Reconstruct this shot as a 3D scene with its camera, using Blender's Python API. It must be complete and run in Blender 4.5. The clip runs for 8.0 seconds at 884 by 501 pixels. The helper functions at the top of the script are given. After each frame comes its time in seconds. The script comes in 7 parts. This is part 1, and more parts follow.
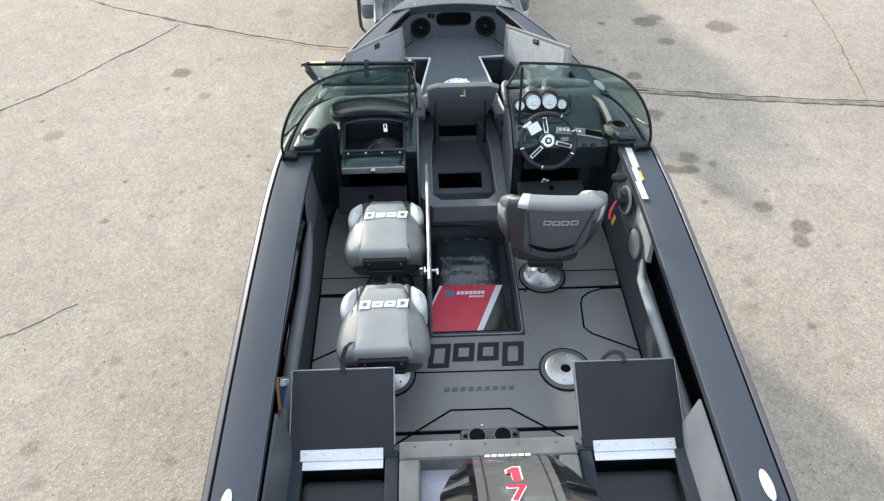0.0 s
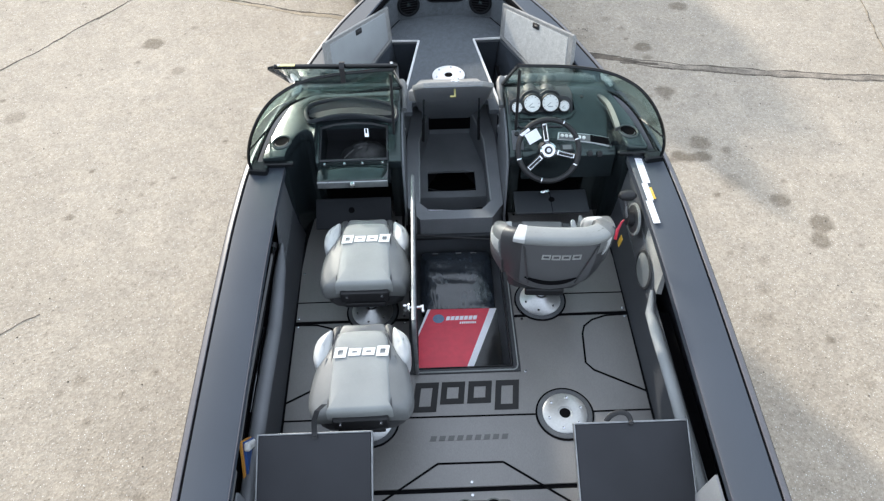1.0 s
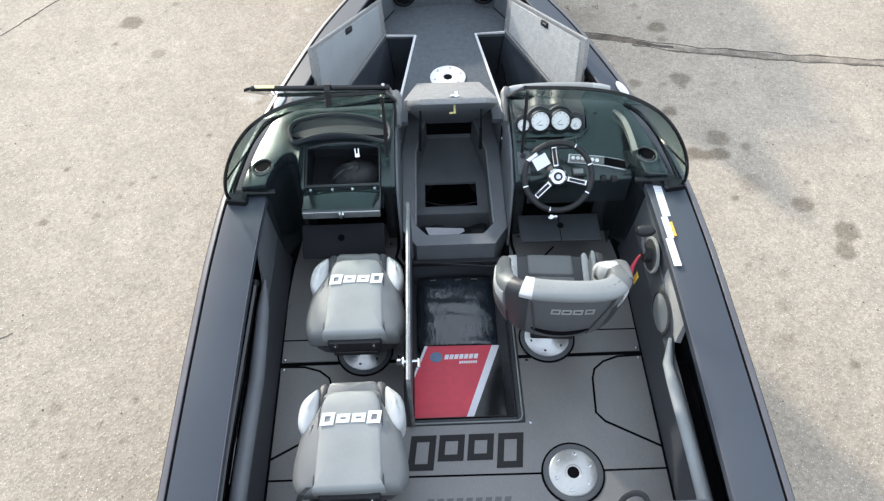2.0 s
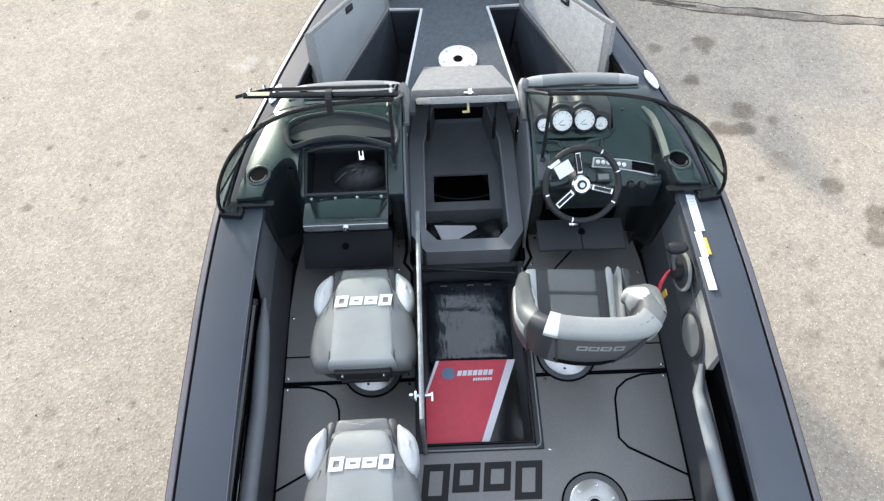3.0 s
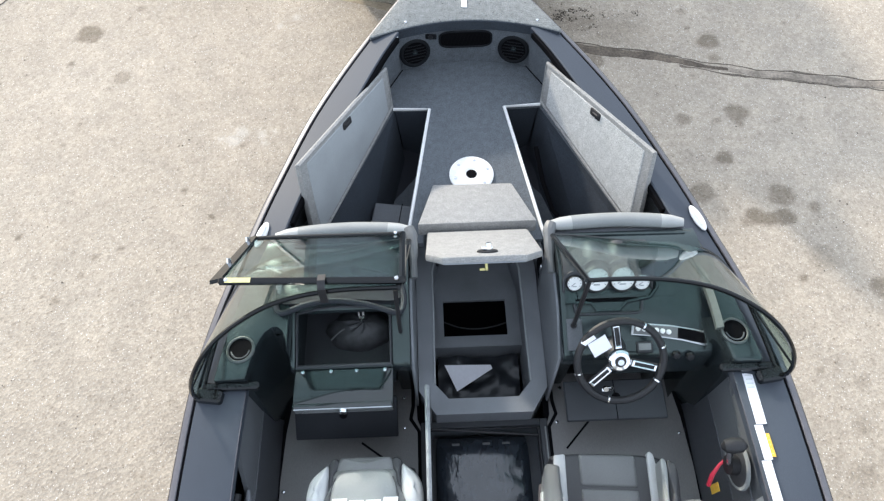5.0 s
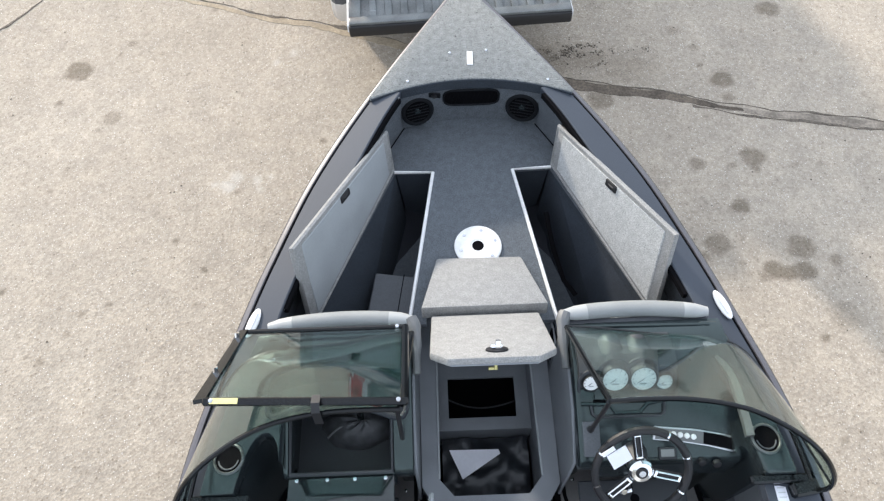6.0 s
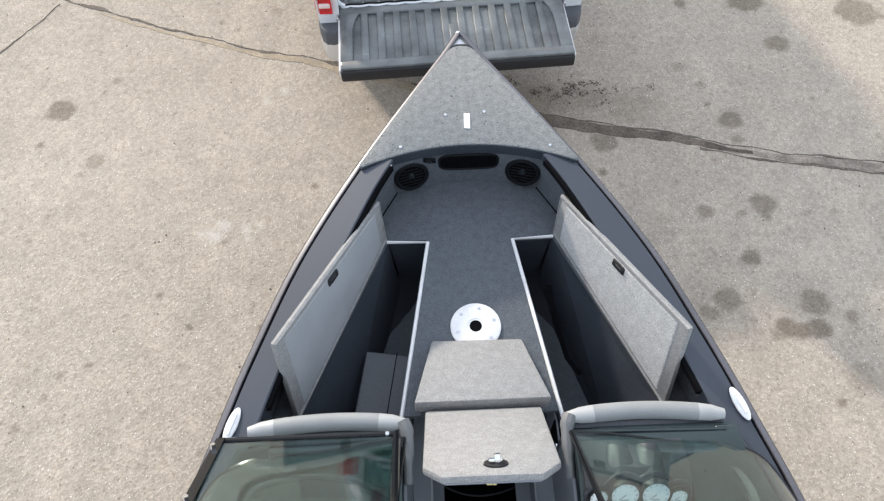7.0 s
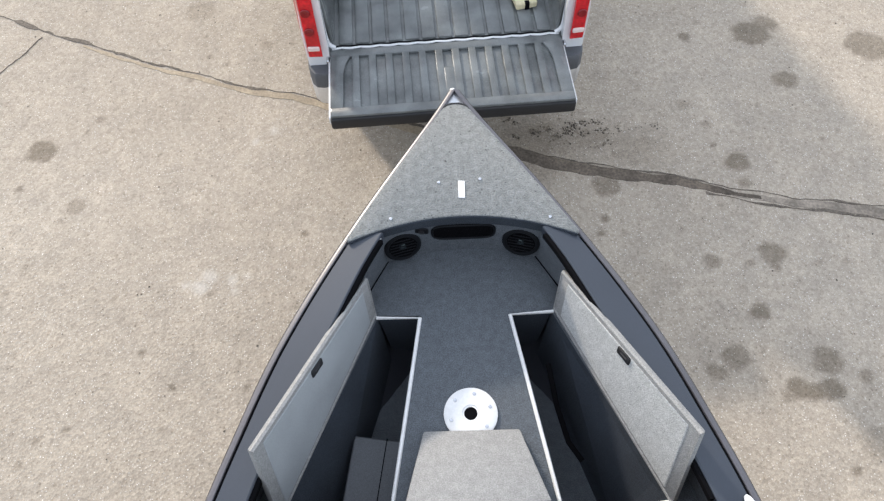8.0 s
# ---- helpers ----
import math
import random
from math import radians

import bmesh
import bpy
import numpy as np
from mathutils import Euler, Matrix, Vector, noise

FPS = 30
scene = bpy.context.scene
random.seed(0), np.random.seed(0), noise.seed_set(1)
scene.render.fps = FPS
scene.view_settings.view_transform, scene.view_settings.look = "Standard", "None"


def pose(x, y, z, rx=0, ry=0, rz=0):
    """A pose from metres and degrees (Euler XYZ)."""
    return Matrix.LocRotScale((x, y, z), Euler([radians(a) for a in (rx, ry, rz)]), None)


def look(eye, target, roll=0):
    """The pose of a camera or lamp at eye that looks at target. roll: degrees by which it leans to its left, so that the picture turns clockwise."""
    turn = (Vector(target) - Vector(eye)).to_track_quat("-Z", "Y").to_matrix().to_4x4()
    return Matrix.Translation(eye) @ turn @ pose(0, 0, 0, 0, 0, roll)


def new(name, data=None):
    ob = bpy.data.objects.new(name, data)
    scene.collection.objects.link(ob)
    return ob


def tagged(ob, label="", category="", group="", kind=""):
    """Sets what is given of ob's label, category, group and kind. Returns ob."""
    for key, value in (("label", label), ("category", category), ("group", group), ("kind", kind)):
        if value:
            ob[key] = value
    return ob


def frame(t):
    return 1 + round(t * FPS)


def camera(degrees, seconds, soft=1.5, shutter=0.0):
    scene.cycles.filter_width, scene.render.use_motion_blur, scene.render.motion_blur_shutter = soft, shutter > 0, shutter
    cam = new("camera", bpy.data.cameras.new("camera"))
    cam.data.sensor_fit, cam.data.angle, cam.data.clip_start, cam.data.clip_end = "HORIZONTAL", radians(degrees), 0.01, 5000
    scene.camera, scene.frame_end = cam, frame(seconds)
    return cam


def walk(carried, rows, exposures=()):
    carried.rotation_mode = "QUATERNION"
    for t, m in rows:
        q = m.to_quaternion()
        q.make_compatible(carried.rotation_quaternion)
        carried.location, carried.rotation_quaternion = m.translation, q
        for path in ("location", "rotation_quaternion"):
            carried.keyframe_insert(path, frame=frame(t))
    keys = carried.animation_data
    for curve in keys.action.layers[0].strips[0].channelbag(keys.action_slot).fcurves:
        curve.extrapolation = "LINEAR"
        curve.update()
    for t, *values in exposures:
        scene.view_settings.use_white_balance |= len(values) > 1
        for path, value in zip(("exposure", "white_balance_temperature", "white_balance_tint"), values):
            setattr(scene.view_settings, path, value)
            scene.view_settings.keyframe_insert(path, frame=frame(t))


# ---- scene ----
cam = camera(63.8, 8.0, soft=1.3)
PATH = [
    (0, (-0.225, 0.103, 3.931), (-0.197, 1.551, 2.552), -1.0),
    (0.1, (-0.216, 0.168, 3.934), (-0.191, 1.561, 2.499), -1.0),
    (0.2, (-0.208, 0.232, 3.937), (-0.184, 1.586, 2.465), -1.0),
    (0.3, (-0.200, 0.295, 3.940), (-0.176, 1.634, 2.454), -1.1),
    (0.4, (-0.193, 0.357, 3.944), (-0.168, 1.693, 2.456), -1.1),
    (0.5, (-0.185, 0.418, 3.946), (-0.160, 1.749, 2.454), -1.1),
    (1, (-0.138, 0.718, 3.947), (-0.115, 2.050, 2.454), -1.2),
    (1.5, (-0.113, 0.998, 3.961), (-0.091, 2.305, 2.448), -1.2),
    (1.7, (-0.103, 1.110, 3.964), (-0.085, 2.385, 2.424), -1.3),
    (2.8, (-0.150, 1.655, 3.976), (-0.134, 2.735, 2.313), -1.4),
    (3, (-0.160, 1.745, 3.976), (-0.145, 2.808, 2.282), -1.5),
    (3.5, (-0.173, 2.018, 3.978), (-0.159, 3.047, 2.263), -1.5),
    (4, (-0.178, 2.240, 3.981), (-0.165, 3.267, 2.265), -1.6),
    (4.5, (-0.176, 2.451, 3.982), (-0.164, 3.477, 2.265), -1.6),
    (6, (-0.181, 3.076, 3.977), (-0.172, 4.100, 2.259), -1.7),
    (6.5, (-0.167, 3.288, 3.977), (-0.156, 4.311, 2.259), -1.7),
    (7, (-0.148, 3.484, 3.972), (-0.138, 4.507, 2.253), -1.7),
    (7.5, (-0.120, 3.691, 3.965), (-0.110, 4.713, 2.247), -1.7),
    (8, (-0.106, 3.869, 3.970), (-0.095, 4.892, 2.251), -1.7),
]
EXPO = 0.92
walk(cam, [(t, look(eye, target, roll)) for t, eye, target, roll in PATH], [(0, EXPO - 0.13, 6500, 10), (1, EXPO - 0.03, 6500, 10), (1.5, EXPO - 0.01, 6500, 10), (3, EXPO + 0.06, 6500, 11), (4.5, EXPO + 0.06, 6500, 11), (6, EXPO - 0.06, 6600, 12), (7, EXPO - 0.22, 6650, 13), (8, EXPO - 0.25, 6680, 13)])

# ---- world and sun ----
SUN_AZ, SUN_EL = -32.3, 22.0          # degrees: from straight ahead (minus: to port), and above the horizon
world = bpy.data.worlds.new("sky")
scene.world = world
world.use_nodes = True
wn = world.node_tree
sky = wn.nodes.new("ShaderNodeTexSky")
sky.sky_type, sky.sun_disc = "NISHITA", False
sky.sun_elevation, sky.sun_rotation = radians(SUN_EL), radians(SUN_AZ)
sky.air_density, sky.dust_density, sky.ozone_density = 1.0, 1.6, 1.5
wn.nodes["Background"].inputs["Strength"].default_value = 0.168
haze = wn.nodes.new("ShaderNodeMix")            # thin bright cloud over the blue
haze.data_type = "RGBA"
haze.inputs["Factor"].default_value, haze.inputs["B"].default_value = 0.66, (5.36, 6.0, 6.80, 1)
wn.links.new(sky.outputs[0], haze.inputs["A"])
wn.links.new(haze.outputs["Result"], wn.nodes["Background"].inputs[0])
sun_data = bpy.data.lights.new("sun", "SUN")
sun_data.energy, sun_data.angle, sun_data.color = 2.35, radians(3.0), (1.0, 0.93, 0.81)
sun = new("sun", sun_data)
ca, sa, ce, se = math.cos(radians(SUN_AZ)), math.sin(radians(SUN_AZ)), math.cos(radians(SUN_EL)), math.sin(radians(SUN_EL))
sun.matrix_world = look((sa * ce * 40, ca * ce * 40, se * 40), (0, 0, 0))


# ---- materials ----
def mat(name, base, rough=0.6, metal=0.0, grain=120.0, amp=0.12, wear=2.5, wear_amp=0.1, bump=0.15, depth=0.002,
        spread=0.06, trans=0.0, coat=0.0, stretch=None, other=None, vary=0.0):
    """A surface with fine grain, broad wear, relief and uneven gloss."""
    m = bpy.data.materials.new(name)
    m.use_nodes = True
    nt = m.node_tree
    n, l = nt.nodes, nt.links
    p = n["Principled BSDF"]
    tc = n.new("ShaderNodeTexCoord")
    src = tc.outputs["Object"]
    if stretch:
        mp = n.new("ShaderNodeMapping")
        mp.inputs["Scale"].default_value = stretch
        l.new(src, mp.inputs["Vector"])
        src = mp.outputs[0]
    fine = n.new("ShaderNodeTexNoise")
    fine.inputs["Scale"].default_value, fine.inputs["Detail"].default_value = grain, 3.0
    l.new(src, fine.inputs["Vector"])
    broad = n.new("ShaderNodeTexNoise")
    broad.inputs["Scale"].default_value, broad.inputs["Detail"].default_value = wear, 5.0
    l.new(tc.outputs["Object"], broad.inputs["Vector"])
    ramp = n.new("ShaderNodeValToRGB")
    ramp.color_ramp.elements[0].position, ramp.color_ramp.elements[1].position = 0.3, 0.7
    lo = other if other else tuple(c * (1 - amp) for c in base)
    hi = tuple(min(1.0, c * (1 + amp)) for c in base)
    ramp.color_ramp.elements[0].color, ramp.color_ramp.elements[1].color = (*lo, 1), (*hi, 1)
    l.new(fine.outputs["Fac"], ramp.inputs["Fac"])
    rng = n.new("ShaderNodeMapRange")
    rng.inputs["From Min"].default_value, rng.inputs["From Max"].default_value = 0.3, 0.7
    rng.inputs["To Min"].default_value, rng.inputs["To Max"].default_value = 1 - wear_amp, 1 + wear_amp
    l.new(broad.outputs["Fac"], rng.inputs["Value"])
    mul = n.new("ShaderNodeMix")
    mul.data_type, mul.blend_type = "RGBA", "MULTIPLY"
    mul.inputs["Factor"].default_value = 1.0
    l.new(ramp.outputs["Color"], mul.inputs["A"])
    l.new(rng.outputs["Result"], mul.inputs["B"])
    colour = mul.outputs["Result"]
    if vary:
        info = n.new("ShaderNodeObjectInfo")
        r2 = n.new("ShaderNodeMapRange")
        r2.inputs["To Min"].default_value, r2.inputs["To Max"].default_value = 1 - vary, 1 + vary
        l.new(info.outputs["Random"], r2.inputs["Value"])
        m2 = n.new("ShaderNodeMix")
        m2.data_type, m2.blend_type = "RGBA", "MULTIPLY"
        m2.inputs["Factor"].default_value = 1.0
        l.new(colour, m2.inputs["A"])
        l.new(r2.outputs["Result"], m2.inputs["B"])
        colour = m2.outputs["Result"]
    l.new(colour, p.inputs["Base Color"])
    rr = n.new("ShaderNodeMapRange")
    rr.inputs["To Min"].default_value, rr.inputs["To Max"].default_value = max(0.02, rough - spread), min(1.0, rough + spread)
    l.new(broad.outputs["Fac"], rr.inputs["Value"])
    l.new(rr.outputs["Result"], p.inputs["Roughness"])
    p.inputs["Metallic"].default_value = metal
    p.inputs["Transmission Weight"].default_value = trans
    p.inputs["Coat Weight"].default_value = coat
    if bump:
        b = n.new("ShaderNodeBump")
        b.inputs["Strength"].default_value, b.inputs["Distance"].default_value = bump, depth
        l.new(fine.outputs["Fac"], b.inputs["Height"])
        l.new(b.outputs["Normal"], p.inputs["Normal"])
    return m


GUNWALE = mat("charcoal_paint", (0.041, 0.050, 0.066), 0.45, grain=900, amp=0.25, wear=1.4, wear_amp=0.10, bump=0.03)
GUNWALE.node_tree.nodes["Principled BSDF"].inputs["Specular IOR Level"].default_value = 0.5
HULL = mat("hull_paint", (0.035, 0.037, 0.045), 0.3, grain=600, amp=0.15, bump=0.02, coat=0.4)
RUBRAIL = mat("rub_rail_vinyl", (0.085, 0.080, 0.090), 0.34, grain=80, amp=0.12, wear=3, wear_amp=0.15, bump=0.04)
RUBRAIL.node_tree.nodes["Principled BSDF"].inputs["Specular IOR Level"].default_value = 0.8
RAIL = mat("rub_rail", (0.088, 0.084, 0.094), 0.2, grain=80, amp=0.1, bump=0.05)
FRAME = mat("gloss_black_frame", (0.007, 0.008, 0.009), 0.12, grain=200, amp=0.2, bump=0.0)
FRAME.node_tree.nodes["Principled BSDF"].inputs["Specular IOR Level"].default_value = 0.3
RUBBER = mat("black_rubber", (0.012, 0.012, 0.014), 0.55, grain=200, amp=0.2, bump=0.1)
DASH = mat("console_plastic", (0.016, 0.021, 0.024), 0.22, grain=700, amp=0.3, wear=3, wear_amp=0.25, bump=0.04, depth=0.001)
DASH.node_tree.nodes["Principled BSDF"].inputs["Specular IOR Level"].default_value = 0.68
# green glint colour stands in for sunlight tinted by the windshield
DASH.node_tree.nodes["Principled BSDF"].inputs["Specular Tint"].default_value = (0.80, 1.0, 0.93, 1)
BLACK = mat("matt_black_plastic", (0.005, 0.006, 0.008), 0.6, grain=300, amp=0.2, bump=0.1)
BLACK.node_tree.nodes["Principled BSDF"].inputs["Specular IOR Level"].default_value = 0.2
CUPRIM = mat("cup_rim_satin", (0.10, 0.112, 0.108), 0.34, 0.4, grain=60, amp=0.1)
DASHTEX = mat("console_textured_plastic", (0.032, 0.035, 0.040), 0.5, grain=900, amp=0.3, bump=0.15, depth=0.001)
SIDEDK = mat("cockpit_side_vinyl", (0.062, 0.067, 0.076), 0.5, grain=260, amp=0.25, wear=3, bump=0.12)
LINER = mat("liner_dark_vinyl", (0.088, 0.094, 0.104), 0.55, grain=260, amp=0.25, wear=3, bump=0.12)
VINYL = mat("floor_vinyl", (0.176, 0.171, 0.168), 0.38, grain=520, amp=0.12, wear=1.7, wear_amp=0.14, bump=0.1, depth=0.001, stretch=(1.0, 0.25, 1.0))
VINYL.node_tree.nodes["Principled BSDF"].inputs["Specular IOR Level"].default_value = 0.85
# near-black for joints, and for sheets that paint shade into openings and wells
GROOVE = mat("black_groove_and_shade", (0.005, 0.005, 0.006), 0.9, grain=200, amp=0.2)
GROOVE.node_tree.nodes["Principled BSDF"].inputs["Specular IOR Level"].default_value = 0.05
LOGO = mat("floor_logo_dark", (0.014, 0.014, 0.015), 0.75, grain=300, amp=0.25)
CARPET = mat("grey_carpet", (0.108, 0.121, 0.135), 0.95, grain=260, amp=0.42, wear=34, wear_amp=0.13, bump=0.9, depth=0.004)
CARPETDK = mat("dark_carpet", (0.030, 0.038, 0.050), 0.95, grain=330, amp=0.5, wear=6, wear_amp=0.15, bump=0.8, depth=0.004)
CARPETLT = mat("light_carpet", (0.295, 0.295, 0.288), 0.95, grain=210, amp=0.24, wear=34, wear_amp=0.10, bump=0.9, depth=0.004)
CARPETSP = mat("speckled_carpet_sunlit", (0.47, 0.475, 0.465), 0.95, grain=210, amp=0.30, wear=28, wear_amp=0.10, bump=0.7, depth=0.003)
FOREDECK = mat("foredeck_carpet", (0.222, 0.229, 0.222), 0.95, grain=130, amp=0.20, wear=34, wear_amp=0.18, bump=0.9, depth=0.008)


def pitted(m, scale, size, dark):
    """Sparse small pits pressed into a carpet."""
    nt = m.node_tree
    n, l = nt.nodes, nt.links
    p = n["Principled BSDF"]
    tc = n.new("ShaderNodeTexCoord")
    vo = n.new("ShaderNodeTexVoronoi")
    vo.inputs["Scale"].default_value = scale
    l.new(tc.outputs["Object"], vo.inputs["Vector"])
    rg = n.new("ShaderNodeMapRange")
    rg.inputs["From Min"].default_value, rg.inputs["From Max"].default_value = size * 0.5, size
    rg.inputs["To Min"].default_value, rg.inputs["To Max"].default_value = dark, 1.0
    l.new(vo.outputs["Distance"], rg.inputs["Value"])
    mx = n.new("ShaderNodeMix")
    mx.data_type, mx.blend_type = "RGBA", "MULTIPLY"
    mx.inputs[0].default_value = 1.0
    l.new(p.inputs["Base Color"].links[0].from_socket, mx.inputs[6])
    l.new(rg.outputs[0], mx.inputs[7])
    l.new(mx.outputs[2], p.inputs["Base Color"])


pitted(FOREDECK, 34.0, 0.17, 0.52)
pitted(FOREDECK, 13.0, 0.075, 0.38)
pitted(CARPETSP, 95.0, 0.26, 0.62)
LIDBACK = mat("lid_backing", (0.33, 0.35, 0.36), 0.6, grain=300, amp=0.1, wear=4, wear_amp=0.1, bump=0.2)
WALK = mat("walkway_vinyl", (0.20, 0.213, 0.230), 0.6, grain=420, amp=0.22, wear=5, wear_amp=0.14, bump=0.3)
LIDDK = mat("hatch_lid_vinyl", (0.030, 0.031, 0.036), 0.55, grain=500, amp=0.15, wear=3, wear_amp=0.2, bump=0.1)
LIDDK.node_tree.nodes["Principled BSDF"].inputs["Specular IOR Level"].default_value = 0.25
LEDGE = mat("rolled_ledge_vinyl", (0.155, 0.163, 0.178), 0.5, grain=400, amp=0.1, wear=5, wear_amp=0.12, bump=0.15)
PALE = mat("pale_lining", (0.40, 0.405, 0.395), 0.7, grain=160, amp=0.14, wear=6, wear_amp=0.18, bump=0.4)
PANELDK = mat("side_panel_vinyl", (0.112, 0.118, 0.127), 0.5, grain=300, amp=0.2, wear=4, bump=0.15)
TRIM = mat("silver_trim", (0.72, 0.73, 0.74), 0.32, 0.75, grain=90, amp=0.06, bump=0.04)
WORNALU = mat("worn_aluminium_edge", (0.27, 0.28, 0.29), 0.45, 0.6, grain=70, amp=0.12, wear=14, wear_amp=0.25)
BRUSHED = mat("brushed_steel", (0.60, 0.61, 0.62), 0.36, 0.9, grain=160, amp=0.08, wear=12, wear_amp=0.1, bump=0.06)
STEEL = mat("stainless", (0.62, 0.63, 0.65), 0.22, 1.0, grain=220, amp=0.08, bump=0.05)
CHROME = mat("chrome", (0.82, 0.83, 0.85), 0.08, 1.0, grain=50, amp=0.03, bump=0.0)
WHITE = mat("white_plastic", (0.80, 0.80, 0.79), 0.4, grain=80, amp=0.04, wear=9, wear_amp=0.07, bump=0.03)
SEATLT = mat("seat_vinyl_grey", (0.250, 0.262, 0.260), 0.58, grain=480, amp=0.12, wear=6, wear_amp=0.1, bump=0.25, depth=0.0012)
SEATMID = mat("seat_vinyl_mid", (0.14, 0.145, 0.147), 0.45, grain=480, amp=0.12, wear=6, wear_amp=0.1, bump=0.25, depth=0.0012)
SEATSHELL = mat("seat_vinyl_shell", (0.155, 0.161, 0.162), 0.45, grain=480, amp=0.12, wear=6, wear_amp=0.1, bump=0.25, depth=0.0012)
SEATDK = mat("seat_vinyl_charcoal", (0.045, 0.046, 0.049), 0.45, grain=480, amp=0.15, wear=6, bump=0.25, depth=0.0012)
SEATWH = mat("seat_vinyl_white", (0.50, 0.51, 0.51), 0.42, grain=480, amp=0.06, wear=8, bump=0.2, depth=0.0012)
COWL = mat("engine_cowl_black", (0.010, 0.010, 0.011), 0.05, grain=300, amp=0.2, bump=0.0, coat=0.6)
BAG = mat("black_bag", (0.020, 0.026, 0.034), 0.19, grain=20, amp=0.3, wear=5, wear_amp=0.3, bump=0.30, depth=0.012, spread=0.08, stretch=(1.9, 0.8, 1.0))
BAG.node_tree.nodes["Principled BSDF"].inputs["Specular IOR Level"].default_value = 1.0
FILM = mat("black_film", (0.018, 0.021, 0.026), 0.34, grain=18, amp=0.3, wear=9, bump=0.14, depth=0.006)
RED = mat("red_print", (0.66, 0.04, 0.075), 0.32, grain=30, amp=0.06, wear=4, wear_amp=0.08, bump=0.03)
REDLAMP = mat("red_lamp", (0.60, 0.006, 0.014), 0.14, grain=60, amp=0.2, wear=9, wear_amp=0.3, bump=0.05, coat=0.2)
PAPER = mat("paper_white", (0.82, 0.82, 0.88), 0.5, grain=60, amp=0.03, bump=0.05)
YELLOW = mat("yellow_label", (0.75, 0.47, 0.06), 0.5, grain=60, amp=0.08)
BLUE = mat("blue_label", (0.03, 0.09, 0.30), 0.4, grain=60, amp=0.1)
CREAM = mat("cream_block", (0.72, 0.64, 0.42), 0.6, grain=60, amp=0.1)
TRUCKW = mat("truck_white_paint", (0.74, 0.75, 0.76), 0.25, grain=60, amp=0.02, wear=3, wear_amp=0.05, bump=0.0, coat=0.5)
BEDLINER = mat("bed_liner", (0.140, 0.150, 0.149), 0.25, grain=240, amp=0.25, wear=5, wear_amp=0.35, bump=0.2)
TYRE = mat("tyre_rubber", (0.02, 0.02, 0.021), 0.85, grain=150, amp=0.3, bump=0.4)
GALV = mat("galvanised_steel", (0.45, 0.46, 0.47), 0.45, 0.8, grain=40, amp=0.12)
DARKGLASS = mat("dark_window", (0.01, 0.012, 0.014), 0.06, grain=20, amp=0.1, bump=0.0)
LENSCLR = mat("clear_lens", (0.78, 0.62, 0.58), 0.15, grain=60, amp=0.05, bump=0.0)
GAUGE = mat("gauge_face", (0.82, 0.83, 0.82), 0.35, grain=60, amp=0.03, bump=0.0)
GLASS = mat("tinted_glass", (0.60, 0.77, 0.74), 0.02, grain=3, amp=0.02, wear=2, wear_amp=0.02, bump=0.0, spread=0.01, trans=1.0)
GLASS.node_tree.nodes["Principled BSDF"].inputs["IOR"].default_value = 1.6

# pavement: exposed aggregate with worn patches; the mesh carries the oil spots, some painted shade and the sealed
# joints
GROUND = bpy.data.materials.new("aggregate_pavement")
GROUND.use_nodes = True
gt = GROUND.node_tree
gn, gl = gt.nodes, gt.links
gp = gn["Principled BSDF"]
gp.inputs["Roughness"].default_value = 0.9
gp.inputs["Specular IOR Level"].default_value = 0.25
gtc = gn.new("ShaderNodeTexCoord")


def g_noise(scale, detail, rough=0.55):
    t = gn.new("ShaderNodeTexNoise")
    t.inputs["Scale"].default_value, t.inputs["Detail"].default_value, t.inputs["Roughness"].default_value = scale, detail, rough
    gl.new(gtc.outputs["Object"], t.inputs["Vector"])
    return t.outputs["Fac"]


def g_ramp(fac, stops):
    r = gn.new("ShaderNodeValToRGB")
    while len(r.color_ramp.elements) < len(stops):
        r.color_ramp.elements.new(0.5)
    for e, (pos, col) in zip(r.color_ramp.elements, stops):
        e.position, e.color = pos, (*col, 1)
    gl.new(fac, r.inputs["Fac"])
    return r.outputs["Color"]


def g_mix(a, b, fac, kind="MULTIPLY"):
    x = gn.new("ShaderNodeMix")
    x.data_type, x.blend_type = "RGBA", kind
    if isinstance(fac, float):
        x.inputs["Factor"].default_value = fac
    else:
        gl.new(fac, x.inputs["Factor"])
    for sock, v in (("A", a), ("B", b)):
        if isinstance(v, tuple):
            x.inputs[sock].default_value = (*v, 1)
        else:
            gl.new(v, x.inputs[sock])
    return x.outputs["Result"]


def g_cells(scale):
    v = gn.new("ShaderNodeTexVoronoi")
    v.inputs["Scale"].default_value = scale
    gl.new(gtc.outputs["Object"], v.inputs["Vector"])
    return v


def g_chosen(cells, size, share):
    """The hearts of a share of the cells."""
    a = gn.new("ShaderNodeMapRange")
    a.inputs["From Min"].default_value, a.inputs["From Max"].default_value = size, size * 0.45
    gl.new(cells.outputs["Distance"], a.inputs["Value"])
    b = gn.new("ShaderNodeMath")
    b.operation, b.inputs[1].default_value = "LESS_THAN", share
    sep = gn.new("ShaderNodeSeparateColor")
    gl.new(cells.outputs["Color"], sep.inputs[0])
    gl.new(sep.outputs[0], b.inputs[0])
    c = gn.new("ShaderNodeMath")
    c.operation = "MULTIPLY"
    gl.new(a.outputs[0], c.inputs[0])
    gl.new(b.outputs[0], c.inputs[1])
    return c.outputs[0]


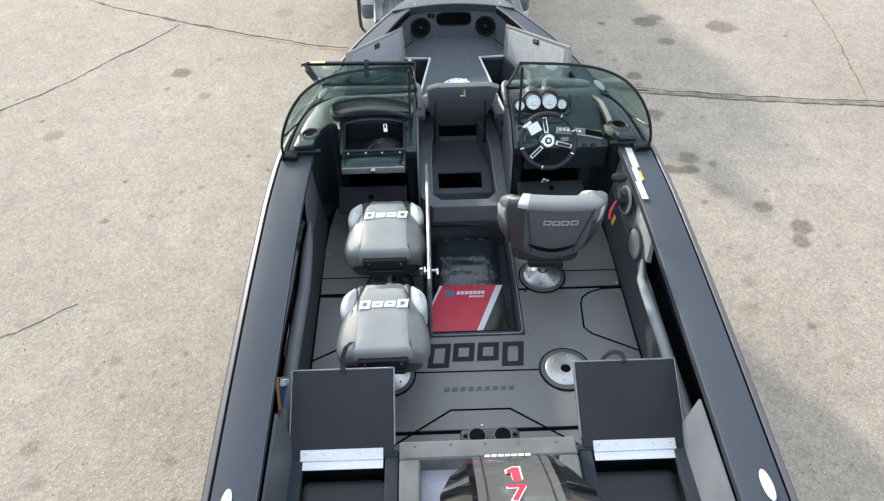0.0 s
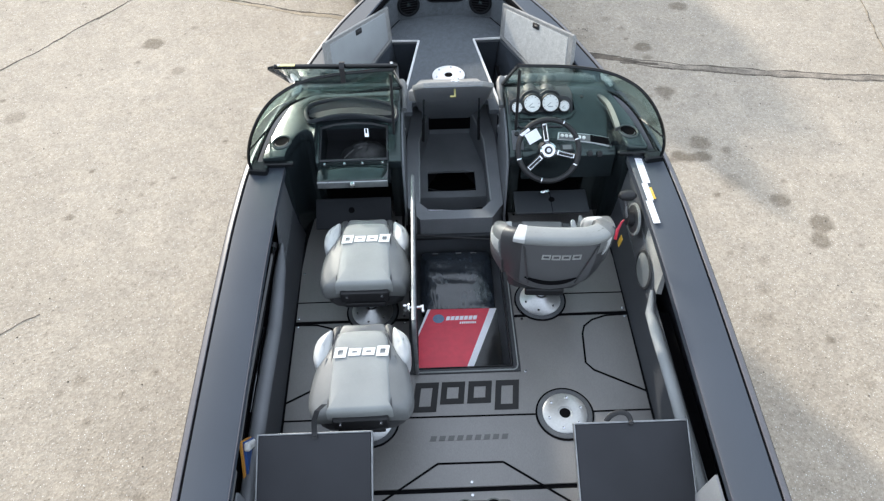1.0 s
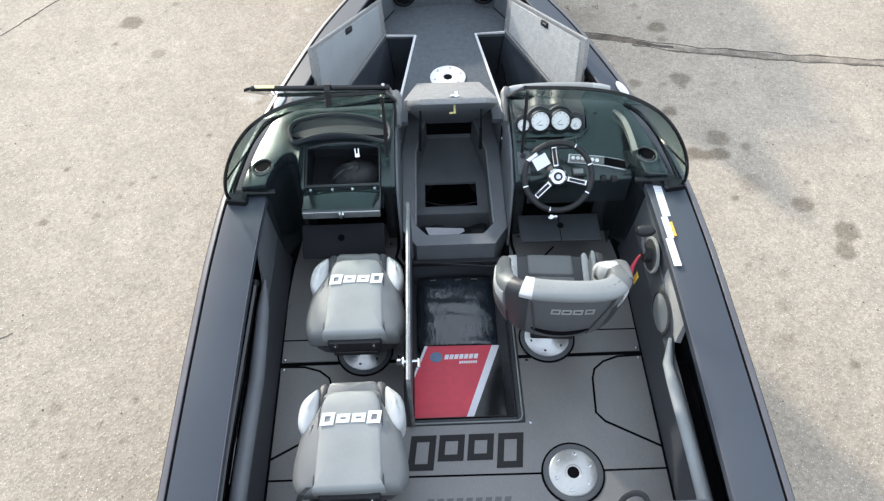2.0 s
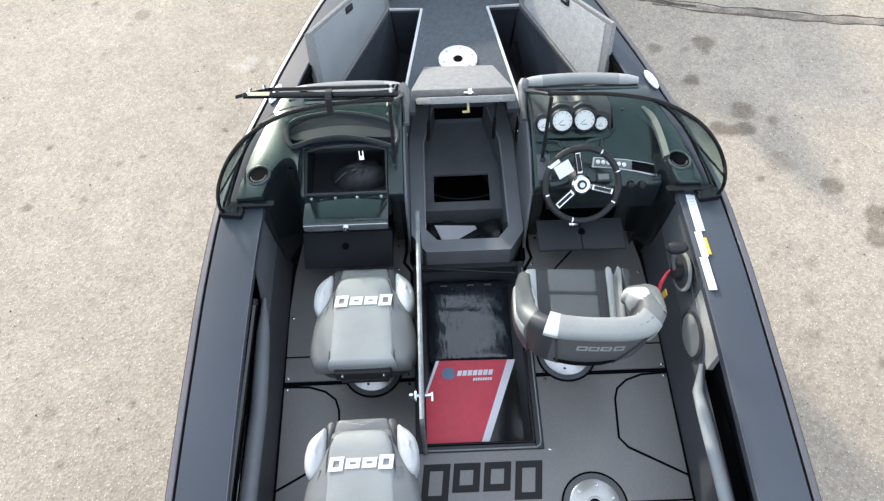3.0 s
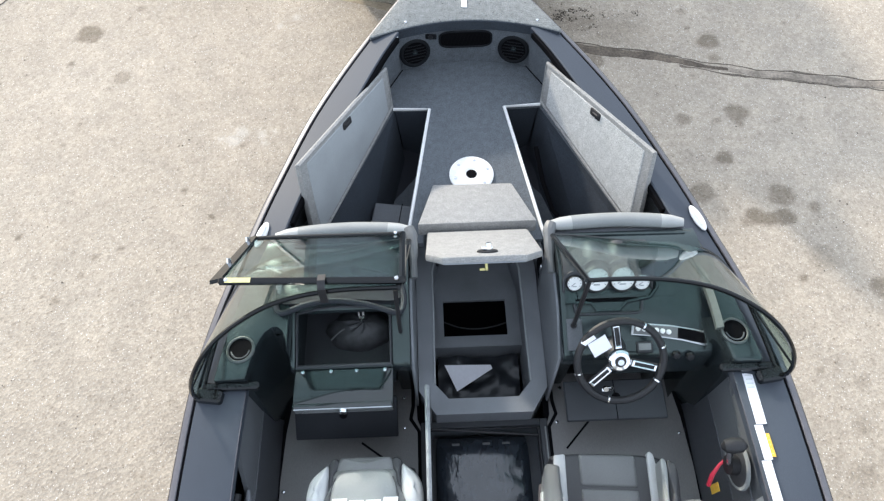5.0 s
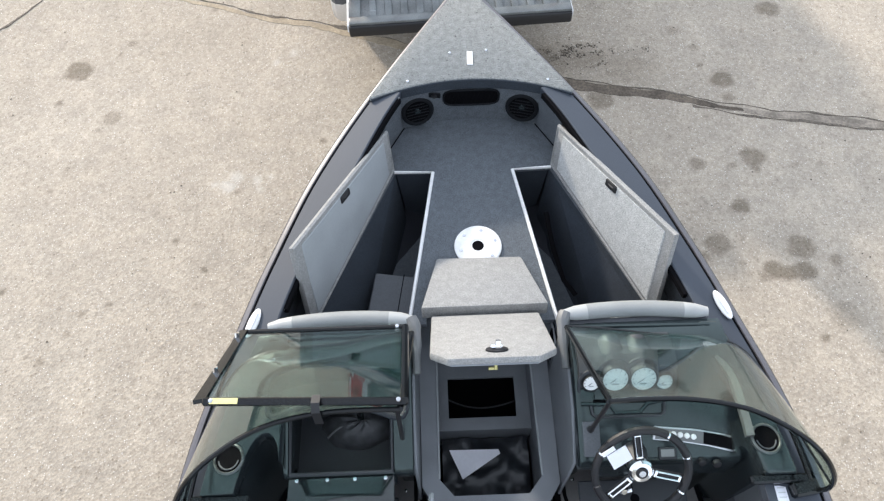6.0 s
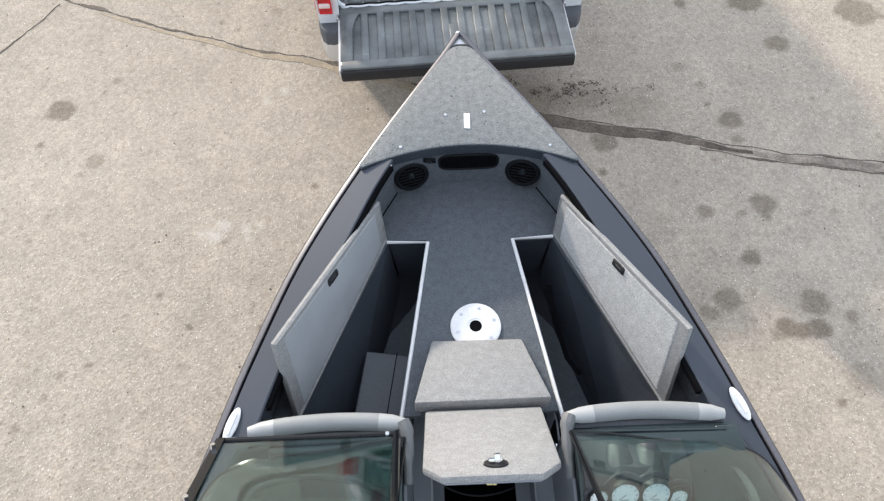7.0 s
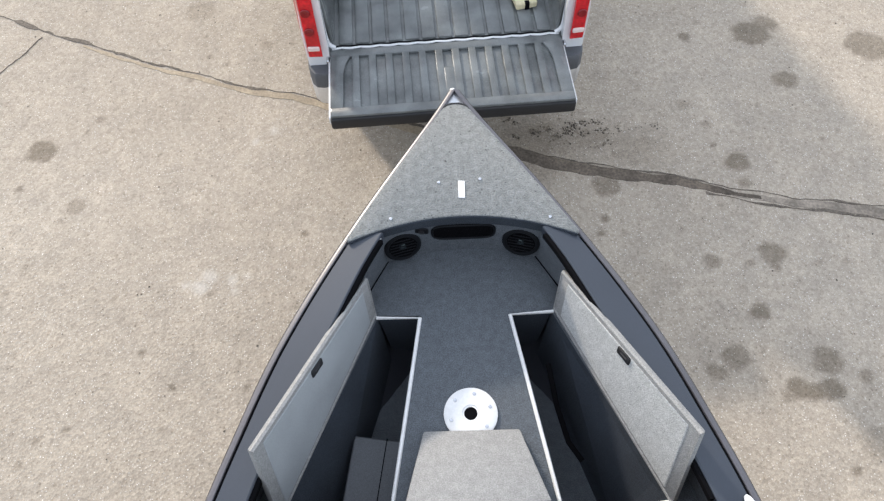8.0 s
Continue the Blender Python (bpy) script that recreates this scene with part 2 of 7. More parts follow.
pebbles, sand, chips, pits, quartz = g_cells(62.0), g_cells(165.0), g_cells(78.0), g_cells(44.0), g_cells(56.0)
gcol = g_ramp(g_noise(0.55, 6), [(0.3, (0.356, 0.308, 0.251)), (0.7, (0.428, 0.375, 0.310))])
gcol = g_mix(gcol, g_ramp(pebbles.outputs["Color"], [(0.10, (0.88, 0.87, 0.86)), (0.5, (1.0, 1.0, 1.0)), (0.9, (1.11, 1.11, 1.11))]), 1.0)
gcol = g_mix(gcol, g_ramp(sand.outputs["Color"], [(0.10, (0.87, 0.87, 0.86)), (0.5, (1.0, 1.0, 1.0)), (0.9, (1.13, 1.13, 1.12))]), 1.0)
gcol = g_mix(gcol, g_ramp(g_noise(4.5, 5, 0.65), [(0.32, (0.90, 0.90, 0.90)), (0.68, (1.09, 1.08, 1.06))]), 1.0)
gcol = g_mix(gcol, g_ramp(g_noise(22, 4, 0.6), [(0.30, (0.90, 0.89, 0.88)), (0.70, (1.09, 1.09, 1.09))]), 1.0)
gcol = g_mix(gcol, (0.62, 0.575, 0.515), g_chosen(chips, 0.34, 0.24), "MIX")
gcol = g_mix(gcol, (0.92, 0.89, 0.83), g_chosen(quartz, 0.21, 0.13), "MIX")
gcol = g_mix(gcol, (0.70, 0.68, 0.65), g_chosen(pits, 0.36, 0.15))
att = gn.new("ShaderNodeAttribute")
att.attribute_name = "stain_and_shade"
gcol = g_mix(gcol, (0.41, 0.385, 0.35), att.outputs["Fac"])
att3 = gn.new("ShaderNodeAttribute")
att3.attribute_name = "pale"
gcol = g_mix(gcol, (0.62, 0.59, 0.54), att3.outputs["Fac"], "MIX")
gl.new(gcol, gp.inputs["Base Color"])
gb = gn.new("ShaderNodeBump")
gb.inputs["Strength"].default_value, gb.inputs["Distance"].default_value = 0.42, 0.006
gl.new(pebbles.outputs["Distance"], gb.inputs["Height"])
gl.new(gb.outputs["Normal"], gp.inputs["Normal"])


# ---- shapes: (points, faces) ----
def fine(path, n=4):
    """An open path, rounded through its points."""
    pts = [Vector(p) for p in path]
    out = []
    for i in range(len(pts) - 1):
        p0, p1, p2, p3 = pts[max(0, i - 1)], pts[i], pts[i + 1], pts[min(len(pts) - 1, i + 2)]
        for k in range(n):
            u = k / n
            out.append(0.5 * ((2 * p1) + (p2 - p0) * u + (2 * p0 - 5 * p1 + 4 * p2 - p3) * u**2 + (3 * p1 - p0 - 3 * p2 + p3) * u**3))
    return out + [pts[-1]]


def from_bm(bm):
    bm.verts.index_update()
    out = ([v.co.copy() for v in bm.verts], [tuple(v.index for v in f.verts) for f in bm.faces])
    bm.free()
    return out


def moved(shape, m):
    return [m @ Vector(v) for v in shape[0]], shape[1]


def join(*shapes):
    vs, fs = [], []
    for v, f in shapes:
        k = len(vs)
        vs += list(v)
        fs += [tuple(i + k for i in q) for q in f]
    return vs, fs


def bevelled(bm, r, seg):
    if r > 0:
        bmesh.ops.bevel(bm, geom=list(bm.edges), offset=r, segments=seg, affect="EDGES", profile=0.5, clamp_overlap=True)
    return from_bm(bm)


def rbox(size, at=(0, 0, 0), rot=(0, 0, 0), r=0.004, seg=1):
    bm = bmesh.new()
    bmesh.ops.create_cube(bm, size=1.0)
    for v in bm.verts:
        v.co = Vector((v.co.x * size[0], v.co.y * size[1], v.co.z * size[2]))
    return moved(bevelled(bm, r, seg), pose(*at, *rot))


def span(a, b, r=0.004, seg=1):
    """A bevelled block between two opposite corners."""
    return rbox([abs(q - p) for p, q in zip(a, b)], [(p + q) / 2 for p, q in zip(a, b)], r=r, seg=seg)


def extruded(points, way, r=0.0, seg=1):
    """A flat polygon in space, thickened along a vector."""
    bm = bmesh.new()
    lo = [bm.verts.new(p) for p in points]
    hi = [bm.verts.new(Vector(p) + Vector(way)) for p in points]
    n = len(lo)
    bm.faces.new(lo[::-1])
    bm.faces.new(hi)
    for i in range(n):
        bm.faces.new((lo[i], lo[(i + 1) % n], hi[(i + 1) % n], hi[i]))
    bmesh.ops.recalc_face_normals(bm, faces=list(bm.faces))
    return bevelled(bm, r, seg)


def prism(poly, z0, z1, r=0.0, seg=1):
    return extruded([(x, y, z0) for x, y in poly], (0, 0, z1 - z0), r, seg)


def sidewise(profile, x0, x1, r=0.0, seg=1):
    """A (y, z) outline run from x0 to x1."""
    return extruded([(x0, y, z) for y, z in profile], (x1 - x0, 0, 0), r, seg)


def loft(rings, closed=True, caps=True):
    vs, fs, n = [], [], len(rings[0])
    for ring in rings:
        vs += [Vector(p) for p in ring]
    for i in range(len(rings) - 1):
        for j in range(n if closed else n - 1):
            a, b = i * n + j, i * n + (j + 1) % n
            fs.append((a, b, b + n, a + n))
    if caps and closed:
        fs.append(tuple(range(n))[::-1])
        fs.append(tuple(range((len(rings) - 1) * n, len(rings) * n)))
    return vs, fs


def sweep(path, radius, seg=8, closed=False, flat=1.0, up=(0, 0, 1)):
    """A round or flattened bar along a path."""
    pts = [Vector(p) for p in path]
    rings, n = [], len(pts)
    for i, p in enumerate(pts):
        a = pts[(i - 1) % n] if closed or i else p
        b = pts[(i + 1) % n] if closed or i < n - 1 else p
        d = (b - a).normalized()
        s = d.cross(Vector(up))
        s = s.normalized() if s.length > 1e-4 else Vector((1, 0, 0))
        u = s.cross(d).normalized()
        rr = radius[i] if isinstance(radius, (list, tuple)) else radius
        rings.append([p + s * math.cos(2 * math.pi * k / seg) * rr + u * math.sin(2 * math.pi * k / seg) * rr * flat for k in range(seg)])
    if closed:
        rings.append(rings[0])
    return loft(rings, True, not closed)


def lathe(profile, at=(0, 0, 0), rot=(0, 0, 0), seg=28):
    ring_shaped = profile[0][0] > 1e-6
    profile = list(profile) + ([profile[0]] if ring_shaped else [])
    rings = [[(r * math.cos(2 * math.pi * k / seg), r * math.sin(2 * math.pi * k / seg), z) for k in range(seg)] for r, z in profile]
    return moved(loft(rings, True, not ring_shaped), pose(*at, *rot))


def strip(path, width, z):
    """A thin flat bead along a plan line, 3 mm high."""
    pts = [Vector((x, y)) for x, y in path]
    L, R = [], []
    for i, p in enumerate(pts):
        d = (pts[min(i + 1, len(pts) - 1)] - pts[max(i - 1, 0)]).normalized()
        nrm = Vector((-d.y, d.x)) * width / 2
        L.append(p + nrm)
        R.append(p - nrm)
    rings = [[(a.x, a.y, z - 0.003), (a.x, a.y, z), (b.x, b.y, z), (b.x, b.y, z - 0.003)] for a, b in zip(L, R)]
    return loft(rings)


def spline(xs, ys):
    """A smooth curve through the points, as a function."""
    xs, ys = np.array(xs, float), np.array(ys, float)
    m = np.gradient(ys, xs)

    def f(x):
        i = int(np.clip(np.searchsorted(xs, x) - 1, 0, len(xs) - 2))
        h = xs[i + 1] - xs[i]
        u = (x - xs[i]) / h
        return float((2 * u**3 - 3 * u**2 + 1) * ys[i] + (u**3 - 2 * u**2 + u) * h * m[i]
                     + (-2 * u**3 + 3 * u**2) * ys[i + 1] + (u**3 - u**2) * h * m[i + 1])
    return f


def soft(outline, z0, z1, edge=0.03, steps=4, crown=0.012, lift=None):
    """A stuffed cushion: an outline whose edge is rounded over, with a crowned top."""
    cx = sum(p[0] for p in outline) / len(outline)
    cy = sum(p[1] for p in outline) / len(outline)
    h = z1 - z0
    rings = [[(cx + (x - cx) * 0.96, cy + (y - cy) * 0.96, z0) for x, y in outline], [(x, y, z0 + h * 0.25) for x, y in outline], [(x, y, z1 - edge) for x, y in outline]]
    for k in range(1, steps + 1):
        a = math.pi / 2 * k / steps
        rings.append([(x - (x - cx) / max(1e-6, math.hypot(x - cx, y - cy)) * edge * (1 - math.cos(a)), y - (y - cy) / max(1e-6, math.hypot(x - cx, y - cy)) * edge * (1 - math.cos(a)), z1 - edge + edge * math.sin(a)) for x, y in outline])
    last = rings[-1]
    for f in (0.7, 0.35, 0.02):
        rings.append([(cx + (x - cx) * f, cy + (y - cy) * f, z + crown * (1 - f * f)) for x, y, z in last])
    if lift:
        rings = [[(x, y, z + lift(x, y)) for x, y, z in r_] for r_ in rings]
    return loft(rings)


def smooth_outline(pts, n=6):
    out, m = [], len(pts)
    for i in range(m):
        p0, p1, p2, p3 = (Vector(pts[(i + k) % m]) for k in (-1, 0, 1, 2))
        for k in range(n):
            u = k / n
            out.append(tuple(0.5 * ((2 * p1) + (p2 - p0) * u + (2 * p0 - 5 * p1 + 4 * p2 - p3) * u**2 + (3 * p1 - p0 - 3 * p2 + p3) * u**3)))
    return out


def mirror(shape):
    return [Vector((-v[0], v[1], v[2])) for v in shape[0]], [q[::-1] for q in shape[1]]


def part(name, shape, material, parent, label="", smooth=35.0):
    """One mesh object under a thing or a part, in its parent's own coordinates."""
    me = bpy.data.meshes.new(name)
    me.from_pydata([tuple(v) for v in shape[0]], [], shape[1])
    me.materials.append(material)
    me.update()
    if smooth:
        me.polygons.foreach_set("use_smooth", [True] * len(me.polygons))
        me.set_sharp_from_angle(angle=radians(smooth))
    ob = new(name, me)
    ob.parent = parent
    if label:
        tagged(ob, label)
    return ob


def thing(name, label, category, at=(0, 0, 0), rot=(0, 0, 0), group="", kind=""):
    ob = new(name)
    ob.empty_display_size = 0.1
    ob.matrix_world = pose(*at, *rot)
    return tagged(ob, label, category, group, kind)


def bars(n, width, height, gap, slant=0.15, z0=0.0, thick=0.002):
    """Plain slanted blocks in a row, where a word mark stands."""
    w = (width - gap * (n - 1)) / n
    out = []
    for i in range(n):
        x = -width / 2 + i * (w + gap)
        s = slant * height
        out.append(prism([(x, -height / 2), (x + w, -height / 2), (x + w + s, height / 2), (x + s, height / 2)], z0, z0 + thick))
    return join(*out)


def frames_row(n, width, height, gap, bar, slant=0.12, thick=0.002):
    """Hollow slanted blocks in a row: a plain stand-in for a word mark."""
    w = (width - gap * (n - 1)) / n
    out = []
    for i in range(n):
        x = -width / 2 + i * (w + gap)
        sk = lambda px, py: (px + slant * py, py)
        h = height / 2
        for a, b, c, d in ((x, -h, x + bar, h), (x + w - bar, -h, x + w, h), (x + bar, h - bar, x + w - bar, h), (x + bar, -h, x + w - bar, -h + bar)):
            out.append(prism([sk(a, b), sk(c, b), sk(c, d), sk(a, d)], 0.0, thick))
    return join(*out)


# ---- ground: one sheet to the horizon ----
def lines(lo, hi, step, far):
    inner = list(np.arange(lo, hi + step / 2, step))
    out = [far * s for s in (0.02, 0.06, 0.2, 1.0)]
    return np.array([lo - o for o in out[::-1]] + inner + [hi + o for o in out])


gx, gy = lines(-5.6, 5.2, 0.022, 400.0), lines(1.2, 9.6, 0.022, 400.0)
GX, GY = np.meshgrid(gx, gy)
stain_and_shade, pale = np.zeros_like(GX), np.zeros_like(GX)
wob = np.array([[noise.noise((x * 3.1, y * 3.1, 0.0)) for x in gx] for y in gy])
wob2 = np.array([[noise.noise((x * 14.0, y * 14.0, 5.0)) for x in gx] for y in gy])
# oil spots, and a patch of shade at (2.29, 4.87): x, y, radius, strength
SPOTS = [(1.998, 6.866, .095, .75), (2.01, 6.681, .045, .55), (1.049, 6.693, .095, .65), (1.008, 6.427, .035, .75), (0.972, 6.313, .038, .7), (1.121, 6.315, .03, .4), (1.87, 7.013, .028, .8),
         (1.866, 7.206, .03, .55), (1.731, 7.402, .055, .35), (1.652, 6.073, .065, .6), (1.882, 6.05, .035, .65), (2.043, 6.11, .09, .68), (2.038, 6.02, .035, .65), (1.498, 6.324, .024, .5),
         (1.851, 5.705, .072, .75), (1.626, 5.411, .088, .6), (1.502, 5.328, .07, .6), (2.166, 5.381, .10, .68), (1.761, 5.265, .03, .4), (2.493, 6.04, .028, .5), (2.324, 6.043, .03, .35)]
SPOTS += [(1.94, 5.205, .068, .78), (2.03, 5.184, .062, .78), (2.12, 5.197, .075, .78), (2.18, 5.19, .05, .7), (1.88, 5.164, .05, .6), (2.126, 4.734, .032, .8), (2.29, 4.87, .11, .3), (2.817, 4.384, .085, .7),
          (2.251, 4.036, .05, .3), (2.473, 3.328, .035, .7), (2.56, 3.006, .08, .25), (2.098, 3.512, .07, .3), (2.596, 4.645, .075, .65), (2.755, 4.216, .08, .65), (2.041, 4.116, .035, .6),
          (2.175, 3.776, .06, .3), (2.431, 8.10, .15, .75), (2.562, 8.212, .10, .65), (3.275, 7.94, .16, .65), (2.541, 7.615, .09, .7), (1.891, 8.101, .05, .7), (2.367, 5.27, .05, .6)]
SPOTS += [(-2.915, 7.192, .115, .75), (-2.562, 6.698, .07, .4), (-2.989, 6.86, .03, .7), (-2.627, 7.347, .026, .6), (-2.55, 7.467, .04, .4), (-1.912, 5.597, .026, .75), (-1.698, 5.365, .03, .75), (-2.428, 5.082, .028, .6),
          (-2.487, 4.958, .03, .5), (-2.784, 6.231, .022, .5), (-1.971, 8.613, .12, .3), (-1.387, 8.179, .06, .35), (-3.894, 6.033, .09, .4), (-2.991, 4.718, .04, .65), (-4.10, 6.291, .035, .6),
          (-2.602, 4.773, .03, .55), (-2.451, 3.219, .04, .5), (-2.316, 2.919, .035, .55), (-2.773, 2.55, .06, .45), (-1.867, 2.41, .04, .4), (-2.657, 2.291, .06, .35), (-0.986, 6.40, .03, .75)]
rs = random.Random(7)
SPOTS += [(rs.uniform(-5.4, 5.0), rs.uniform(1.5, 9.4), rs.uniform(.010, .026), rs.uniform(.3, .8)) for _ in range(520)]
for sx, sy, sr, sw in SPOTS:
    d = np.hypot(GX - sx, (GY - sy) * 1.1) + wob2 * sr * 0.30 + wob * sr * 0.30
    stain_and_shade = np.maximum(stain_and_shade, sw * np.clip((sr * 1.16 - d) / (sr * 0.22 + 0.012), 0, 1))
for _ in range(26):
    sx, sy, sr = rs.gauss(0.80, .26), rs.gauss(7.20, .08), rs.uniform(.03, .09)
    d = np.hypot(GX - sx, (GY - sy) * 1.5) + wob2 * 0.03
    stain_and_shade = np.maximum(stain_and_shade, rs.uniform(.2, .6) * np.clip((sr - d) / .05, 0, 1))
# broad soft patches: dirt, damp and the truck's shadow darkened into the ground colour
for sx, sy, sr, sw in ((0.62, 7.10, .46, .62), (0.98, 7.16, .36, .52), (0.55, 6.85, .26, .45), (1.30, 7.02, .40, .34)):
    d = np.hypot(GX - sx, (GY - sy) * 1.6) + wob * 0.12 + wob2 * 0.06
    stain_and_shade = np.maximum(stain_and_shade, sw * np.clip((sr - d) / (sr * 0.7), 0, 1))
for sx, sy, sr in [(-1.381, 7.208, .035), (-1.267, 7.297, .04), (-1.581, 6.106, .06), (-1.624, 6.026, .07), (-1.434, 6.079, .05), (-1.328, 6.103, .04), (-1.717, 6.051, .035), (-1.40, 5.99, .04)]:
    d = np.hypot(GX - sx, GY - sy) + wob2 * 0.03
    pale = np.maximum(pale, 0.4 * np.clip((sr - d) / .04, 0, 1))


GZ = 0.0015 * wob
me = bpy.data.meshes.new("ground")
ny, nx = GX.shape
quads = [(j * nx + i, j * nx + i + 1, (j + 1) * nx + i + 1, (j + 1) * nx + i) for j in range(ny - 1) for i in range(nx - 1)]
me.from_pydata(np.stack([GX.ravel(), GY.ravel(), GZ.ravel()], 1).tolist(), [], quads)
for key, values in (("stain_and_shade", stain_and_shade), ("pale", pale)):
    me.attributes.new(key, "FLOAT", "POINT").data.foreach_set("value", values.ravel().astype(np.float32))
me.materials.append(GROUND)
me.polygons.foreach_set("use_smooth", [True] * len(me.polygons))
ground = tagged(new("ground", me), "tan exposed-aggregate pavement with oil spots and sealed joints", "pavement", kind="structure")


def resampled(path, step):
    out = []
    for (x0, y0), (x1, y1) in zip(path[:-1], path[1:]):
        n = max(1, int(math.hypot(x1 - x0, y1 - y0) / step))
        out += [(x0 + (x1 - x0) * i / n, y0 + (y1 - y0) * i / n) for i in range(n)]
    return out + [path[-1]]


def crack_line(path, width, seed, off=0.010):
    """A dark broken line of uneven width."""
    r, rings = random.Random(seed), []
    pts = resampled(path, 0.035)
    for i, (x, y) in enumerate(pts):
        w = width * max(0.04, 0.1 + 2.6 * noise.noise((x * 4, y * 4, seed * 3.0)) + 0.9 * noise.noise((x * 21, y * 21, seed)) + r.uniform(0, 0.6))
        ox, oy = off * 2 * noise.noise((x * 5, y * 5, seed)) + r.uniform(-off, off) * 0.5, off * 2 * noise.noise((y * 5, x * 5, seed + 9)) + r.uniform(-off, off) * 0.5
        rings.append([(x + ox, y + oy - w / 2, -0.002), (x + ox, y + oy - w / 2, 0.0052), (x + ox, y + oy + w / 2, 0.0052), (x + ox, y + oy + w / 2, -0.002)])
    return loft(rings)


def filler(mid, widths, seed, lift=0.0):
    """A ragged ribbon of joint filler, a little proud of the pavement."""
    pts = resampled(mid, 0.03)
    n, rings = len(pts), []
    for i, (x, y) in enumerate(pts):
        f = i / (n - 1) * (len(widths) - 1)
        k = min(len(widths) - 2, int(f))
        w = widths[k] + (widths[k + 1] - widths[k]) * (f - k)
        up = w / 2 + 0.016 * noise.noise((x * 7, y * 7, seed)) + 0.008 * noise.noise((x * 31, y * 31, seed))
        dn = w / 2 + 0.016 * noise.noise((x * 7, y * 7, seed + 5)) + 0.008 * noise.noise((x * 31, y * 31, seed + 7))
        rings.append([(x, y - dn, -0.003), (x, y - dn * 0.9, 0.0028 + lift), (x, y, 0.0032 + lift), (x, y + up * 0.9, 0.0028 + lift), (x, y + up, -0.003)])
    return loft(rings)


CRACK = mat("crack_dirt", (0.135, 0.113, 0.090), 0.95, grain=60, amp=0.4, bump=0.4)
FILLER = mat("joint_filler", (0.118, 0.094, 0.071), 0.92, grain=55, amp=0.35, wear=5, wear_amp=0.42, bump=0.5, depth=0.004)
WORNFILL = mat("worn_joint_filler", (0.262, 0.222, 0.178), 0.92, grain=55, amp=0.25, wear=6, wear_amp=0.38, bump=0.5, depth=0.004)
TANFILL = mat("tan_joint_filler", (0.355, 0.288, 0.205), 0.92, grain=55, amp=0.2, wear=7, wear_amp=0.2, bump=0.5, depth=0.004)
EAST = [(0.10, 7.14), (0.508, 6.995), (0.718, 6.908), (0.985, 6.836), (1.21, 6.777), (1.549, 6.717), (1.73, 6.656), (1.925, 6.588), (2.086, 6.546), (2.265, 6.503), (2.446, 6.473), (2.624, 6.438), (2.863, 6.388), (3.20, 6.335), (3.747, 6.25), (4.246, 6.20), (4.9, 6.05), (7.5, 5.6)]
WEST = [(-7.0, 10.1), (-4.544, 9.126), (-4.187, 8.906), (-3.625, 8.635), (-3.361, 8.508), (-3.102, 8.383), (-2.855, 8.287), (-2.607, 8.168), (-2.366, 8.063), (-2.132, 7.972), (-1.904, 7.901), (-1.675, 7.801), (-1.453, 7.72), (-1.15, 7.659), (-0.6, 7.45), (0.10, 7.16)]
CROSS = [(4.246, 6.22), (4.379, 6.903), (4.531, 7.678), (4.64, 8.60), (4.9, 10.3)]
part("joint_filler", filler(EAST[:9], [0.10, 0.115, 0.11, 0.105, 0.10, 0.080, 0.085, 0.06, 0.02], 3.0, 0.0008), FILLER, ground, "dark brown joint filler")
part("joint_filler", filler(EAST[6:], [0.03, 0.085, 0.08, 0.075, 0.07, 0.07, 0.07], 4.0), WORNFILL, ground, "worn brown joint filler")
part("joint_filler", filler(CROSS, [0.06, 0.05, 0.05], 8.0), TANFILL, ground)
part("joint_filler", filler([(x, y - 0.04) for x, y in WEST[6:]], [0.02, 0.04, 0.05, 0.07, 0.09, 0.10], 5.0), TANFILL, ground, "tan joint filler")
for path, width, seed in ((WEST, 0.026, 1), ([(x, y + 0.045) for x, y in EAST[5:]], 0.009, 2), ([(x, y + 0.052) for x, y in EAST[1:6]], 0.007, 8), ([(x, y - 0.045) for x, y in EAST[6:]], 0.013, 3),
                          ([(-3.2, 8.36), (-3.432, 7.98), (-3.772, 7.534), (-4.065, 7.091), (-4.487, 6.625), (-4.617, 6.525), (-5.6, 5.8)], 0.016, 4), (CROSS, 0.020, 5)):
    part("crack", crack_line(path, width, seed), CRACK, ground)
part("crack", crack_line([(-3.5, 3.40), (-3.25, 3.50), (-3.02, 3.68), (-2.90, 3.76)], 0.006, 7), WORNFILL, ground, "faint hairline crack")

# grit and crumbs of dirt lying on the pavement
rg = random.Random(21)
vs, fs = [], []


def crumb(x, y, r):
    k, n_ = len(vs), 5
    turn = rg.uniform(0, 6.28)
    for ring, z in ((1.0, 0.001), (0.75, 0.35 * r + 0.002)):
        for i in range(n_):
            a = turn + 2 * math.pi * i / n_
            q_ = r * ring * rg.uniform(0.6, 1.2)
            vs.append((x + q_ * math.cos(a), y + q_ * math.sin(a), z))
    fs.append(tuple(range(k + n_, k + 2 * n_)))
    for i in range(n_):
        fs.append((k + i, k + (i + 1) % n_, k + n_ + (i + 1) % n_, k + n_ + i))


for _ in range(48):
    cx_, cy_ = rg.gauss(0.85, 0.28), rg.gauss(7.19, 0.07)
    for _ in range(rg.randint(3, 11)):
        crumb(cx_ + rg.gauss(0, 0.022), cy_ + rg.gauss(0, 0.014), rg.choice((0.003, 0.004, 0.005, 0.006, 0.009)))
for _ in range(900):
    crumb(rg.uniform(-5.0, 5.0), rg.uniform(1.5, 9.5), rg.choice((0.003, 0.003, 0.004, 0.005, 0.007)))
me = bpy.data.meshes.new("pavement_grit")
me.from_pydata(vs, [], fs)
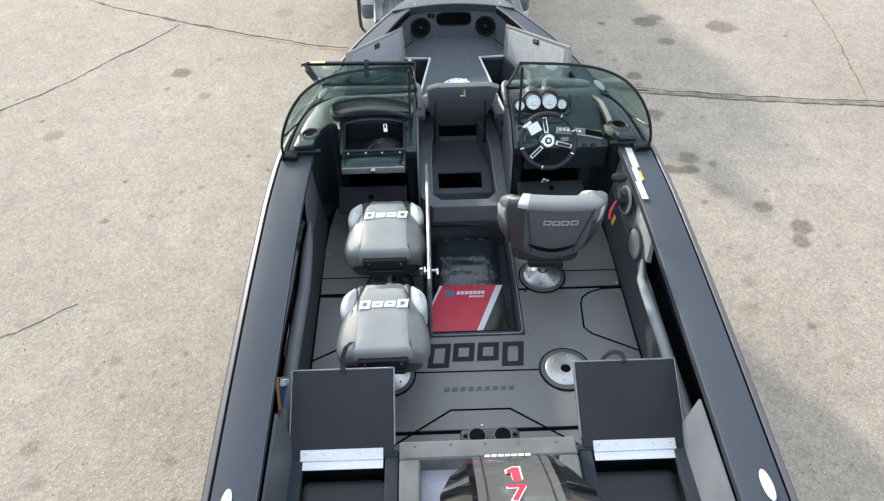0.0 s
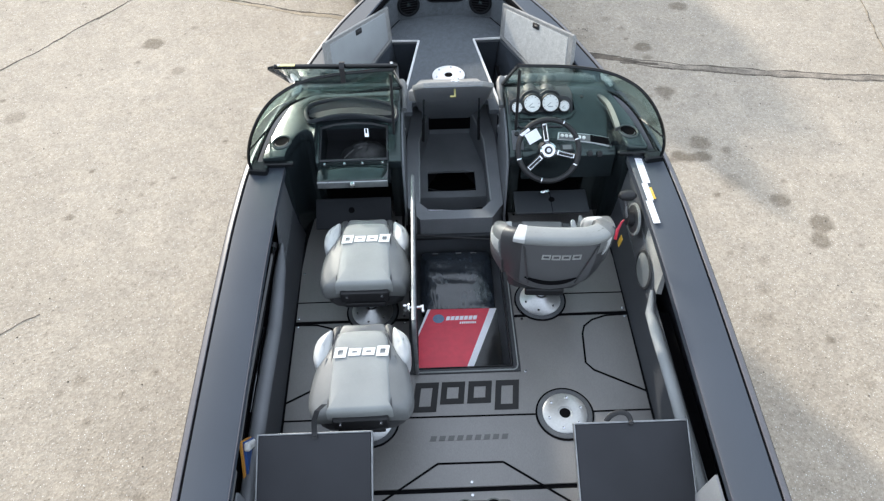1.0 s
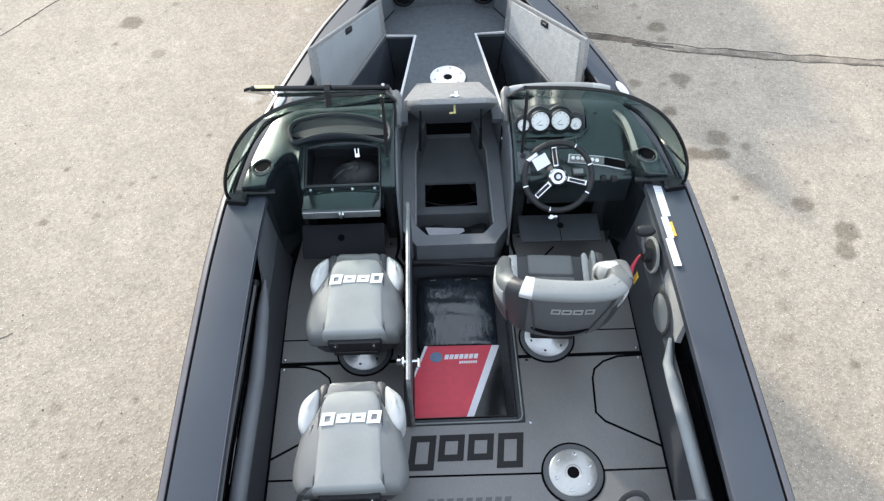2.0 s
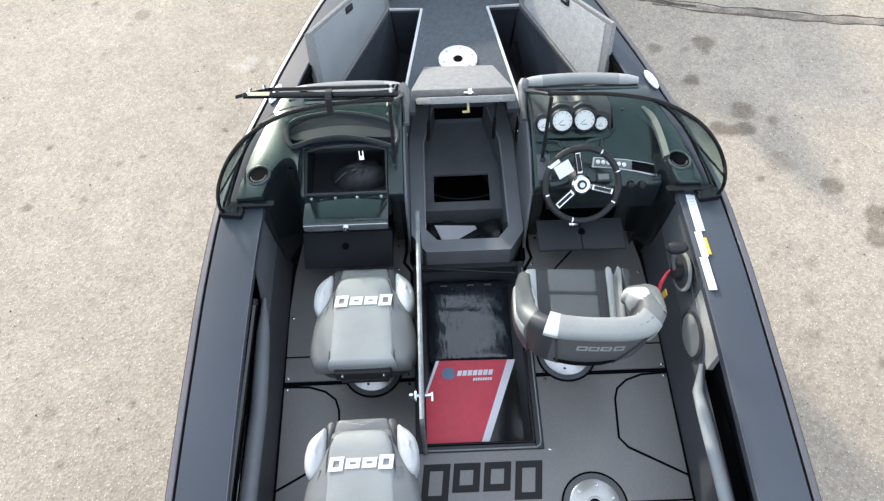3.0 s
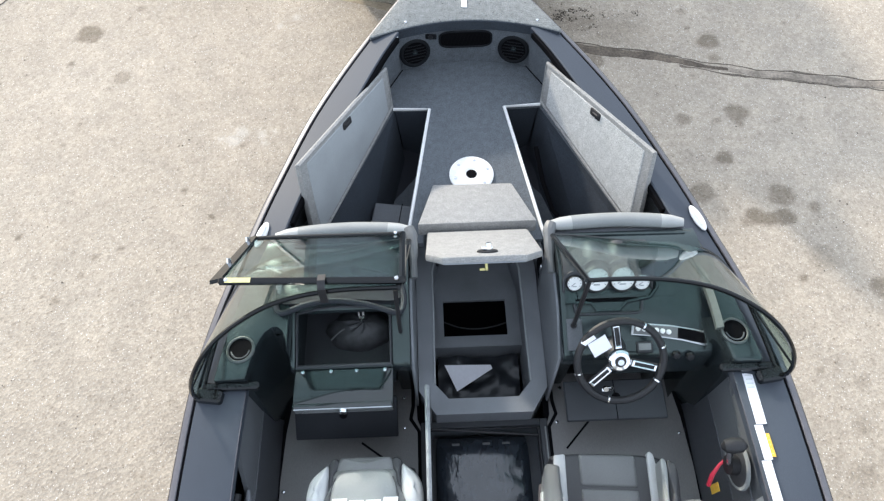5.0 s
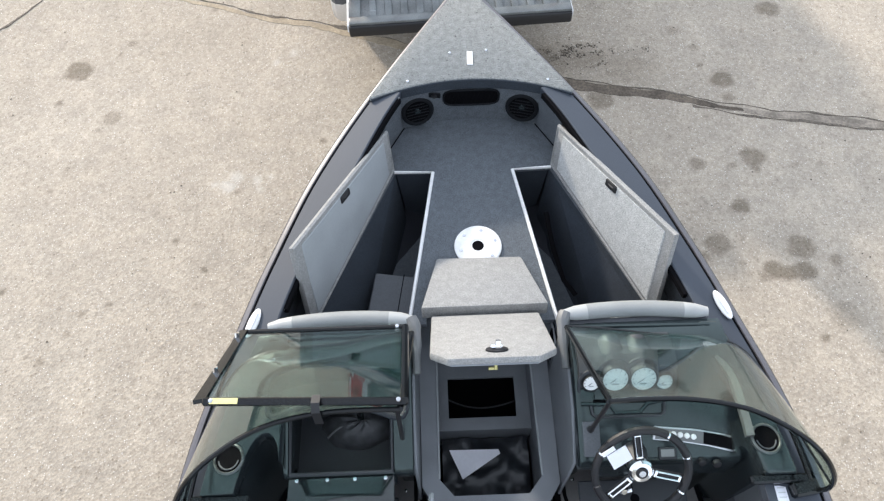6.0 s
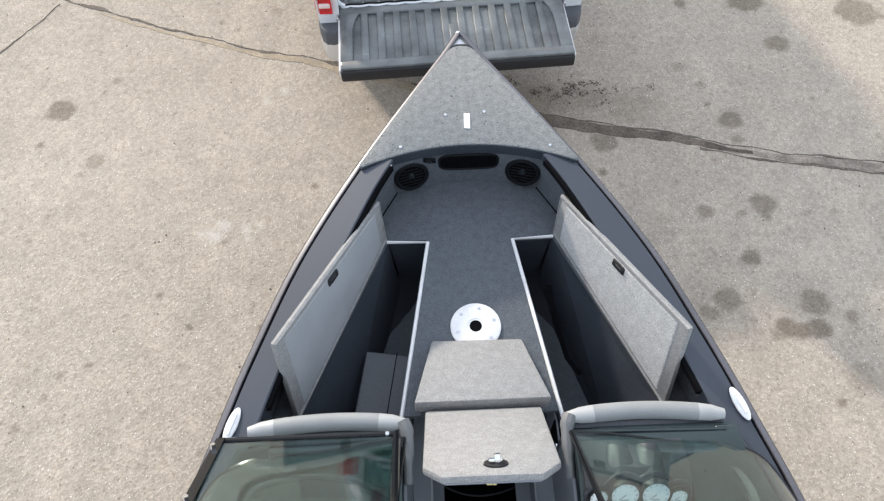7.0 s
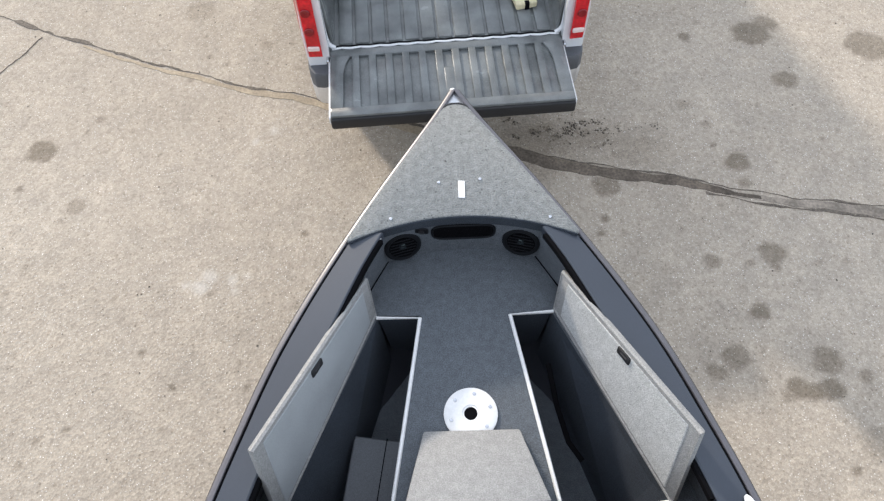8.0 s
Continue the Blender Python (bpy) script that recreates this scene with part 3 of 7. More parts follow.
me.materials.append(mat("grit", (0.125, 0.102, 0.078), 0.9, grain=40, amp=0.5, wear=3, wear_amp=0.4))
tagged(new("pavement_grit", me), "dark crumbs of dirt scattered over the pavement", "grit", kind="stuff")

# ---- the boat ----
OUT = spline([.95, 1.5, 2.1, 2.85, 3.3, 3.69, 4.05, 4.22, 4.44, 4.65, 4.80, 4.93, 5.12, 5.33, 5.50, 5.68, 5.95, 6.1, 6.24], [1.118, 1.128, 1.139, 1.145, 1.140, 1.112, 1.035, .985, .920, .848, .795, .744, .655, .545, .449, .343, .175, .082, .004])
INN = spline([.95, 1.4, 1.93, 2.5, 3.04, 3.52, 4.0, 4.35, 4.48, 4.93, 5.07, 5.18, 5.33, 5.45, 5.6], [.93, .934, .939, .944, .945, .932, .89, .812, .772, .583, .520, .473, .405, .340, .25])


def crown(y):
    """How far the gunwale cap falls outboard towards the bow."""
    v = min(1.0, max(0.0, (y - 3.9) / 0.5))
    return 0.0068 * v * v * (3 - 2 * v)


def top(y):
    return 1.37 + (y - 2) * 0.025


boat = thing("fishing_boat", "charcoal aluminium fishing boat with open hatches, on a trailer", "boat")
YS = [0.95 + (6.24 - 0.95) * i / 70 for i in range(71)]

# hull: sheer, chine, keel
rings = []
for y in YS:
    b, g = OUT(y), top(y) - 0.03
    u = max(0.0, (y - 4.0) / 2.24)
    keel, chine = 0.46 + 0.75 * u**2.2, 0.66 + 0.55 * u**1.6
    cb = b * (0.86 - 0.35 * u)
    half = [(b, g), (b * 0.985, g - 0.22), (b * (0.93 - 0.12 * u), (g + chine) / 2), (cb, chine), (cb * 0.5, (keel + chine) / 2 - 0.02), (0.0, keel)]
    rings.append([(x, y, z) for x, z in half] + [(-x, y, z) for x, z in half[-2::-1]])
part("hull", loft(rings, closed=False), HULL, boat, "charcoal painted hull")
part("transom", span((-1.08, 0.93, 0.55), (1.08, 0.99, 1.30), 0.01), HULL, boat)

for side in (1, -1):
    flip = (lambda s: s) if side > 0 else mirror
    # gunwale cap: inner lip, flat, groove, outer lip
    rings = []
    for y in [0.95 + (5.46 - 0.95) * i / 60 for i in range(61)]:
        a, b, z, c = INN(y), OUT(y), top(y), crown(y)
        rings.append([(a, y, z - 0.05), (a, y, z - 0.004 + c), (a + 0.006, y, z + c), (b - 0.019, y, z + 0.001 - c), (b - 0.016, y, z - 0.006 - c), (b - 0.009, y, z - 0.006 - c), (b - 0.009, y, z - 0.05)])
    part("gunwale", flip(loft(rings)), GUNWALE, boat, "satin charcoal gunwale cap")
    part("gunwale_groove", flip(loft([[(OUT(y) - 0.0165, y, top(y) - 0.001 - crown(y)), (OUT(y) - 0.0095, y, top(y) - 0.001 - crown(y)), (OUT(y) - 0.0095, y, top(y) - 0.02), (OUT(y) - 0.0165, y, top(y) - 0.02)] for y in YS[:60]])), GROOVE, boat)
    # rub rail: a half-round vinyl bead with a thin dark line along it
    rings = []
    for y in YS:
        b, z = OUT(y), top(y) - crown(y)
        rings.append([(b + dx, y, z + dz) for dx, dz in ((-0.0095, -0.010), (-0.0085, 0.002), (-0.006, 0.0045), (0.004, 0.003), (0.013, 0.0005), (0.018, -0.004), (0.021, -0.016), (0.021, -0.032), (0.010, -0.048), (-0.0095, -0.048))])
    part("rub_rail", flip(loft(rings)), RUBRAIL, boat, "grey-violet vinyl rub rail")
    part("rail_line", flip(sweep([(OUT(y) + 0.0185, y, top(y) - crown(y) - 0.006) for y in YS], 0.0022, 6)), RUBBER, boat)
    inner = [(INN(y) - 0.001, y, top(y) - 0.006) for y in [1.0 + (3.6 - 1.0) * i / 40 for i in range(41)]]
    part("inner_trim", flip(sweep(inner, 0.003, 6)), RAIL, boat, "thin glossy gunwale edge")
    inner = [(INN(y) - 0.003, y, top(y) - 0.008) for y in [4.35 + (5.44 - 4.35) * i / 30 for i in range(31)]]
    if side < 0:
        part("inner_trim", flip(sweep(inner, 0.0035, 6)), BRUSHED, boat)
    part("inner_gasket", flip(loft([[(INN(y) - 0.016, y, top(y) - 0.004), (INN(y) - 0.001, y, top(y) - 0.002), (INN(y) - 0.001, y, top(y) - 0.035), (INN(y) - 0.016, y, top(y) - 0.035)] for y in [4.35 + (5.43 - 4.35) * i / 30 for i in range(31)]])), GROOVE, boat, "black rubber edge inside the gunwale")
    # cockpit side: lower panel, ledge, upper panel, dark rod locker behind
    rings = []
    for y in [1.82 + (3.9 - 1.82) * i / 24 for i in range(25)]:
        rings.append([(0.905, y, 0.80), (0.915, y, 0.95), (0.932, y, 1.09), (0.965, y, 1.10), (0.965, y, 0.80)])
    part("side_panel", flip(loft(rings)), SIDEDK, boat, "dark vinyl cockpit side panel")
    # lining colour carries the light: pale on lit starboard, black in the shaded slots
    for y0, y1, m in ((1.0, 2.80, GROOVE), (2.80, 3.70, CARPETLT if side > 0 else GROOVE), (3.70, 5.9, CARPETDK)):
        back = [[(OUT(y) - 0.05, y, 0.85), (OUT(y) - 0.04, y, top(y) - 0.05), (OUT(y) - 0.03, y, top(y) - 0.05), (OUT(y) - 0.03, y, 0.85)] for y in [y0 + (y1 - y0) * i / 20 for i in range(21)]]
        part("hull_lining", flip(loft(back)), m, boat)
    rings = []
    ya = 2.84 if side > 0 else 3.27
    for y in [ya + (3.74 - ya) * i / 16 for i in range(17)]:
        c = min(1.0, (y - ya) / 0.12) * (1.0 if side < 0 else 0.58 + 0.30 * max(0.0, (y - 3.1) / 0.6))
        rings.append([(0.934, y, 1.08), (0.950, y, 1.08 + (top(y) - 1.16) * c), (0.965, y, 1.08 + (top(y) - 1.155) * c), (0.98, y, 1.08)])
    part("side_upper_panel", flip(loft(rings)), PANELDK, boat, "dark vinyl panel under the gunwale")
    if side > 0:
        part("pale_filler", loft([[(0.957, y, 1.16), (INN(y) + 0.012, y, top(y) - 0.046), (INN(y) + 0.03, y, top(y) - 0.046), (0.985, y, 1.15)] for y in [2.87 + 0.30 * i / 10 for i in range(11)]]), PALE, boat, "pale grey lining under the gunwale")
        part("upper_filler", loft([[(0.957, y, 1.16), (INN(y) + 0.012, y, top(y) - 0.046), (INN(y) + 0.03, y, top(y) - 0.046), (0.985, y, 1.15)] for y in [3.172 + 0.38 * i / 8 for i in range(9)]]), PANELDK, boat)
    part("rod_shelf", flip(loft([[(0.945, y, 1.085), (1.03, y, 1.06), (1.03, y, 1.04), (0.945, y, 1.04)] for y in (1.4, 2.0, 2.5, 2.82 if side > 0 else 3.28)])), GROOVE, boat)
    # aft lining and ledge: paler to starboard, where the sun reaches, darker to port
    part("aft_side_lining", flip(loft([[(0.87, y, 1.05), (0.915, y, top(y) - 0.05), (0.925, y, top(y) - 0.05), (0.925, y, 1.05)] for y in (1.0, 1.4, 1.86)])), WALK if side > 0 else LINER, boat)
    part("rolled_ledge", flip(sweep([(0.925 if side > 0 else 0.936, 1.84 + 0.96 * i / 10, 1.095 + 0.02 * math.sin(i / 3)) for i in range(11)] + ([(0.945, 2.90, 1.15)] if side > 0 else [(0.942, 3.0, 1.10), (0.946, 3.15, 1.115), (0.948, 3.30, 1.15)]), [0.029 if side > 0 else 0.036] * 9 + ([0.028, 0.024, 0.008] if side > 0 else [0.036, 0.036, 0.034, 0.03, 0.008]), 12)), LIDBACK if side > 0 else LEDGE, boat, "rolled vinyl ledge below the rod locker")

rod = thing("fishing_rod_tube", "glossy black tube lying in the port rod locker", "rod tube")
part("tube", sweep([(-1.0, 1.7, 1.10), (-1.005, 2.4, 1.13), (-0.985, 3.25, 1.17)], 0.016, 8), COWL, rod)
part("end_cap", sweep([(-0.985, 3.25, 1.17), (-0.984, 3.28, 1.172)], 0.018, 8), RUBBER, rod)
part("ferrule", sweep([(-0.973, 2.3, 1.145), (-0.968, 2.75, 1.16)], 0.004, 6), CHROME, rod, "thin chrome section")

# cockpit floor: dark base with vinyl panels on it
F = 0.82
part("floor_base", join(span((-0.93, 1.75, F - 0.04), (-0.275, 3.95, F - 0.006), 0), span((0.275, 1.75, F - 0.04), (0.93, 3.95, F - 0.006), 0),
                        span((-0.275, 1.75, F - 0.04), (0.275, 2.668, F - 0.006), 0)), GROOVE, boat)
part("floor_panel", prism([(-0.90, 1.80), (0.90, 1.80), (0.90, 2.040), (-0.90, 2.040)], F - 0.008, F, 0.002), VINYL, boat, "dark grey vinyl floor panel")
part("floor_panel", prism([(-0.905, 2.062), (0.905, 2.062), (0.905, 3.004), (0.285, 3.004), (0.285, 2.663), (-0.285, 2.663), (-0.285, 3.004), (-0.905, 3.004)], F - 0.008, F, 0.002), VINYL, boat)
part("floor_panel", prism([(-0.91, 3.025), (-0.285, 3.025), (-0.285, 3.62), (-0.30, 3.66), (-0.31, 3.95), (-0.86, 3.95), (-0.91, 3.5)], F - 0.008, F, 0.002), VINYL, boat)
part("floor_panel", prism([(0.91, 3.025), (0.285, 3.025), (0.285, 3.62), (0.30, 3.66), (0.31, 3.95), (0.86, 3.95), (0.91, 3.5)], F - 0.008, F, 0.002), VINYL, boat)
for path, w in (([(-0.90, 2.425), (-0.575, 2.424)], .008), ([(-0.375, 2.422), (0.375, 2.416)], .008), ([(0.575, 2.42), (0.90, 2.42)], .008), ([(-0.50, 1.947), (-0.153, 2.178), (0.152, 2.176), (0.50, 1.932)], .010),
                ([(0.898, 3.0), (0.78, 2.995), (0.704, 2.97), (0.655, 2.93), (0.638, 2.88), (0.625, 2.70), (0.66, 2.655), (0.90, 2.523)], .010),
                ([(-0.898, 3.0), (-0.78, 2.995), (-0.704, 2.97), (-0.655, 2.93), (-0.638, 2.88), (-0.625, 2.70), (-0.66, 2.655), (-0.90, 2.523)], .010),
                ([(0.315, 3.157), (0.90, 3.152)], .006), ([(-0.90, 3.15), (-0.32, 3.15)], .006), ([(0.36, 3.50), (0.55, 3.70)], .009), ([(0.292, 3.30), (0.292, 3.60), (0.33, 3.66), (0.318, 3.72), (0.318, 3.94)], .016), ([(-0.292, 3.30), (-0.292, 3.60), (-0.33, 3.66), (-0.318, 3.72), (-0.318, 3.94)], .016), ([(-0.36, 3.42), (-0.55, 3.56)], .009),
                ([(0.862, 3.9), (0.90, 3.62), (0.912, 3.4), (0.908, 3.0), (0.906, 2.5), (0.903, 1.82)], .020), ([(-0.862, 3.9), (-0.90, 3.62), (-0.912, 3.4), (-0.908, 3.0), (-0.906, 2.5), (-0.903, 1.82)], .020)):
    part("floor_groove", strip(path, w, F + 0.0022), GROOVE, boat)
for k, (hh, yy) in enumerate(((0.165, 2.53), (0.125, 2.55), (0.125, 2.55), (0.165, 2.53))):
    part("floor_emblem", moved(frames_row(1, 0.118, hh, 0.0, 0.030), pose(0.135 * (k - 1.5), yy, F + 0.001)), LOGO, boat, "dark inlaid emblem block")
part("floor_script", moved(bars(9, 0.37, 0.026, 0.014, 0.3), pose(-0.003, 2.305, F + 0.0002)), mat("floor_script_faint", (0.108, 0.107, 0.106), 0.5, grain=400, amp=0.15), boat)
SNAP = lathe([(0.0, 0.0), (0.0085, 0.0), (0.007, 0.004), (0.0, 0.0055)], seg=10)
for x, y in ((0.31, 2.66), (-0.29, 2.66), (0.325, 2.99), (0.885, 2.985), (0.325, 3.035), (0.885, 3.04), (-0.885, 2.985), (-0.31, 2.99), (-0.885, 3.04), (-0.31, 3.04), (-0.885, 3.36), (-0.36, 3.76), (-0.36, 3.62), (0.36, 3.78), (0.33, 3.62), (0.87, 3.55), (0.0, 2.083), (0.0, 2.022), (-0.88, 2.025), (0.86, 2.025)):
    part("snap", moved(SNAP, pose(x, y, F)), STEEL, boat)

# floor well with its frame
WELL = mat("well_lining_plastic", (0.075, 0.082, 0.092), 0.35, grain=300, amp=0.15, wear=5, wear_amp=0.2, bump=0.08)
part("well_lining", join(span((-0.26, 2.678, 0.60), (0.26, 3.62, 0.615), 0), span((-0.272, 2.668, 0.60), (-0.26, 3.63, F - 0.004), 0), span((0.26, 2.668, 0.60), (0.272, 3.63, F - 0.004), 0),
                         span((-0.26, 2.668, 0.60), (0.26, 2.678, F - 0.004), 0), span((-0.26, 3.62, 0.60), (0.26, 3.63, F - 0.004), 0)), WELL, boat, "smooth dark grey well lining")
part("well_frame", join(span((-0.285, 2.663, F - 0.01), (-0.25, 3.64, F + 0.008), 0.003), span((0.25, 2.663, F - 0.01), (0.285, 3.64, F + 0.008), 0.003),
                        span((-0.25, 2.663, F - 0.01), (0.25, 2.690, F + 0.008), 0.003), span((-0.25, 3.61, F - 0.01), (0.25, 3.64, F + 0.008), 0.003)), DASHTEX, boat, "dark frame round the open floor locker")
part("well_edge", sweep([(-0.262, 2.678, F + 0.008), (-0.25, 2.670, F + 0.008), (0.25, 2.670, F + 0.008), (0.267, 2.678, F + 0.008), (0.274, 2.698, F + 0.008), (0.274, 3.60, F + 0.008)], 0.004, 6), SEATLT, boat, "pale well edge")
part("well_gasket", sweep([(-0.243, 2.698, F), (0.243, 2.698, F), (0.243, 3.60, F), (-0.243, 3.60, F)], 0.006, 6, closed=True), RUBBER, boat)

# aft deck: centre platform, lower sides with open wells, front wall
part("aft_wall", join(span((-0.92, 1.775, F - 0.02), (0.92, 1.80, 1.06), 0.004)), LINER, boat)
AD, AS = 1.15, 1.09
rp = random.Random(5)
for k in range(5):
    part("deck_rivet", moved(SNAP, pose(-0.33 + 0.155 * k + rp.uniform(-0.008, 0.008), 1.775 + rp.uniform(-0.006, 0.006), AD - 0.003)), LINER, boat)


def frame_plate(x0, x1, y0, y1, hx0, hx1, hy0, hy1, z0, z1, r=0.006):
    return join(span((x0, y0, z0), (x1, hy0, z1), r), span((x0, hy1, z0), (x1, y1, z1), r), span((x0, hy0, z0), (hx0, hy1, z1), r), span((hx1, hy0, z0), (x1, hy1, z1), r))


TUB = mat("black_tub", (0.006, 0.007, 0.009), 0.3, grain=200, amp=0.2)
PLATFORM = mat("worn_platform_carpet", (0.165, 0.168, 0.163), 0.9, grain=300, amp=0.22, wear=9, wear_amp=0.2, bump=0.5, depth=0.003)
for x0, y0, x1, y1 in ((-0.395, 0.99, 0.385, 1.25), (-0.395, 1.715, 0.385, 1.805), (-0.395, 1.25, -0.305, 1.715), (0.30, 1.25, 0.385, 1.715)):
    part("aft_platform", span((x0, y0, 1.02), (x1, y1, AD), 0.008), PLATFORM, boat, "worn grey carpeted aft platform")
part("splash_well", join(span((-0.31, 1.20, 1.03), (0.31, 1.74, 1.05), 0), span((-0.31, 1.735, 0.90), (0.31, 1.75, 1.1), 0), span((-0.32, 1.2, 0.90), (-0.305, 1.75, 1.1), 0), span((0.305, 1.2, 0.90), (0.32, 1.75, 1.1), 0)), mat("splash_well_paint", (0.42, 0.42, 0.47), 0.4, grain=120, amp=0.08, wear=6, wear_amp=0.2), boat, "pale grey splash well")
for s in (-1, 1):
    fl = (lambda q: q) if s > 0 else mirror
    part("aft_side_deck", fl(frame_plate(0.40, 0.90, 0.99, 1.80, 0.462, 0.828, 1.30, 1.765, 1.03, AS, 0.006)), CARPETDK, boat, "dark carpeted deck beside the open well")
    part("aft_well", fl(join(span((0.45, 1.28, 0.80), (0.84, 1.78, 0.82), 0), span((0.45, 1.28, 0.8), (0.462, 1.78, 1.05), 0), span((0.828, 1.28, 0.8), (0.84, 1.78, 1.05), 0), span((0.462, 1.765, 0.8), (0.828, 1.778, 1.05), 0), span((0.462, 1.28, 0.8), (0.828, 1.292, 1.05), 0))), DASH, boat)
    part("live_well_tub", fl(moved(loft([[(0.18 * cx, 0.20 * cy, z) for cx, cy in ((-1, -.9), (-.9, -1), (.9, -1), (1, -.9), (1, .9), (.9, 1), (-.9, 1), (-1, .9))] for z in (0.0, 0.10, 0.17, 0.19)]), pose(0.645, 1.50, 0.82))), TUB, boat, "glossy black tub in the open well")

for sgn in (1, -1):
    lid = thing("aft_hatch_lid", "open dark aft hatch lid with silver edge, hinged at its base", "hatch lid", (sgn * 0.655, 1.795, 1.10), (26.5, 0, 0), "aft hatch lids")
    w = 0.232
    part("panel", span((-w, -0.02, -0.022), (w, 0.365, 0.0), 0.003), LIDDK, lid)
    part("edging", join(span((-w - 0.007, 0.02, -0.026), (-w, 0.371, 0.003), 0.002), span((w, 0.02, -0.026), (w + 0.007, 0.371, 0.003), 0.002), span((-w, 0.364, -0.026), (w, 0.372, 0.003), 0.002)), WORNALU, lid, "worn silver edging")
    hp = part("hinge", join(span((-0.185, -0.034, 0.0005), (0.185, 0.010, 0.004), 0.001), sweep([(-0.185, -0.036, 0.004), (0.185, -0.036, 0.004)], 0.005, 8)), TRIM, lid, "riveted silver hinge")
    part("hinge_leaf", moved(span((-0.185, -0.042, -0.004), (0.185, 0.0, 0.0), 0.001), pose(0, -0.038, 0.002, -26.5 + 8)), TRIM, lid)
    for i in range(5):
        part("rivet", moved(SNAP, pose(-0.16 + 0.08 * i, -0.010, 0.003) @ Matrix.Scale(0.6, 4)), STEEL, hp)
    part("latch", join(rbox((0.02, 0.016, 0.012), (0.0, 0.362, 0.006), r=0.003), sweep([(0.0, 0.365, 0.008), (0.004, 0.38, 0.0)], 0.006, 8)), RUBBER, lid)
    if sgn > 0:
        part("pull_loop", sweep(fine([(-0.10, 0.372, -0.012), (-0.08, 0.395, -0.004), (-0.045, 0.408, 0.002), (-0.012, 0.398, 0.004), (0.0, 0.372, 0.004)]), 0.011, 8, flat=0.35), RUBBER, lid)
    if sgn < 0:
        part("pull_strap", loft([[(x - 0.011, y, z), (x + 0.011, y, z), (x + 0.011, y, z + 0.003), (x - 0.011, y, z + 0.003)] for x, y, z in ((0.0, 0.345, 0.004), (0.0, 0.38, 0.012), (0.006, 0.42, 0.05), (0.022, 0.455, 0.075), (0.05, 0.48, 0.07))]), RUBBER, lid, "black pull strap")

card = thing("paper_card", "white paper card lying in the open port aft well", "paper card", (-0.47, 1.42, 1.012), (0, 0, 4))
part("sheet", rbox((0.10, 0.17, 0.003), r=0.001), PAPER, card)

cups = thing("cup_holder_bar", "dark plastic twin cup holder bar on the aft wall", "cup holder", (0.012, 1.846, 1.085))
part("body", join(rbox((0.27, 0.085, 0.045), (0, 0, 0), r=0.02, seg=3)), mat("cup_bar_plastic", (0.06, 0.063, 0.066), 0.5, grain=400, amp=0.2, bump=0.2), cups)
bpy.data.materials["cup_bar_plastic"].node_tree.nodes["Principled BSDF"].inputs["Specular IOR Level"].default_value = 0.15
for x in (-0.058, 0.058):
    part("cup_ring", lathe([(0.037, 0.02), (0.037, 0.026), (0.042, 0.026), (0.043, 0.02)], (x, 0, 0)), CUPRIM, cups)
    part("cup_well", lathe([(0.0, 0.0225), (0.037, 0.0225), (0.0365, 0.0235), (0.0, 0.0235)], (x, 0, 0)), GROOVE, cups)
for x in (-0.112, 0.112):
    part("tool_slot", lathe([(0.0, 0.0225), (0.011, 0.0225), (0.011, 0.0235), (0.0, 0.0235)], (x, 0, 0), seg=14), GROOVE, cups)

# ---- outboard engine, tilted up ----
engine = thing("outboard_engine", "glossy black outboard engine tilted up, with red and white figures", "outboard engine", (0.028, 1.443, 1.616), (-37, 0, 0))


def hexring(y, wt, wm, wb, zt, zm, zb):
    return [(-wt, y, zt), (wt, y, zt), (wm, y, zm), (wb, y, zb), (-wb, y, zb), (-wm, y, zm)]


part("cowl", loft([hexring(0.012, .142, .148, .12, -.012, -.03, -.12), hexring(0.0, .150, .158, .13, .0, -.03, -.14), hexring(-0.03, .152, .176, .16, .012, -.025, -.20), hexring(-0.12, .154, .215, .20, .02, -.012, -.30), hexring(-0.28, .156, .252, .235, .03, -.005, -.40), hexring(-0.45, .150, .250, .22, .022, -.03, -.42), hexring(-0.62, .12, .21, .18, -.02, -.09, -.38), hexring(-0.68, .07, .13, .12, -.08, -.15, -.3)]), COWL, engine, smooth=22)
for x in (-0.104, 0.104):
    part("cowl_crease", sweep([(x, -0.005, 0.004), (x, -0.03, 0.0145), (x, -0.12, 0.0225), (x, -0.28, 0.0325), (x, -0.45, 0.0245)], 0.003, 6), RUBBER, engine)
part("cowl_panel", loft([[(-0.134, y, z + 0.0015), (0.134, y, z + 0.0015), (0.134, y, z - 0.004), (-0.134, y, z - 0.004)] for y, z in ((-0.004, 0.002), (-0.03, 0.012), (-0.12, 0.02), (-0.28, 0.03), (-0.45, 0.022))]), mat("cowl_grey_gloss", (0.125, 0.127, 0.120), 0.07, grain=300, amp=0.1, bump=0.0, coat=1.0), engine, "glossy grey cowl centre")
part("front_mark", moved(bars(7, 0.165, 0.018, 0.005, 0.3), pose(-0.008, -0.014, 0.0065, 22)), WHITE, engine)


def lettering(text, size, m, material, parent, name="figure", thick=0.001, offset=0.0):
    cu = bpy.data.curves.new(name, "FONT")
    cu.body, cu.size, cu.extrude, cu.offset, cu.align_x, cu.align_y = text, size, thick, offset, "CENTER", "CENTER"
    tmp = new(name, cu)
    me = bpy.data.meshes.new_from_object(tmp.evaluated_get(bpy.context.evaluated_depsgraph_get()))
    bpy.data.objects.remove(tmp)
    me.materials.append(material)
    ob = new(name, me)
    ob.parent, ob.matrix_local = parent, m
    return ob


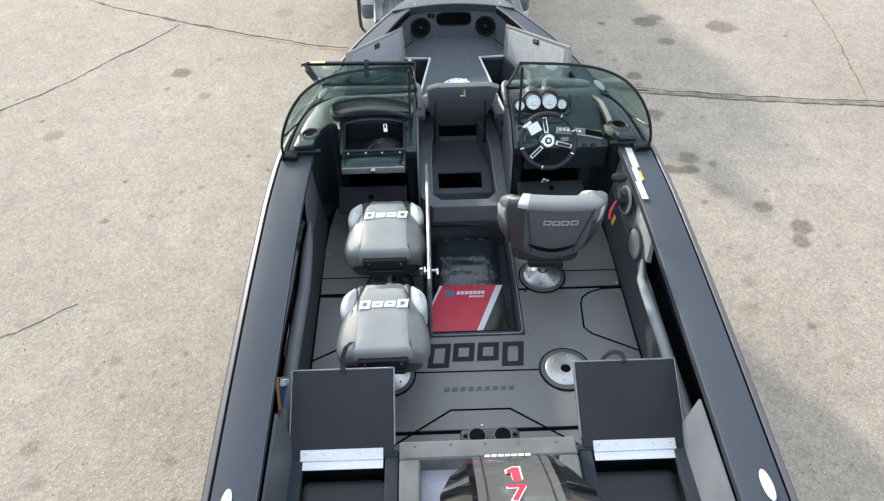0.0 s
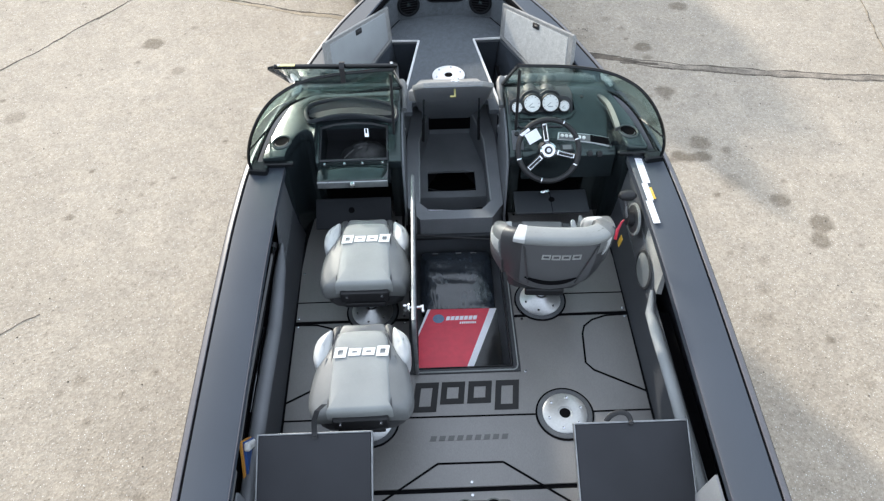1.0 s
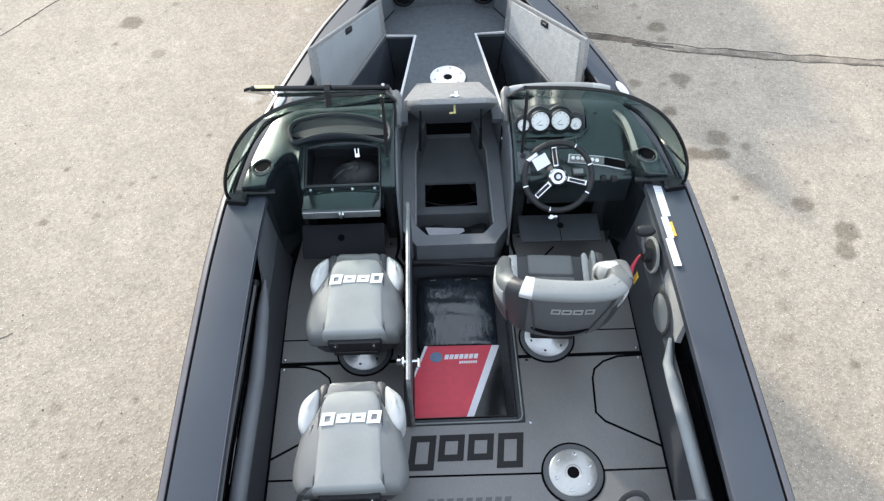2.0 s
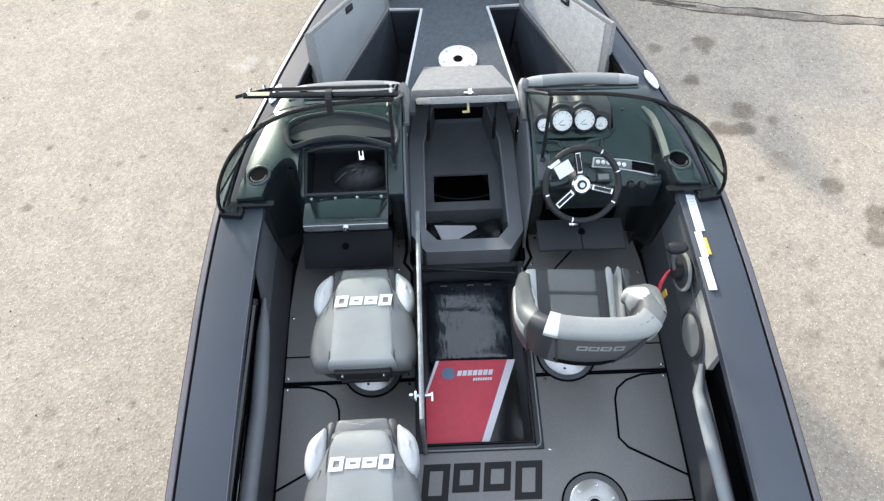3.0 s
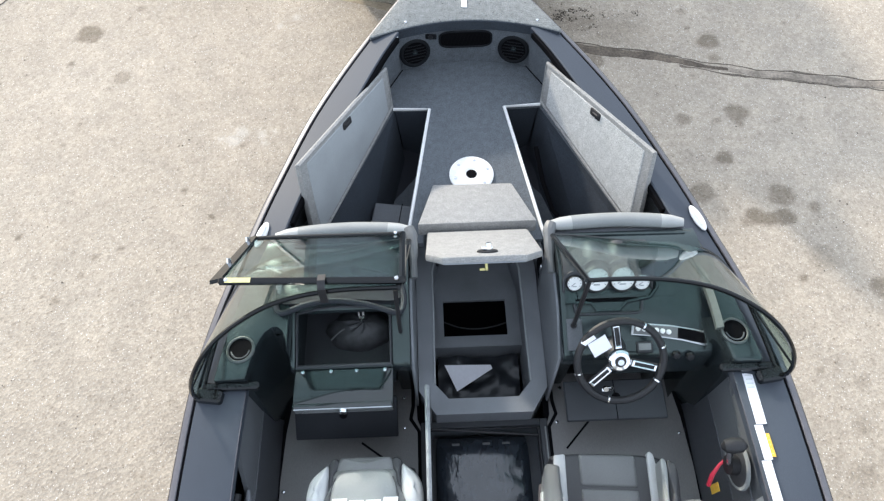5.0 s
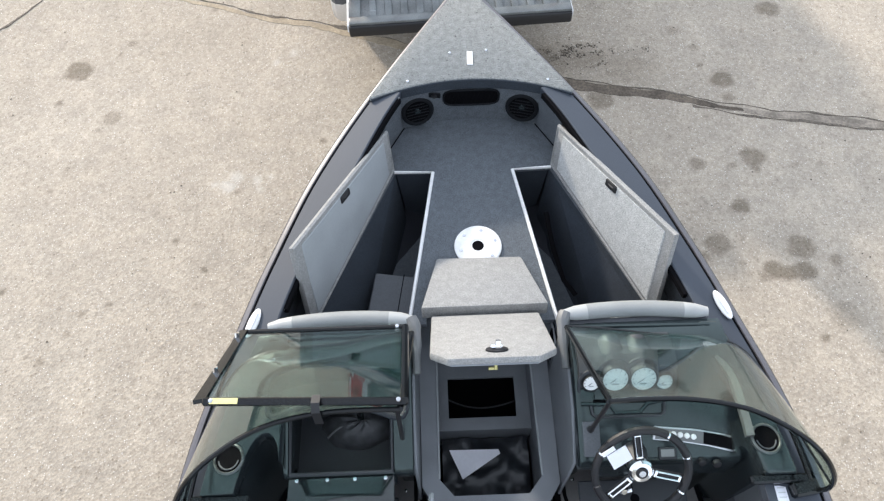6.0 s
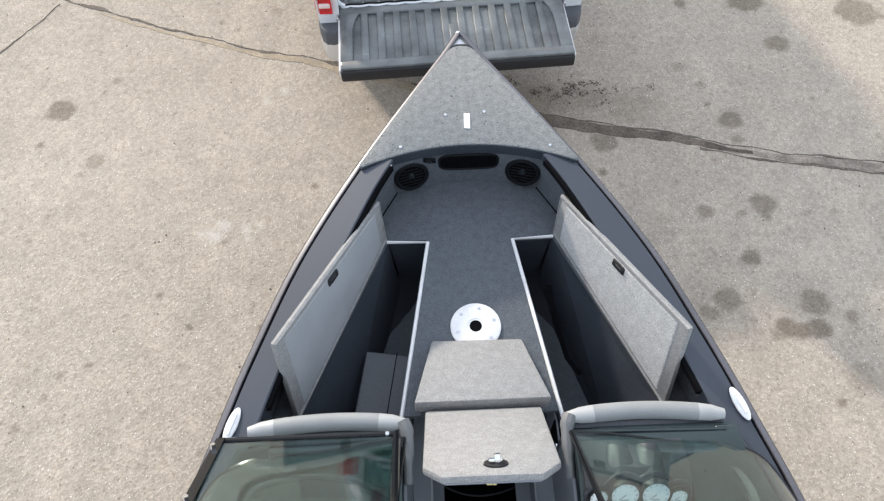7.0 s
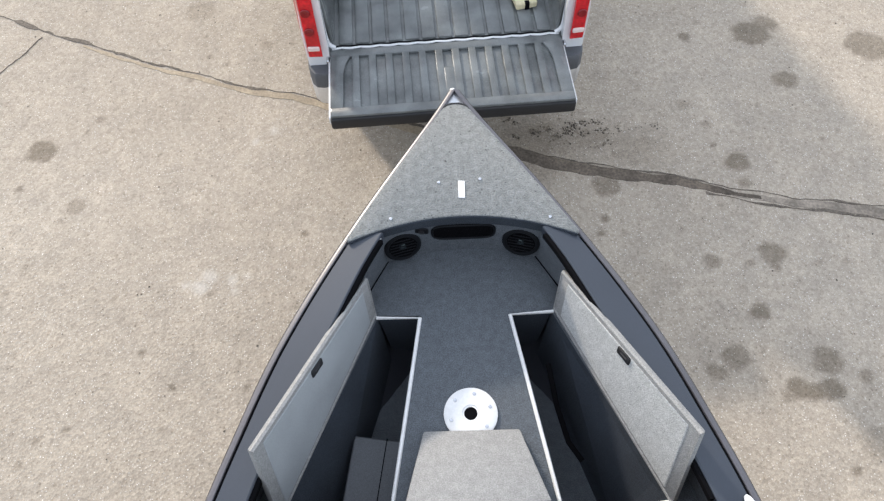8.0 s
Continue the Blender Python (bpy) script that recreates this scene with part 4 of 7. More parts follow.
ONE = [(-.017, -.062), (.019, -.062), (.019, .062), (-.008, .062), (-.036, .040), (-.036, .014), (-.017, .024)]
for grow, dz, m_, nm in ((1.0, 0.0315, RED, "figure"), (1.28, 0.0300, WHITE, "figure_outline")):
    part(nm, moved(prism([(0.78 * (x * grow + 0.009 * (grow - 1)), 0.88 * y * (1 + (grow - 1) * 0.5)) for x, y in ONE], 0.0, 0.002), pose(0.0, -0.232, dz, 3.5)), m_, engine)
for text, y, z, tilt in (("7", -0.362, 0.0315, -2.5), ("5", -0.505, 0.0160, -9.0)):
    lettering(text, 0.165, pose(-0.008, y, z, tilt) @ Matrix.Diagonal((0.80, 1, 1, 1)), WHITE, engine, "figure_outline", 0.001, 0.007)
    lettering(text, 0.165, pose(-0.008, y, z + 0.0015, tilt) @ Matrix.Diagonal((0.80, 1, 1, 1)), RED, engine, "figure", 0.001, 0.002)
part("swivel_bracket", loft([[(-.10, y, z), (.10, y, z), (.09, y, z - w), (-.09, y, z - w)] for y, z, w in ((-.28, -.38, .12), (-.38, -.55, .22), (-.50, -.75, .25))]), RUBBER, engine)
part("midsection", loft([[(-.06, y - w, z), (.06, y - w, z), (.05, y + w, z), (-.05, y + w, z)] for y, z, w in ((-.42, -.38, .14), (-.46, -.70, .10), (-.50, -1.0, .09))]), COWL, engine)
part("gearcase", sweep([(0, -.30, -1.05), (0, -.42, -1.06), (0, -.55, -1.06), (0, -.68, -1.05)], [.02, .06, .06, .03], 12), COWL, engine)
part("propeller", join(*[moved(extruded([(-.02, -.70, 0), (.05, -.72, .13), (-.04, -.68, .15)], (0, .012, 0)), pose(0, 0, -1.05) @ pose(0, 0, 0, 0, 120 * k, 0)) for k in range(3)]), STEEL, engine)

# ---- bow: deck, lockers, bulkhead, foredeck ----
B = 1.17
part("bow_deck_middle", prism([(-0.318, 4.38), (-0.245, 4.38), (-0.245, 4.48), (0.245, 4.48), (0.245, 4.38), (0.322, 4.38), (0.193, 5.205), (0.386, 5.21), (0.42, 5.36), (0.335, 5.56), (-0.335, 5.56), (-0.42, 5.36), (-0.386, 5.215), (-0.195, 5.21)], B - 0.03, B), CARPET, boat, "grey carpeted bow deck")
for s in (1, -1):
    fl = (lambda q: q) if s > 0 else mirror
    part("bow_side_deck", fl(prism([(0.38, 5.215), (0.735, 4.40), (0.86, 4.30), (0.80, 4.60), (0.56, 5.12), (0.33, 5.56), (0.335, 5.56)], B - 0.03, B - 0.004)), CARPET, boat)
    part("locker_trim", fl(sweep([(0.385, 5.205, B + 0.002), (0.196, 5.197, B + 0.002), (0.33, 4.33, B + 0.002)], 0.0085, 6)), WHITE, boat, "white locker edge trim")
    part("locker_edge", fl(sweep([(0.735, 4.395, B + 0.002), (0.34, 4.352, B + 0.001)], 0.007, 6)), WHITE, boat)
    part("locker_floor", fl(prism([(0.18, 5.22), (0.40, 5.22), (0.76, 4.38), (0.31, 4.33)], 0.72, 0.735)), CARPET, boat, "grey carpeted locker floor")
    # walls get a darker carpet than the floor, for the shadow inside
    for quad, way in (([(0.193, 5.21, 0.73), (0.193, 5.21, B - 0.01), (0.328, 4.33, B - 0.01), (0.328, 4.33, 0.73)], (-0.012, 0, 0)),
                      ([(0.382, 5.215, B - 0.01), (0.74, 4.39, B - 0.01), (0.60, 4.30, 0.73), (0.34, 5.15, 0.73)], (0.012, 0, 0)),
                      ([(0.195, 5.215, 0.73), (0.195, 5.215, B - 0.01), (0.38, 5.215, B - 0.01), (0.34, 5.215, 0.73)], (0, 0.012, 0)),
                      ([(0.33, 4.36, 0.73), (0.33, 4.36, B - 0.01), (0.73, 4.39, B - 0.01), (0.62, 4.39, 0.73)], (0, -0.012, 0))):
        part("locker_wall", fl(extruded(quad, way)), CARPETDK, boat, "carpeted locker wall, coloured dark for the shadow inside")
    rings = []
    for y in [4.32 + (5.56 - 4.32) * i / 24 for i in range(25)]:
        a = INN(y)
        rings.append([(a + 0.045, y, B - 0.05), (a + 0.05, y, top(y) - 0.045), (a + 0.06, y, top(y) - 0.045), (a + 0.06, y, B - 0.05)])
    part("bow_side_wall", fl(loft(rings)), CARPET, boat)
    part("bow_corner_gusset", fl(extruded([(0.325, 5.507, B), (0.325, 5.507, 1.40), (0.43, 5.315, 1.37), (0.43, 5.315, B)], (0.012, 0.006, 0))), CARPET, boat)
    # black bead for the contact shadow along the gusset's foot
    part("gusset_foot_shadow", fl(sweep([(0.328, 5.50, B + 0.001), (0.424, 5.322, B + 0.001)], 0.004, 6)), GROOVE, boat)


def foredeck_edge(x):
    return 5.526 - 0.48 * x * x


xs = [-0.475 + 0.95 * i / 24 for i in range(25)]
edge = [(x, foredeck_edge(x)) for x in xs]
rim = [(OUT(y) - 0.002, y) for y in [5.43, 5.6, 5.8, 5.95, 6.06, 6.13]]
plan = edge + rim + [(0.03, 6.148), (0.0, 6.152), (-0.03, 6.148)] + [(-x, y) for x, y in rim[::-1]]
part("foredeck", prism(plan, 1.444, 1.470, 0.007, 2), FOREDECK, boat, "grey speckled carpet foredeck")
part("foredeck_lip", loft([[(x, y - 0.001, 1.405), (x, y - 0.005, 1.463), (x, y + 0.02, 1.467), (x, y + 0.02, 1.405)] for x, y in edge]), CARPETDK, boat)
part("bow_cap", extruded([(-0.064, 6.128, 1.442), (0.064, 6.128, 1.442), (0.012, 6.252, 1.444), (-0.012, 6.252, 1.444)], (0, 0, 0.014), 0.005, 2), BRUSHED, boat, "pointed pale metal bow cap")
part("bow_cap_seam", sweep([(-0.072, 6.112, 1.464), (-0.05, 6.138, 1.466), (-0.02, 6.154, 1.466), (0.02, 6.154, 1.466), (0.05, 6.138, 1.466), (0.072, 6.112, 1.464)], 0.006, 6), RUBBER, boat)
part("bow_light", lathe([(0.0, 0.0), (0.013, 0.0), (0.012, 0.010), (0.006, 0.016), (0.0, 0.017)], (-0.008, 6.243, 1.456), seg=14), WHITE, boat, "small pale knob on the bow tip")
for s in (-1, 1):
    part("bow_cap_bolt", moved(SNAP, pose(s * 0.055, 6.150, 1.456) @ Matrix.Scale(1.4, 4)), STEEL, boat)
part("deck_plate", prism([(-0.010, 5.615), (0.018, 5.612), (0.021, 5.702), (-0.007, 5.705)], 1.470, 1.475, 0.001), WHITE, boat, "small white plate")
for i, (x, y) in enumerate(((-0.092, 5.70), (0.088, 5.71), (-0.30, 5.52), (0.37, 5.50))):
    part("deck_screw", moved(SNAP, pose(x, y, 1.470)), STEEL, boat)
part("bow_bulkhead", loft([[(x, foredeck_edge(x) + 0.012, B - 0.01), (x, foredeck_edge(x) + 0.012, 1.41), (x, foredeck_edge(x) + 0.03, 1.41), (x, foredeck_edge(x) + 0.03, B - 0.01)] for x in [-0.42 + 0.84 * i / 20 for i in range(21)]]), CARPET, boat, "grey carpeted bow bulkhead")
for s in (-1, 1):
    x = s * 0.262
    yb = foredeck_edge(x) + 0.008
    spk = thing("bow_speaker", "black round speaker set in the bow bulkhead", "speaker", (x, yb - 0.004, 1.285), (80, 0, -s * 15), "speakers")
    part("rim", lathe([(0.064, 0.0), (0.064, 0.010), (0.072, 0.013), (0.083, 0.009), (0.084, 0.0)]), BLACK, spk)
    part("cone", lathe([(0.0, 0.001), (0.065, 0.001), (0.065, 0.005), (0.02, 0.003), (0.0, 0.004)]), GROOVE, spk)
    for k in range(6):
        h = -0.045 + 0.018 * k
        w = math.sqrt(max(0.0, 0.0035 - h * h))
        part("grille_bar", rbox((2 * w, 0.005, 0.004), (0, h, 0.010), r=0.001), BLACK, spk)
    part("dust_cap", lathe([(0.0, 0.003), (0.018, 0.003), (0.014, 0.009), (0.0, 0.012)], seg=16), DASH, spk)
yb = foredeck_edge(0.0) + 0.006
net = thing("bow_storage_net", "black mesh storage slot in the bow bulkhead", "storage slot", (0.008, yb, 1.338), (90, 0, 0))
part("slot", moved(prism([(0.135 * math.copysign(abs(math.cos(a)) ** 0.35, math.cos(a)), 0.050 * math.copysign(abs(math.sin(a)) ** 0.6, math.sin(a))) for a in [2 * math.pi * k / 28 for k in range(28)]], -0.002, 0.004), pose(0, 0, 0)), GROOVE, net)
part("slot_frame", sweep([(0.137 * math.copysign(abs(math.cos(a)) ** 0.35, math.cos(a)), 0.052 * math.copysign(abs(math.sin(a)) ** 0.6, math.sin(a)), 0.006) for a in [2 * math.pi * k / 28 for k in range(28)]], 0.005, 6, closed=True, up=(0, 0, 1)), BLACK, net)
for k in range(12):
    part("cord", sweep([(-0.12 + 0.02 * k, -0.038, 0.007), (-0.10 + 0.02 * k, 0.036, 0.007)], 0.0014, 5), GROOVE, net)
    part("cord", sweep([(-0.10 + 0.02 * k, -0.038, 0.008), (-0.12 + 0.02 * k, 0.036, 0.008)], 0.0014, 5), GROOVE, net)
sock = thing("bow_socket", "small dark electrical socket plate in the bow bulkhead", "socket", (-0.175, foredeck_edge(0.175) + 0.006, 1.372), (90, 0, -8))
part("plate", rbox((0.062, 0.036, 0.008), r=0.004), BLACK, sock)
part("cover", lathe([(0.0, 0.004), (0.013, 0.004), (0.013, 0.010), (0.0, 0.012)], seg=16), RUBBER, sock)

# open bow locker lids, leaning on the gunwales
for s in (1, -1):
    lid = thing("bow_locker_lid", "open grey carpeted bow locker lid leaning outboard" if s < 0 else "open grey carpeted bow locker lid, its backing coloured paler for the sun", "locker lid", group="bow locker lids")
    q = [Vector((0.388, 5.215, 1.18)), Vector((0.395, 5.285, 1.392)), Vector((0.752, 4.530, 1.585)), Vector((0.735, 4.385, 1.18))]
    q[1] = Vector((0.403, 5.275, 1.390))
    nrm = (q[2] - q[0]).cross(q[1] - q[3]).normalized()
    if nrm.x < 0:
        nrm = -nrm
    pts = [q[0], q[1], q[2], q[3]]
    panel = extruded(pts, nrm * 0.028, 0.007, 2)
    part("panel", panel if s > 0 else mirror(panel), CARPETLT, lid)
    cen = (q[0] + q[1] + q[2] + q[3]) / 4
    inset = extruded([cen + (p - cen) * 0.88 - nrm * 0.0035 for p in pts], nrm * 0.008, 0.003)
    # the starboard backing is speckled, and paler because the sun falls on it
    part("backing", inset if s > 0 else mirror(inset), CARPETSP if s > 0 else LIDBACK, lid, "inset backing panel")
    border = sweep([p + nrm * 0.006 for p in pts], 0.011, 6, closed=True, up=(-nrm))
    part("rolled_edge", border if s > 0 else mirror(border), CARPETLT, lid)
    mid = q[1] * 0.42 + q[2] * 0.46 + (q[0] + q[3]) * 0.06
    d = (q[2] - q[1]).normalized()
    u = nrm.cross(d)
    m = Matrix((( *[0] * 4,), ( *[0] * 4,), ( *[0] * 4,), (0, 0, 0, 1)))
    for r_ in range(3):
        m[r_][0], m[r_][1], m[r_][2], m[r_][3] = d[r_], u[r_], nrm[r_], mid[r_] - nrm[r_] * 0.003
    latch = moved(join(rbox((0.076, 0.036, 0.014), r=0.006, seg=2), rbox((0.042, 0.016, 0.02), (0.004, 0, 0), r=0.004)), m)
    part("latch", latch if s > 0 else mirror(latch), RUBBER, lid, "black slam latch")

box_in = thing("locker_step_box", "dark grey box standing in the port bow locker", "box", (-0.40, 4.55, 0.735))
part("body", rbox((0.24, 0.36, 0.255), (0, 0, 0.1275), (0, 0, -9), r=0.006), LINER, box_in)
part("seam", rbox((0.004, 0.362, 0.26), (0.02, 0, 0.1275), (0, 0, -9), r=0.0), GROOVE, box_in)
strapm = thing("locker_strap", "dark strap hanging on the starboard locker wall", "strap")
part("webbing", sweep([(0.35, 5.0, 1.08), (0.38, 4.85, 0.98), (0.42, 4.70, 0.93), (0.47, 4.62, 0.92)], 0.012, 6, flat=0.3), GROOVE, strapm)


def pedestal(at, kind_mat, domed, label):
    t = thing("seat_pedestal", label, "seat base", at, group="seat pedestals")
    if kind_mat is not WHITE:
        part("pad_ring", lathe([(0.09, 0.0), (0.136, 0.0), (0.134, 0.006), (0.129, 0.008), (0.09, 0.008)], seg=36), LINER, t)
        part("ring_groove", lathe([(0.134, 0.0), (0.134, 0.0055), (0.143, 0.004), (0.143, 0.0)], seg=36), GROOVE, t)
    if domed:
        part("plate", lathe([(0.030, 0.004), (0.113, 0.004), (0.112, 0.012), (0.090, 0.020), (0.045, 0.052), (0.036, 0.060), (0.030, 0.060)], seg=36), kind_mat, t)
        part("post", lathe([(0.0, 0.03), (0.026, 0.03), (0.026, 0.22), (0.0, 0.22)], seg=16), STEEL, t)
    else:
        part("plate", lathe([(0.027, 0.002), (0.109, 0.002), (0.109, 0.009), (0.103, 0.013), (0.036, 0.013), (0.034, 0.010), (0.027, 0.010)], seg=40), kind_mat, t)
        part("socket", lathe([(0.0, 0.0085), (0.0275, 0.0085), (0.0275, 0.0095), (0.0, 0.0095)], seg=20), GROOVE, t)
    for k in range(6):
        a = 2 * math.pi * k / 6 + 0.3
        part("bolt", moved(SNAP, pose(0.083 * math.cos(a), 0.083 * math.sin(a), 0.012 if not domed else 0.0205)), STEEL, t)
    return t


pedestal((0.474, 2.412, F), mat("pedestal_grey_metal", (0.50, 0.51, 0.51), 0.3, 0.6, grain=90, amp=0.06), False, "round grey metal seat base plate, empty")
pedestal((-0.474, 2.41, F), BRUSHED, True, "round steel seat base under the folded aft seat")
pedestal((-0.483, 3.075, F), BRUSHED, True, "polished steel seat base under the folded passenger seat")
pedestal((0.440, 3.115, F), BRUSHED, True, "polished steel base under the helm seat")
pedestal((0.0, 4.762, B), WHITE, False, "white round seat base plate on the bow deck")

# step hatch at the bow walkway, raised a little, and its aft face
step = thing("bow_step_hatch", "grey carpeted trapezoid step hatch on the bow deck, slightly raised", "hatch")
q = [(-0.192, 4.695, 1.196), (0.190, 4.69, 1.196), (0.268, 4.385, 1.325), (-0.264, 4.38, 1.332)]
part("panel", extruded(q, (0, -0.020, -0.066), 0.010, 2), CARPETLT, step)
part("under_lip", extruded([(-0.22, 4.48, 1.24), (0.22, 4.48, 1.24), (0.22, 4.48, 1.172), (-0.22, 4.48, 1.172)], (0, 0.02, 0), 0.002), CARPETDK, step)

# walk-through box between the consoles
box_t = thing("walkway_locker", "dark carpeted walk-through locker standing open between the consoles", "locker")
RIM = 0.962


def ring_prism(outer, inner, z0, z1):
    n = len(outer)
    vs = [Vector((x, y, z)) for z in (z0, z1) for x, y in outer + inner]
    fs = []
    for i in range(n):
        j = (i + 1) % n
        fs += [(2 * n + i, 2 * n + j, 3 * n + j, 3 * n + i), (i, j, n + j, n + i)[::-1], (i, j, 2 * n + j, 2 * n + i), (n + i, n + j, 3 * n + j, 3 * n + i)]
    return vs, fs


outer = [(-0.250, 4.72), (-0.290, 4.36), (-0.285, 3.745), (-0.212, 3.635), (0.212, 3.635), (0.285, 3.745), (0.290, 4.36), (0.250, 4.72)]
inner = [(-0.140, 4.68), (-0.214, 4.34), (-0.217, 3.77), (-0.157, 3.70), (0.157, 3.70), (0.217, 3.77), (0.214, 4.34), (0.140, 4.68)]
part("body", ring_prism(outer, inner, 0.50, RIM - 0.02), WALK, box_t)
part("rim", ring_prism([(x, y - (0.006 if y < 3.8 else 0)) for x, y in outer], [(x * 0.985, y) for x, y in inner], RIM - 0.0195, RIM), WALK, box_t, "dark padded rim")
part("rim_bead", sweep([(x * 0.985, y, RIM + 0.001) for x, y in inner[:3]], 0.005, 6), LIDBACK, box_t, "pale rim edge")
part("rim_bead", sweep([(x * 0.985, y, RIM + 0.001) for x, y in inner[-3:]], 0.005, 6), LIDBACK, box_t, "pale rim edge")
part("inner_shelf", frame_plate(-0.216, 0.216, 4.04, 4.70, -0.163, 0.152, 4.093, 4.288, 0.727, 0.745, 0.0), WALK, box_t, "grey floor panel with a square hole")
part("shelf_front", span((-0.216, 4.035, 0.52), (0.216, 4.045, 0.743), 0), WALK, box_t)
# pit floor blackened, and a black sheet below, for the shade down there
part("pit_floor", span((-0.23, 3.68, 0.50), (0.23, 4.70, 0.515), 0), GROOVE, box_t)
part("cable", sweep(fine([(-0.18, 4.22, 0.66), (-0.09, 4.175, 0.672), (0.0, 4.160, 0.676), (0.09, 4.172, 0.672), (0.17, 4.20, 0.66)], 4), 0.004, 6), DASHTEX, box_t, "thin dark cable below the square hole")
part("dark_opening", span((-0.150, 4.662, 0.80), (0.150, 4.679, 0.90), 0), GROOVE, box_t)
for s in (-1, 1):
    part("walkway_side", loft([[(s * x, y, F), (s * (x + 0.01), y, F), (s * (x + 0.01), y, B - 0.032), (s * x, y, B - 0.032)] for x, y in ((0.299, 4.20), (0.299, 4.35), (0.252, 4.71))]), WALK, box_t, "grey walkway side")
    pk = part("side_pocket", rbox((0.006, 0.10, 0.15), (s * 0.297, 4.30, 1.075), r=0.002), GROOVE, box_t, "black pocket in the walkway side")
    part("pocket_clip", rbox((0.010, 0.02, 0.05), (s * 0.292, 4.245, 1.12), r=0.002), STEEL, pk)
sheet = thing("plastic_sheet", "crumpled black plastic sheet in the walkway locker", "plastic sheet", (0.0, 3.865, 0.60))
nx_, ny_ = 22, 18
pts = [(-0.20 + 0.40 * i / nx_, -0.16 + 0.32 * j / ny_, 0.045 + 0.028 * noise.noise((i * 0.22, j * 0.26, 2.0)) + 0.008 * noise.noise((i * 0.7, j * 0.6, 7.0))) for j in range(ny_ + 1) for i in range(nx_ + 1)]
fs_ = [(j * (nx_ + 1) + i, j * (nx_ + 1) + i + 1, (j + 1) * (nx_ + 1) + i + 1, (j + 1) * (nx_ + 1) + i) for j in range(ny_) for i in range(nx_)]
part("film", (pts, fs_), FILM, sheet, smooth=70)
part("film_base", span((-0.20, -0.16, -0.085), (0.20, 0.16, 0.004), 0.004), DASHTEX, sheet)
note = thing("folded_paper", "folded white paper lying in the walkway locker", "paper", (-0.05, 3.90, 0.70), (10, 4, 8))
part("sheet", extruded([(-0.11, 0.07, 0), (0.115, 0.04, 0.0), (0.12, 0.02, 0.0), (-0.07, -0.065, 0)], (0, 0, 0.003)), PAPER, note)

lidc = thing("walkway_hatch", "grey carpeted locker lid propped open on two struts", "locker lid")
h0, h1 = Vector((0, 4.337, 1.277)), Vector((0, 4.004, 1.618))
d = (h1 - h0)
up_ = Vector((0, d.z, -d.y)).normalized()      # the carpeted outer side
P = lambda x, s_: (x, h0.y + d.y * s_, h0.z + d.z * s_)
q = [P(-0.222, 0.0), P(0.226, 0.0), P(0.232, 0.86), P(0.165, 1.0), P(-0.165, 1.0), P(-0.228, 0.86)]
part("panel", extruded(q, up_ * 0.030, 0.008, 2), CARPETLT, lidc)
part("underside", extruded([(x * 0.94, y + 0.004, z + 0.004) for x, y, z in q], -up_ * 0.006, 0.0), WALK, lidc, "smooth grey underside")
part("lower_panel", extruded([(-0.135, 4.664, 0.893), (0.135, 4.664, 0.893), (0.205, 4.50, 1.095), (0.222, 4.345, 1.270), (-0.222, 4.345, 1.270), (-0.205, 4.50, 1.095)], up_ * 0.012, 0.003), WALK, lidc, "grey panel running down into the locker")
lk = h0 + d * 0.86
part("lock_plate", moved(lathe([(0.0, 0.0), (0.042, 0.0), (0.040, 0.006), (0.0, 0.007)], seg=20), Matrix.Translation((0.015, lk.y + up_.y * 0.030, lk.z + up_.z * 0.030)) @ pose(0, 0, 0, -math.degrees(math.atan2(up_.y, up_.z))) @ Matrix.Diagonal((1.0, 0.6, 1, 1))), RUBBER, lidc)
part("lock_handle", join(rbox((0.022, 0.024, 0.036), (0.02, lk.y + up_.y * 0.050, lk.z + up_.z * 0.050), (-50, 0, 0), r=0.006, seg=2), rbox((0.046, 0.016, 0.014), (0.014, lk.y + up_.y * 0.044, lk.z + up_.z * 0.044), (-50, 0, 0), r=0.005)), CHROME, lidc, "chrome lock")
part("lock_tongue", join(rbox((0.012, 0.012, 0.05), (0.01, lk.y - up_.y * 0.02, lk.z - up_.z * 0.02), (-50, 0, 0), r=0.002), rbox((0.035, 0.008, 0.012), (0.0, lk.y - up_.y * 0.04, lk.z - up_.z * 0.04), (-50, 0, 0), r=0.002)), mat("zinc_yellow", (0.55, 0.5, 0.22), 0.35, 0.7), lidc, "yellow zinc latch tongue")
for s in (-1, 1):
    a = Vector((s * 0.184, 4.41, 0.91))
    b = Vector((s * 0.168, 4.268, 1.345))
    st = part("gas_strut", sweep([a, a.lerp(b, 0.55)], 0.009, 8), RUBBER, lidc)
    part("strut_rod", sweep([a.lerp(b, 0.55), b], 0.005, 8), DASH, st)

# ---- floor locker lid, standing on its edge, and the things in the well ----
fl_lid = thing("floor_locker_lid", "dark vinyl floor locker lid standing open on its hinge", "hatch lid")
part("panel", extruded([(-0.262, 2.66, F + 0.01), (-0.262, 3.64, F + 0.01), (-0.252, 3.64, 1.29), (-0.252, 2.66, 1.29)], (0.02, 0, 0), 0.003), LINER, fl_lid)
part("edging", sweep([(-0.242, 2.66, F + 0.02), (-0.242, 2.66, 1.295), (-0.242, 3.64, 1.295), (-0.242, 3.64, F + 0.02)], 0.0105, 6, flat=1.0, up=(1, 0, 0)), WORNALU, fl_lid, "worn aluminium edge trim")
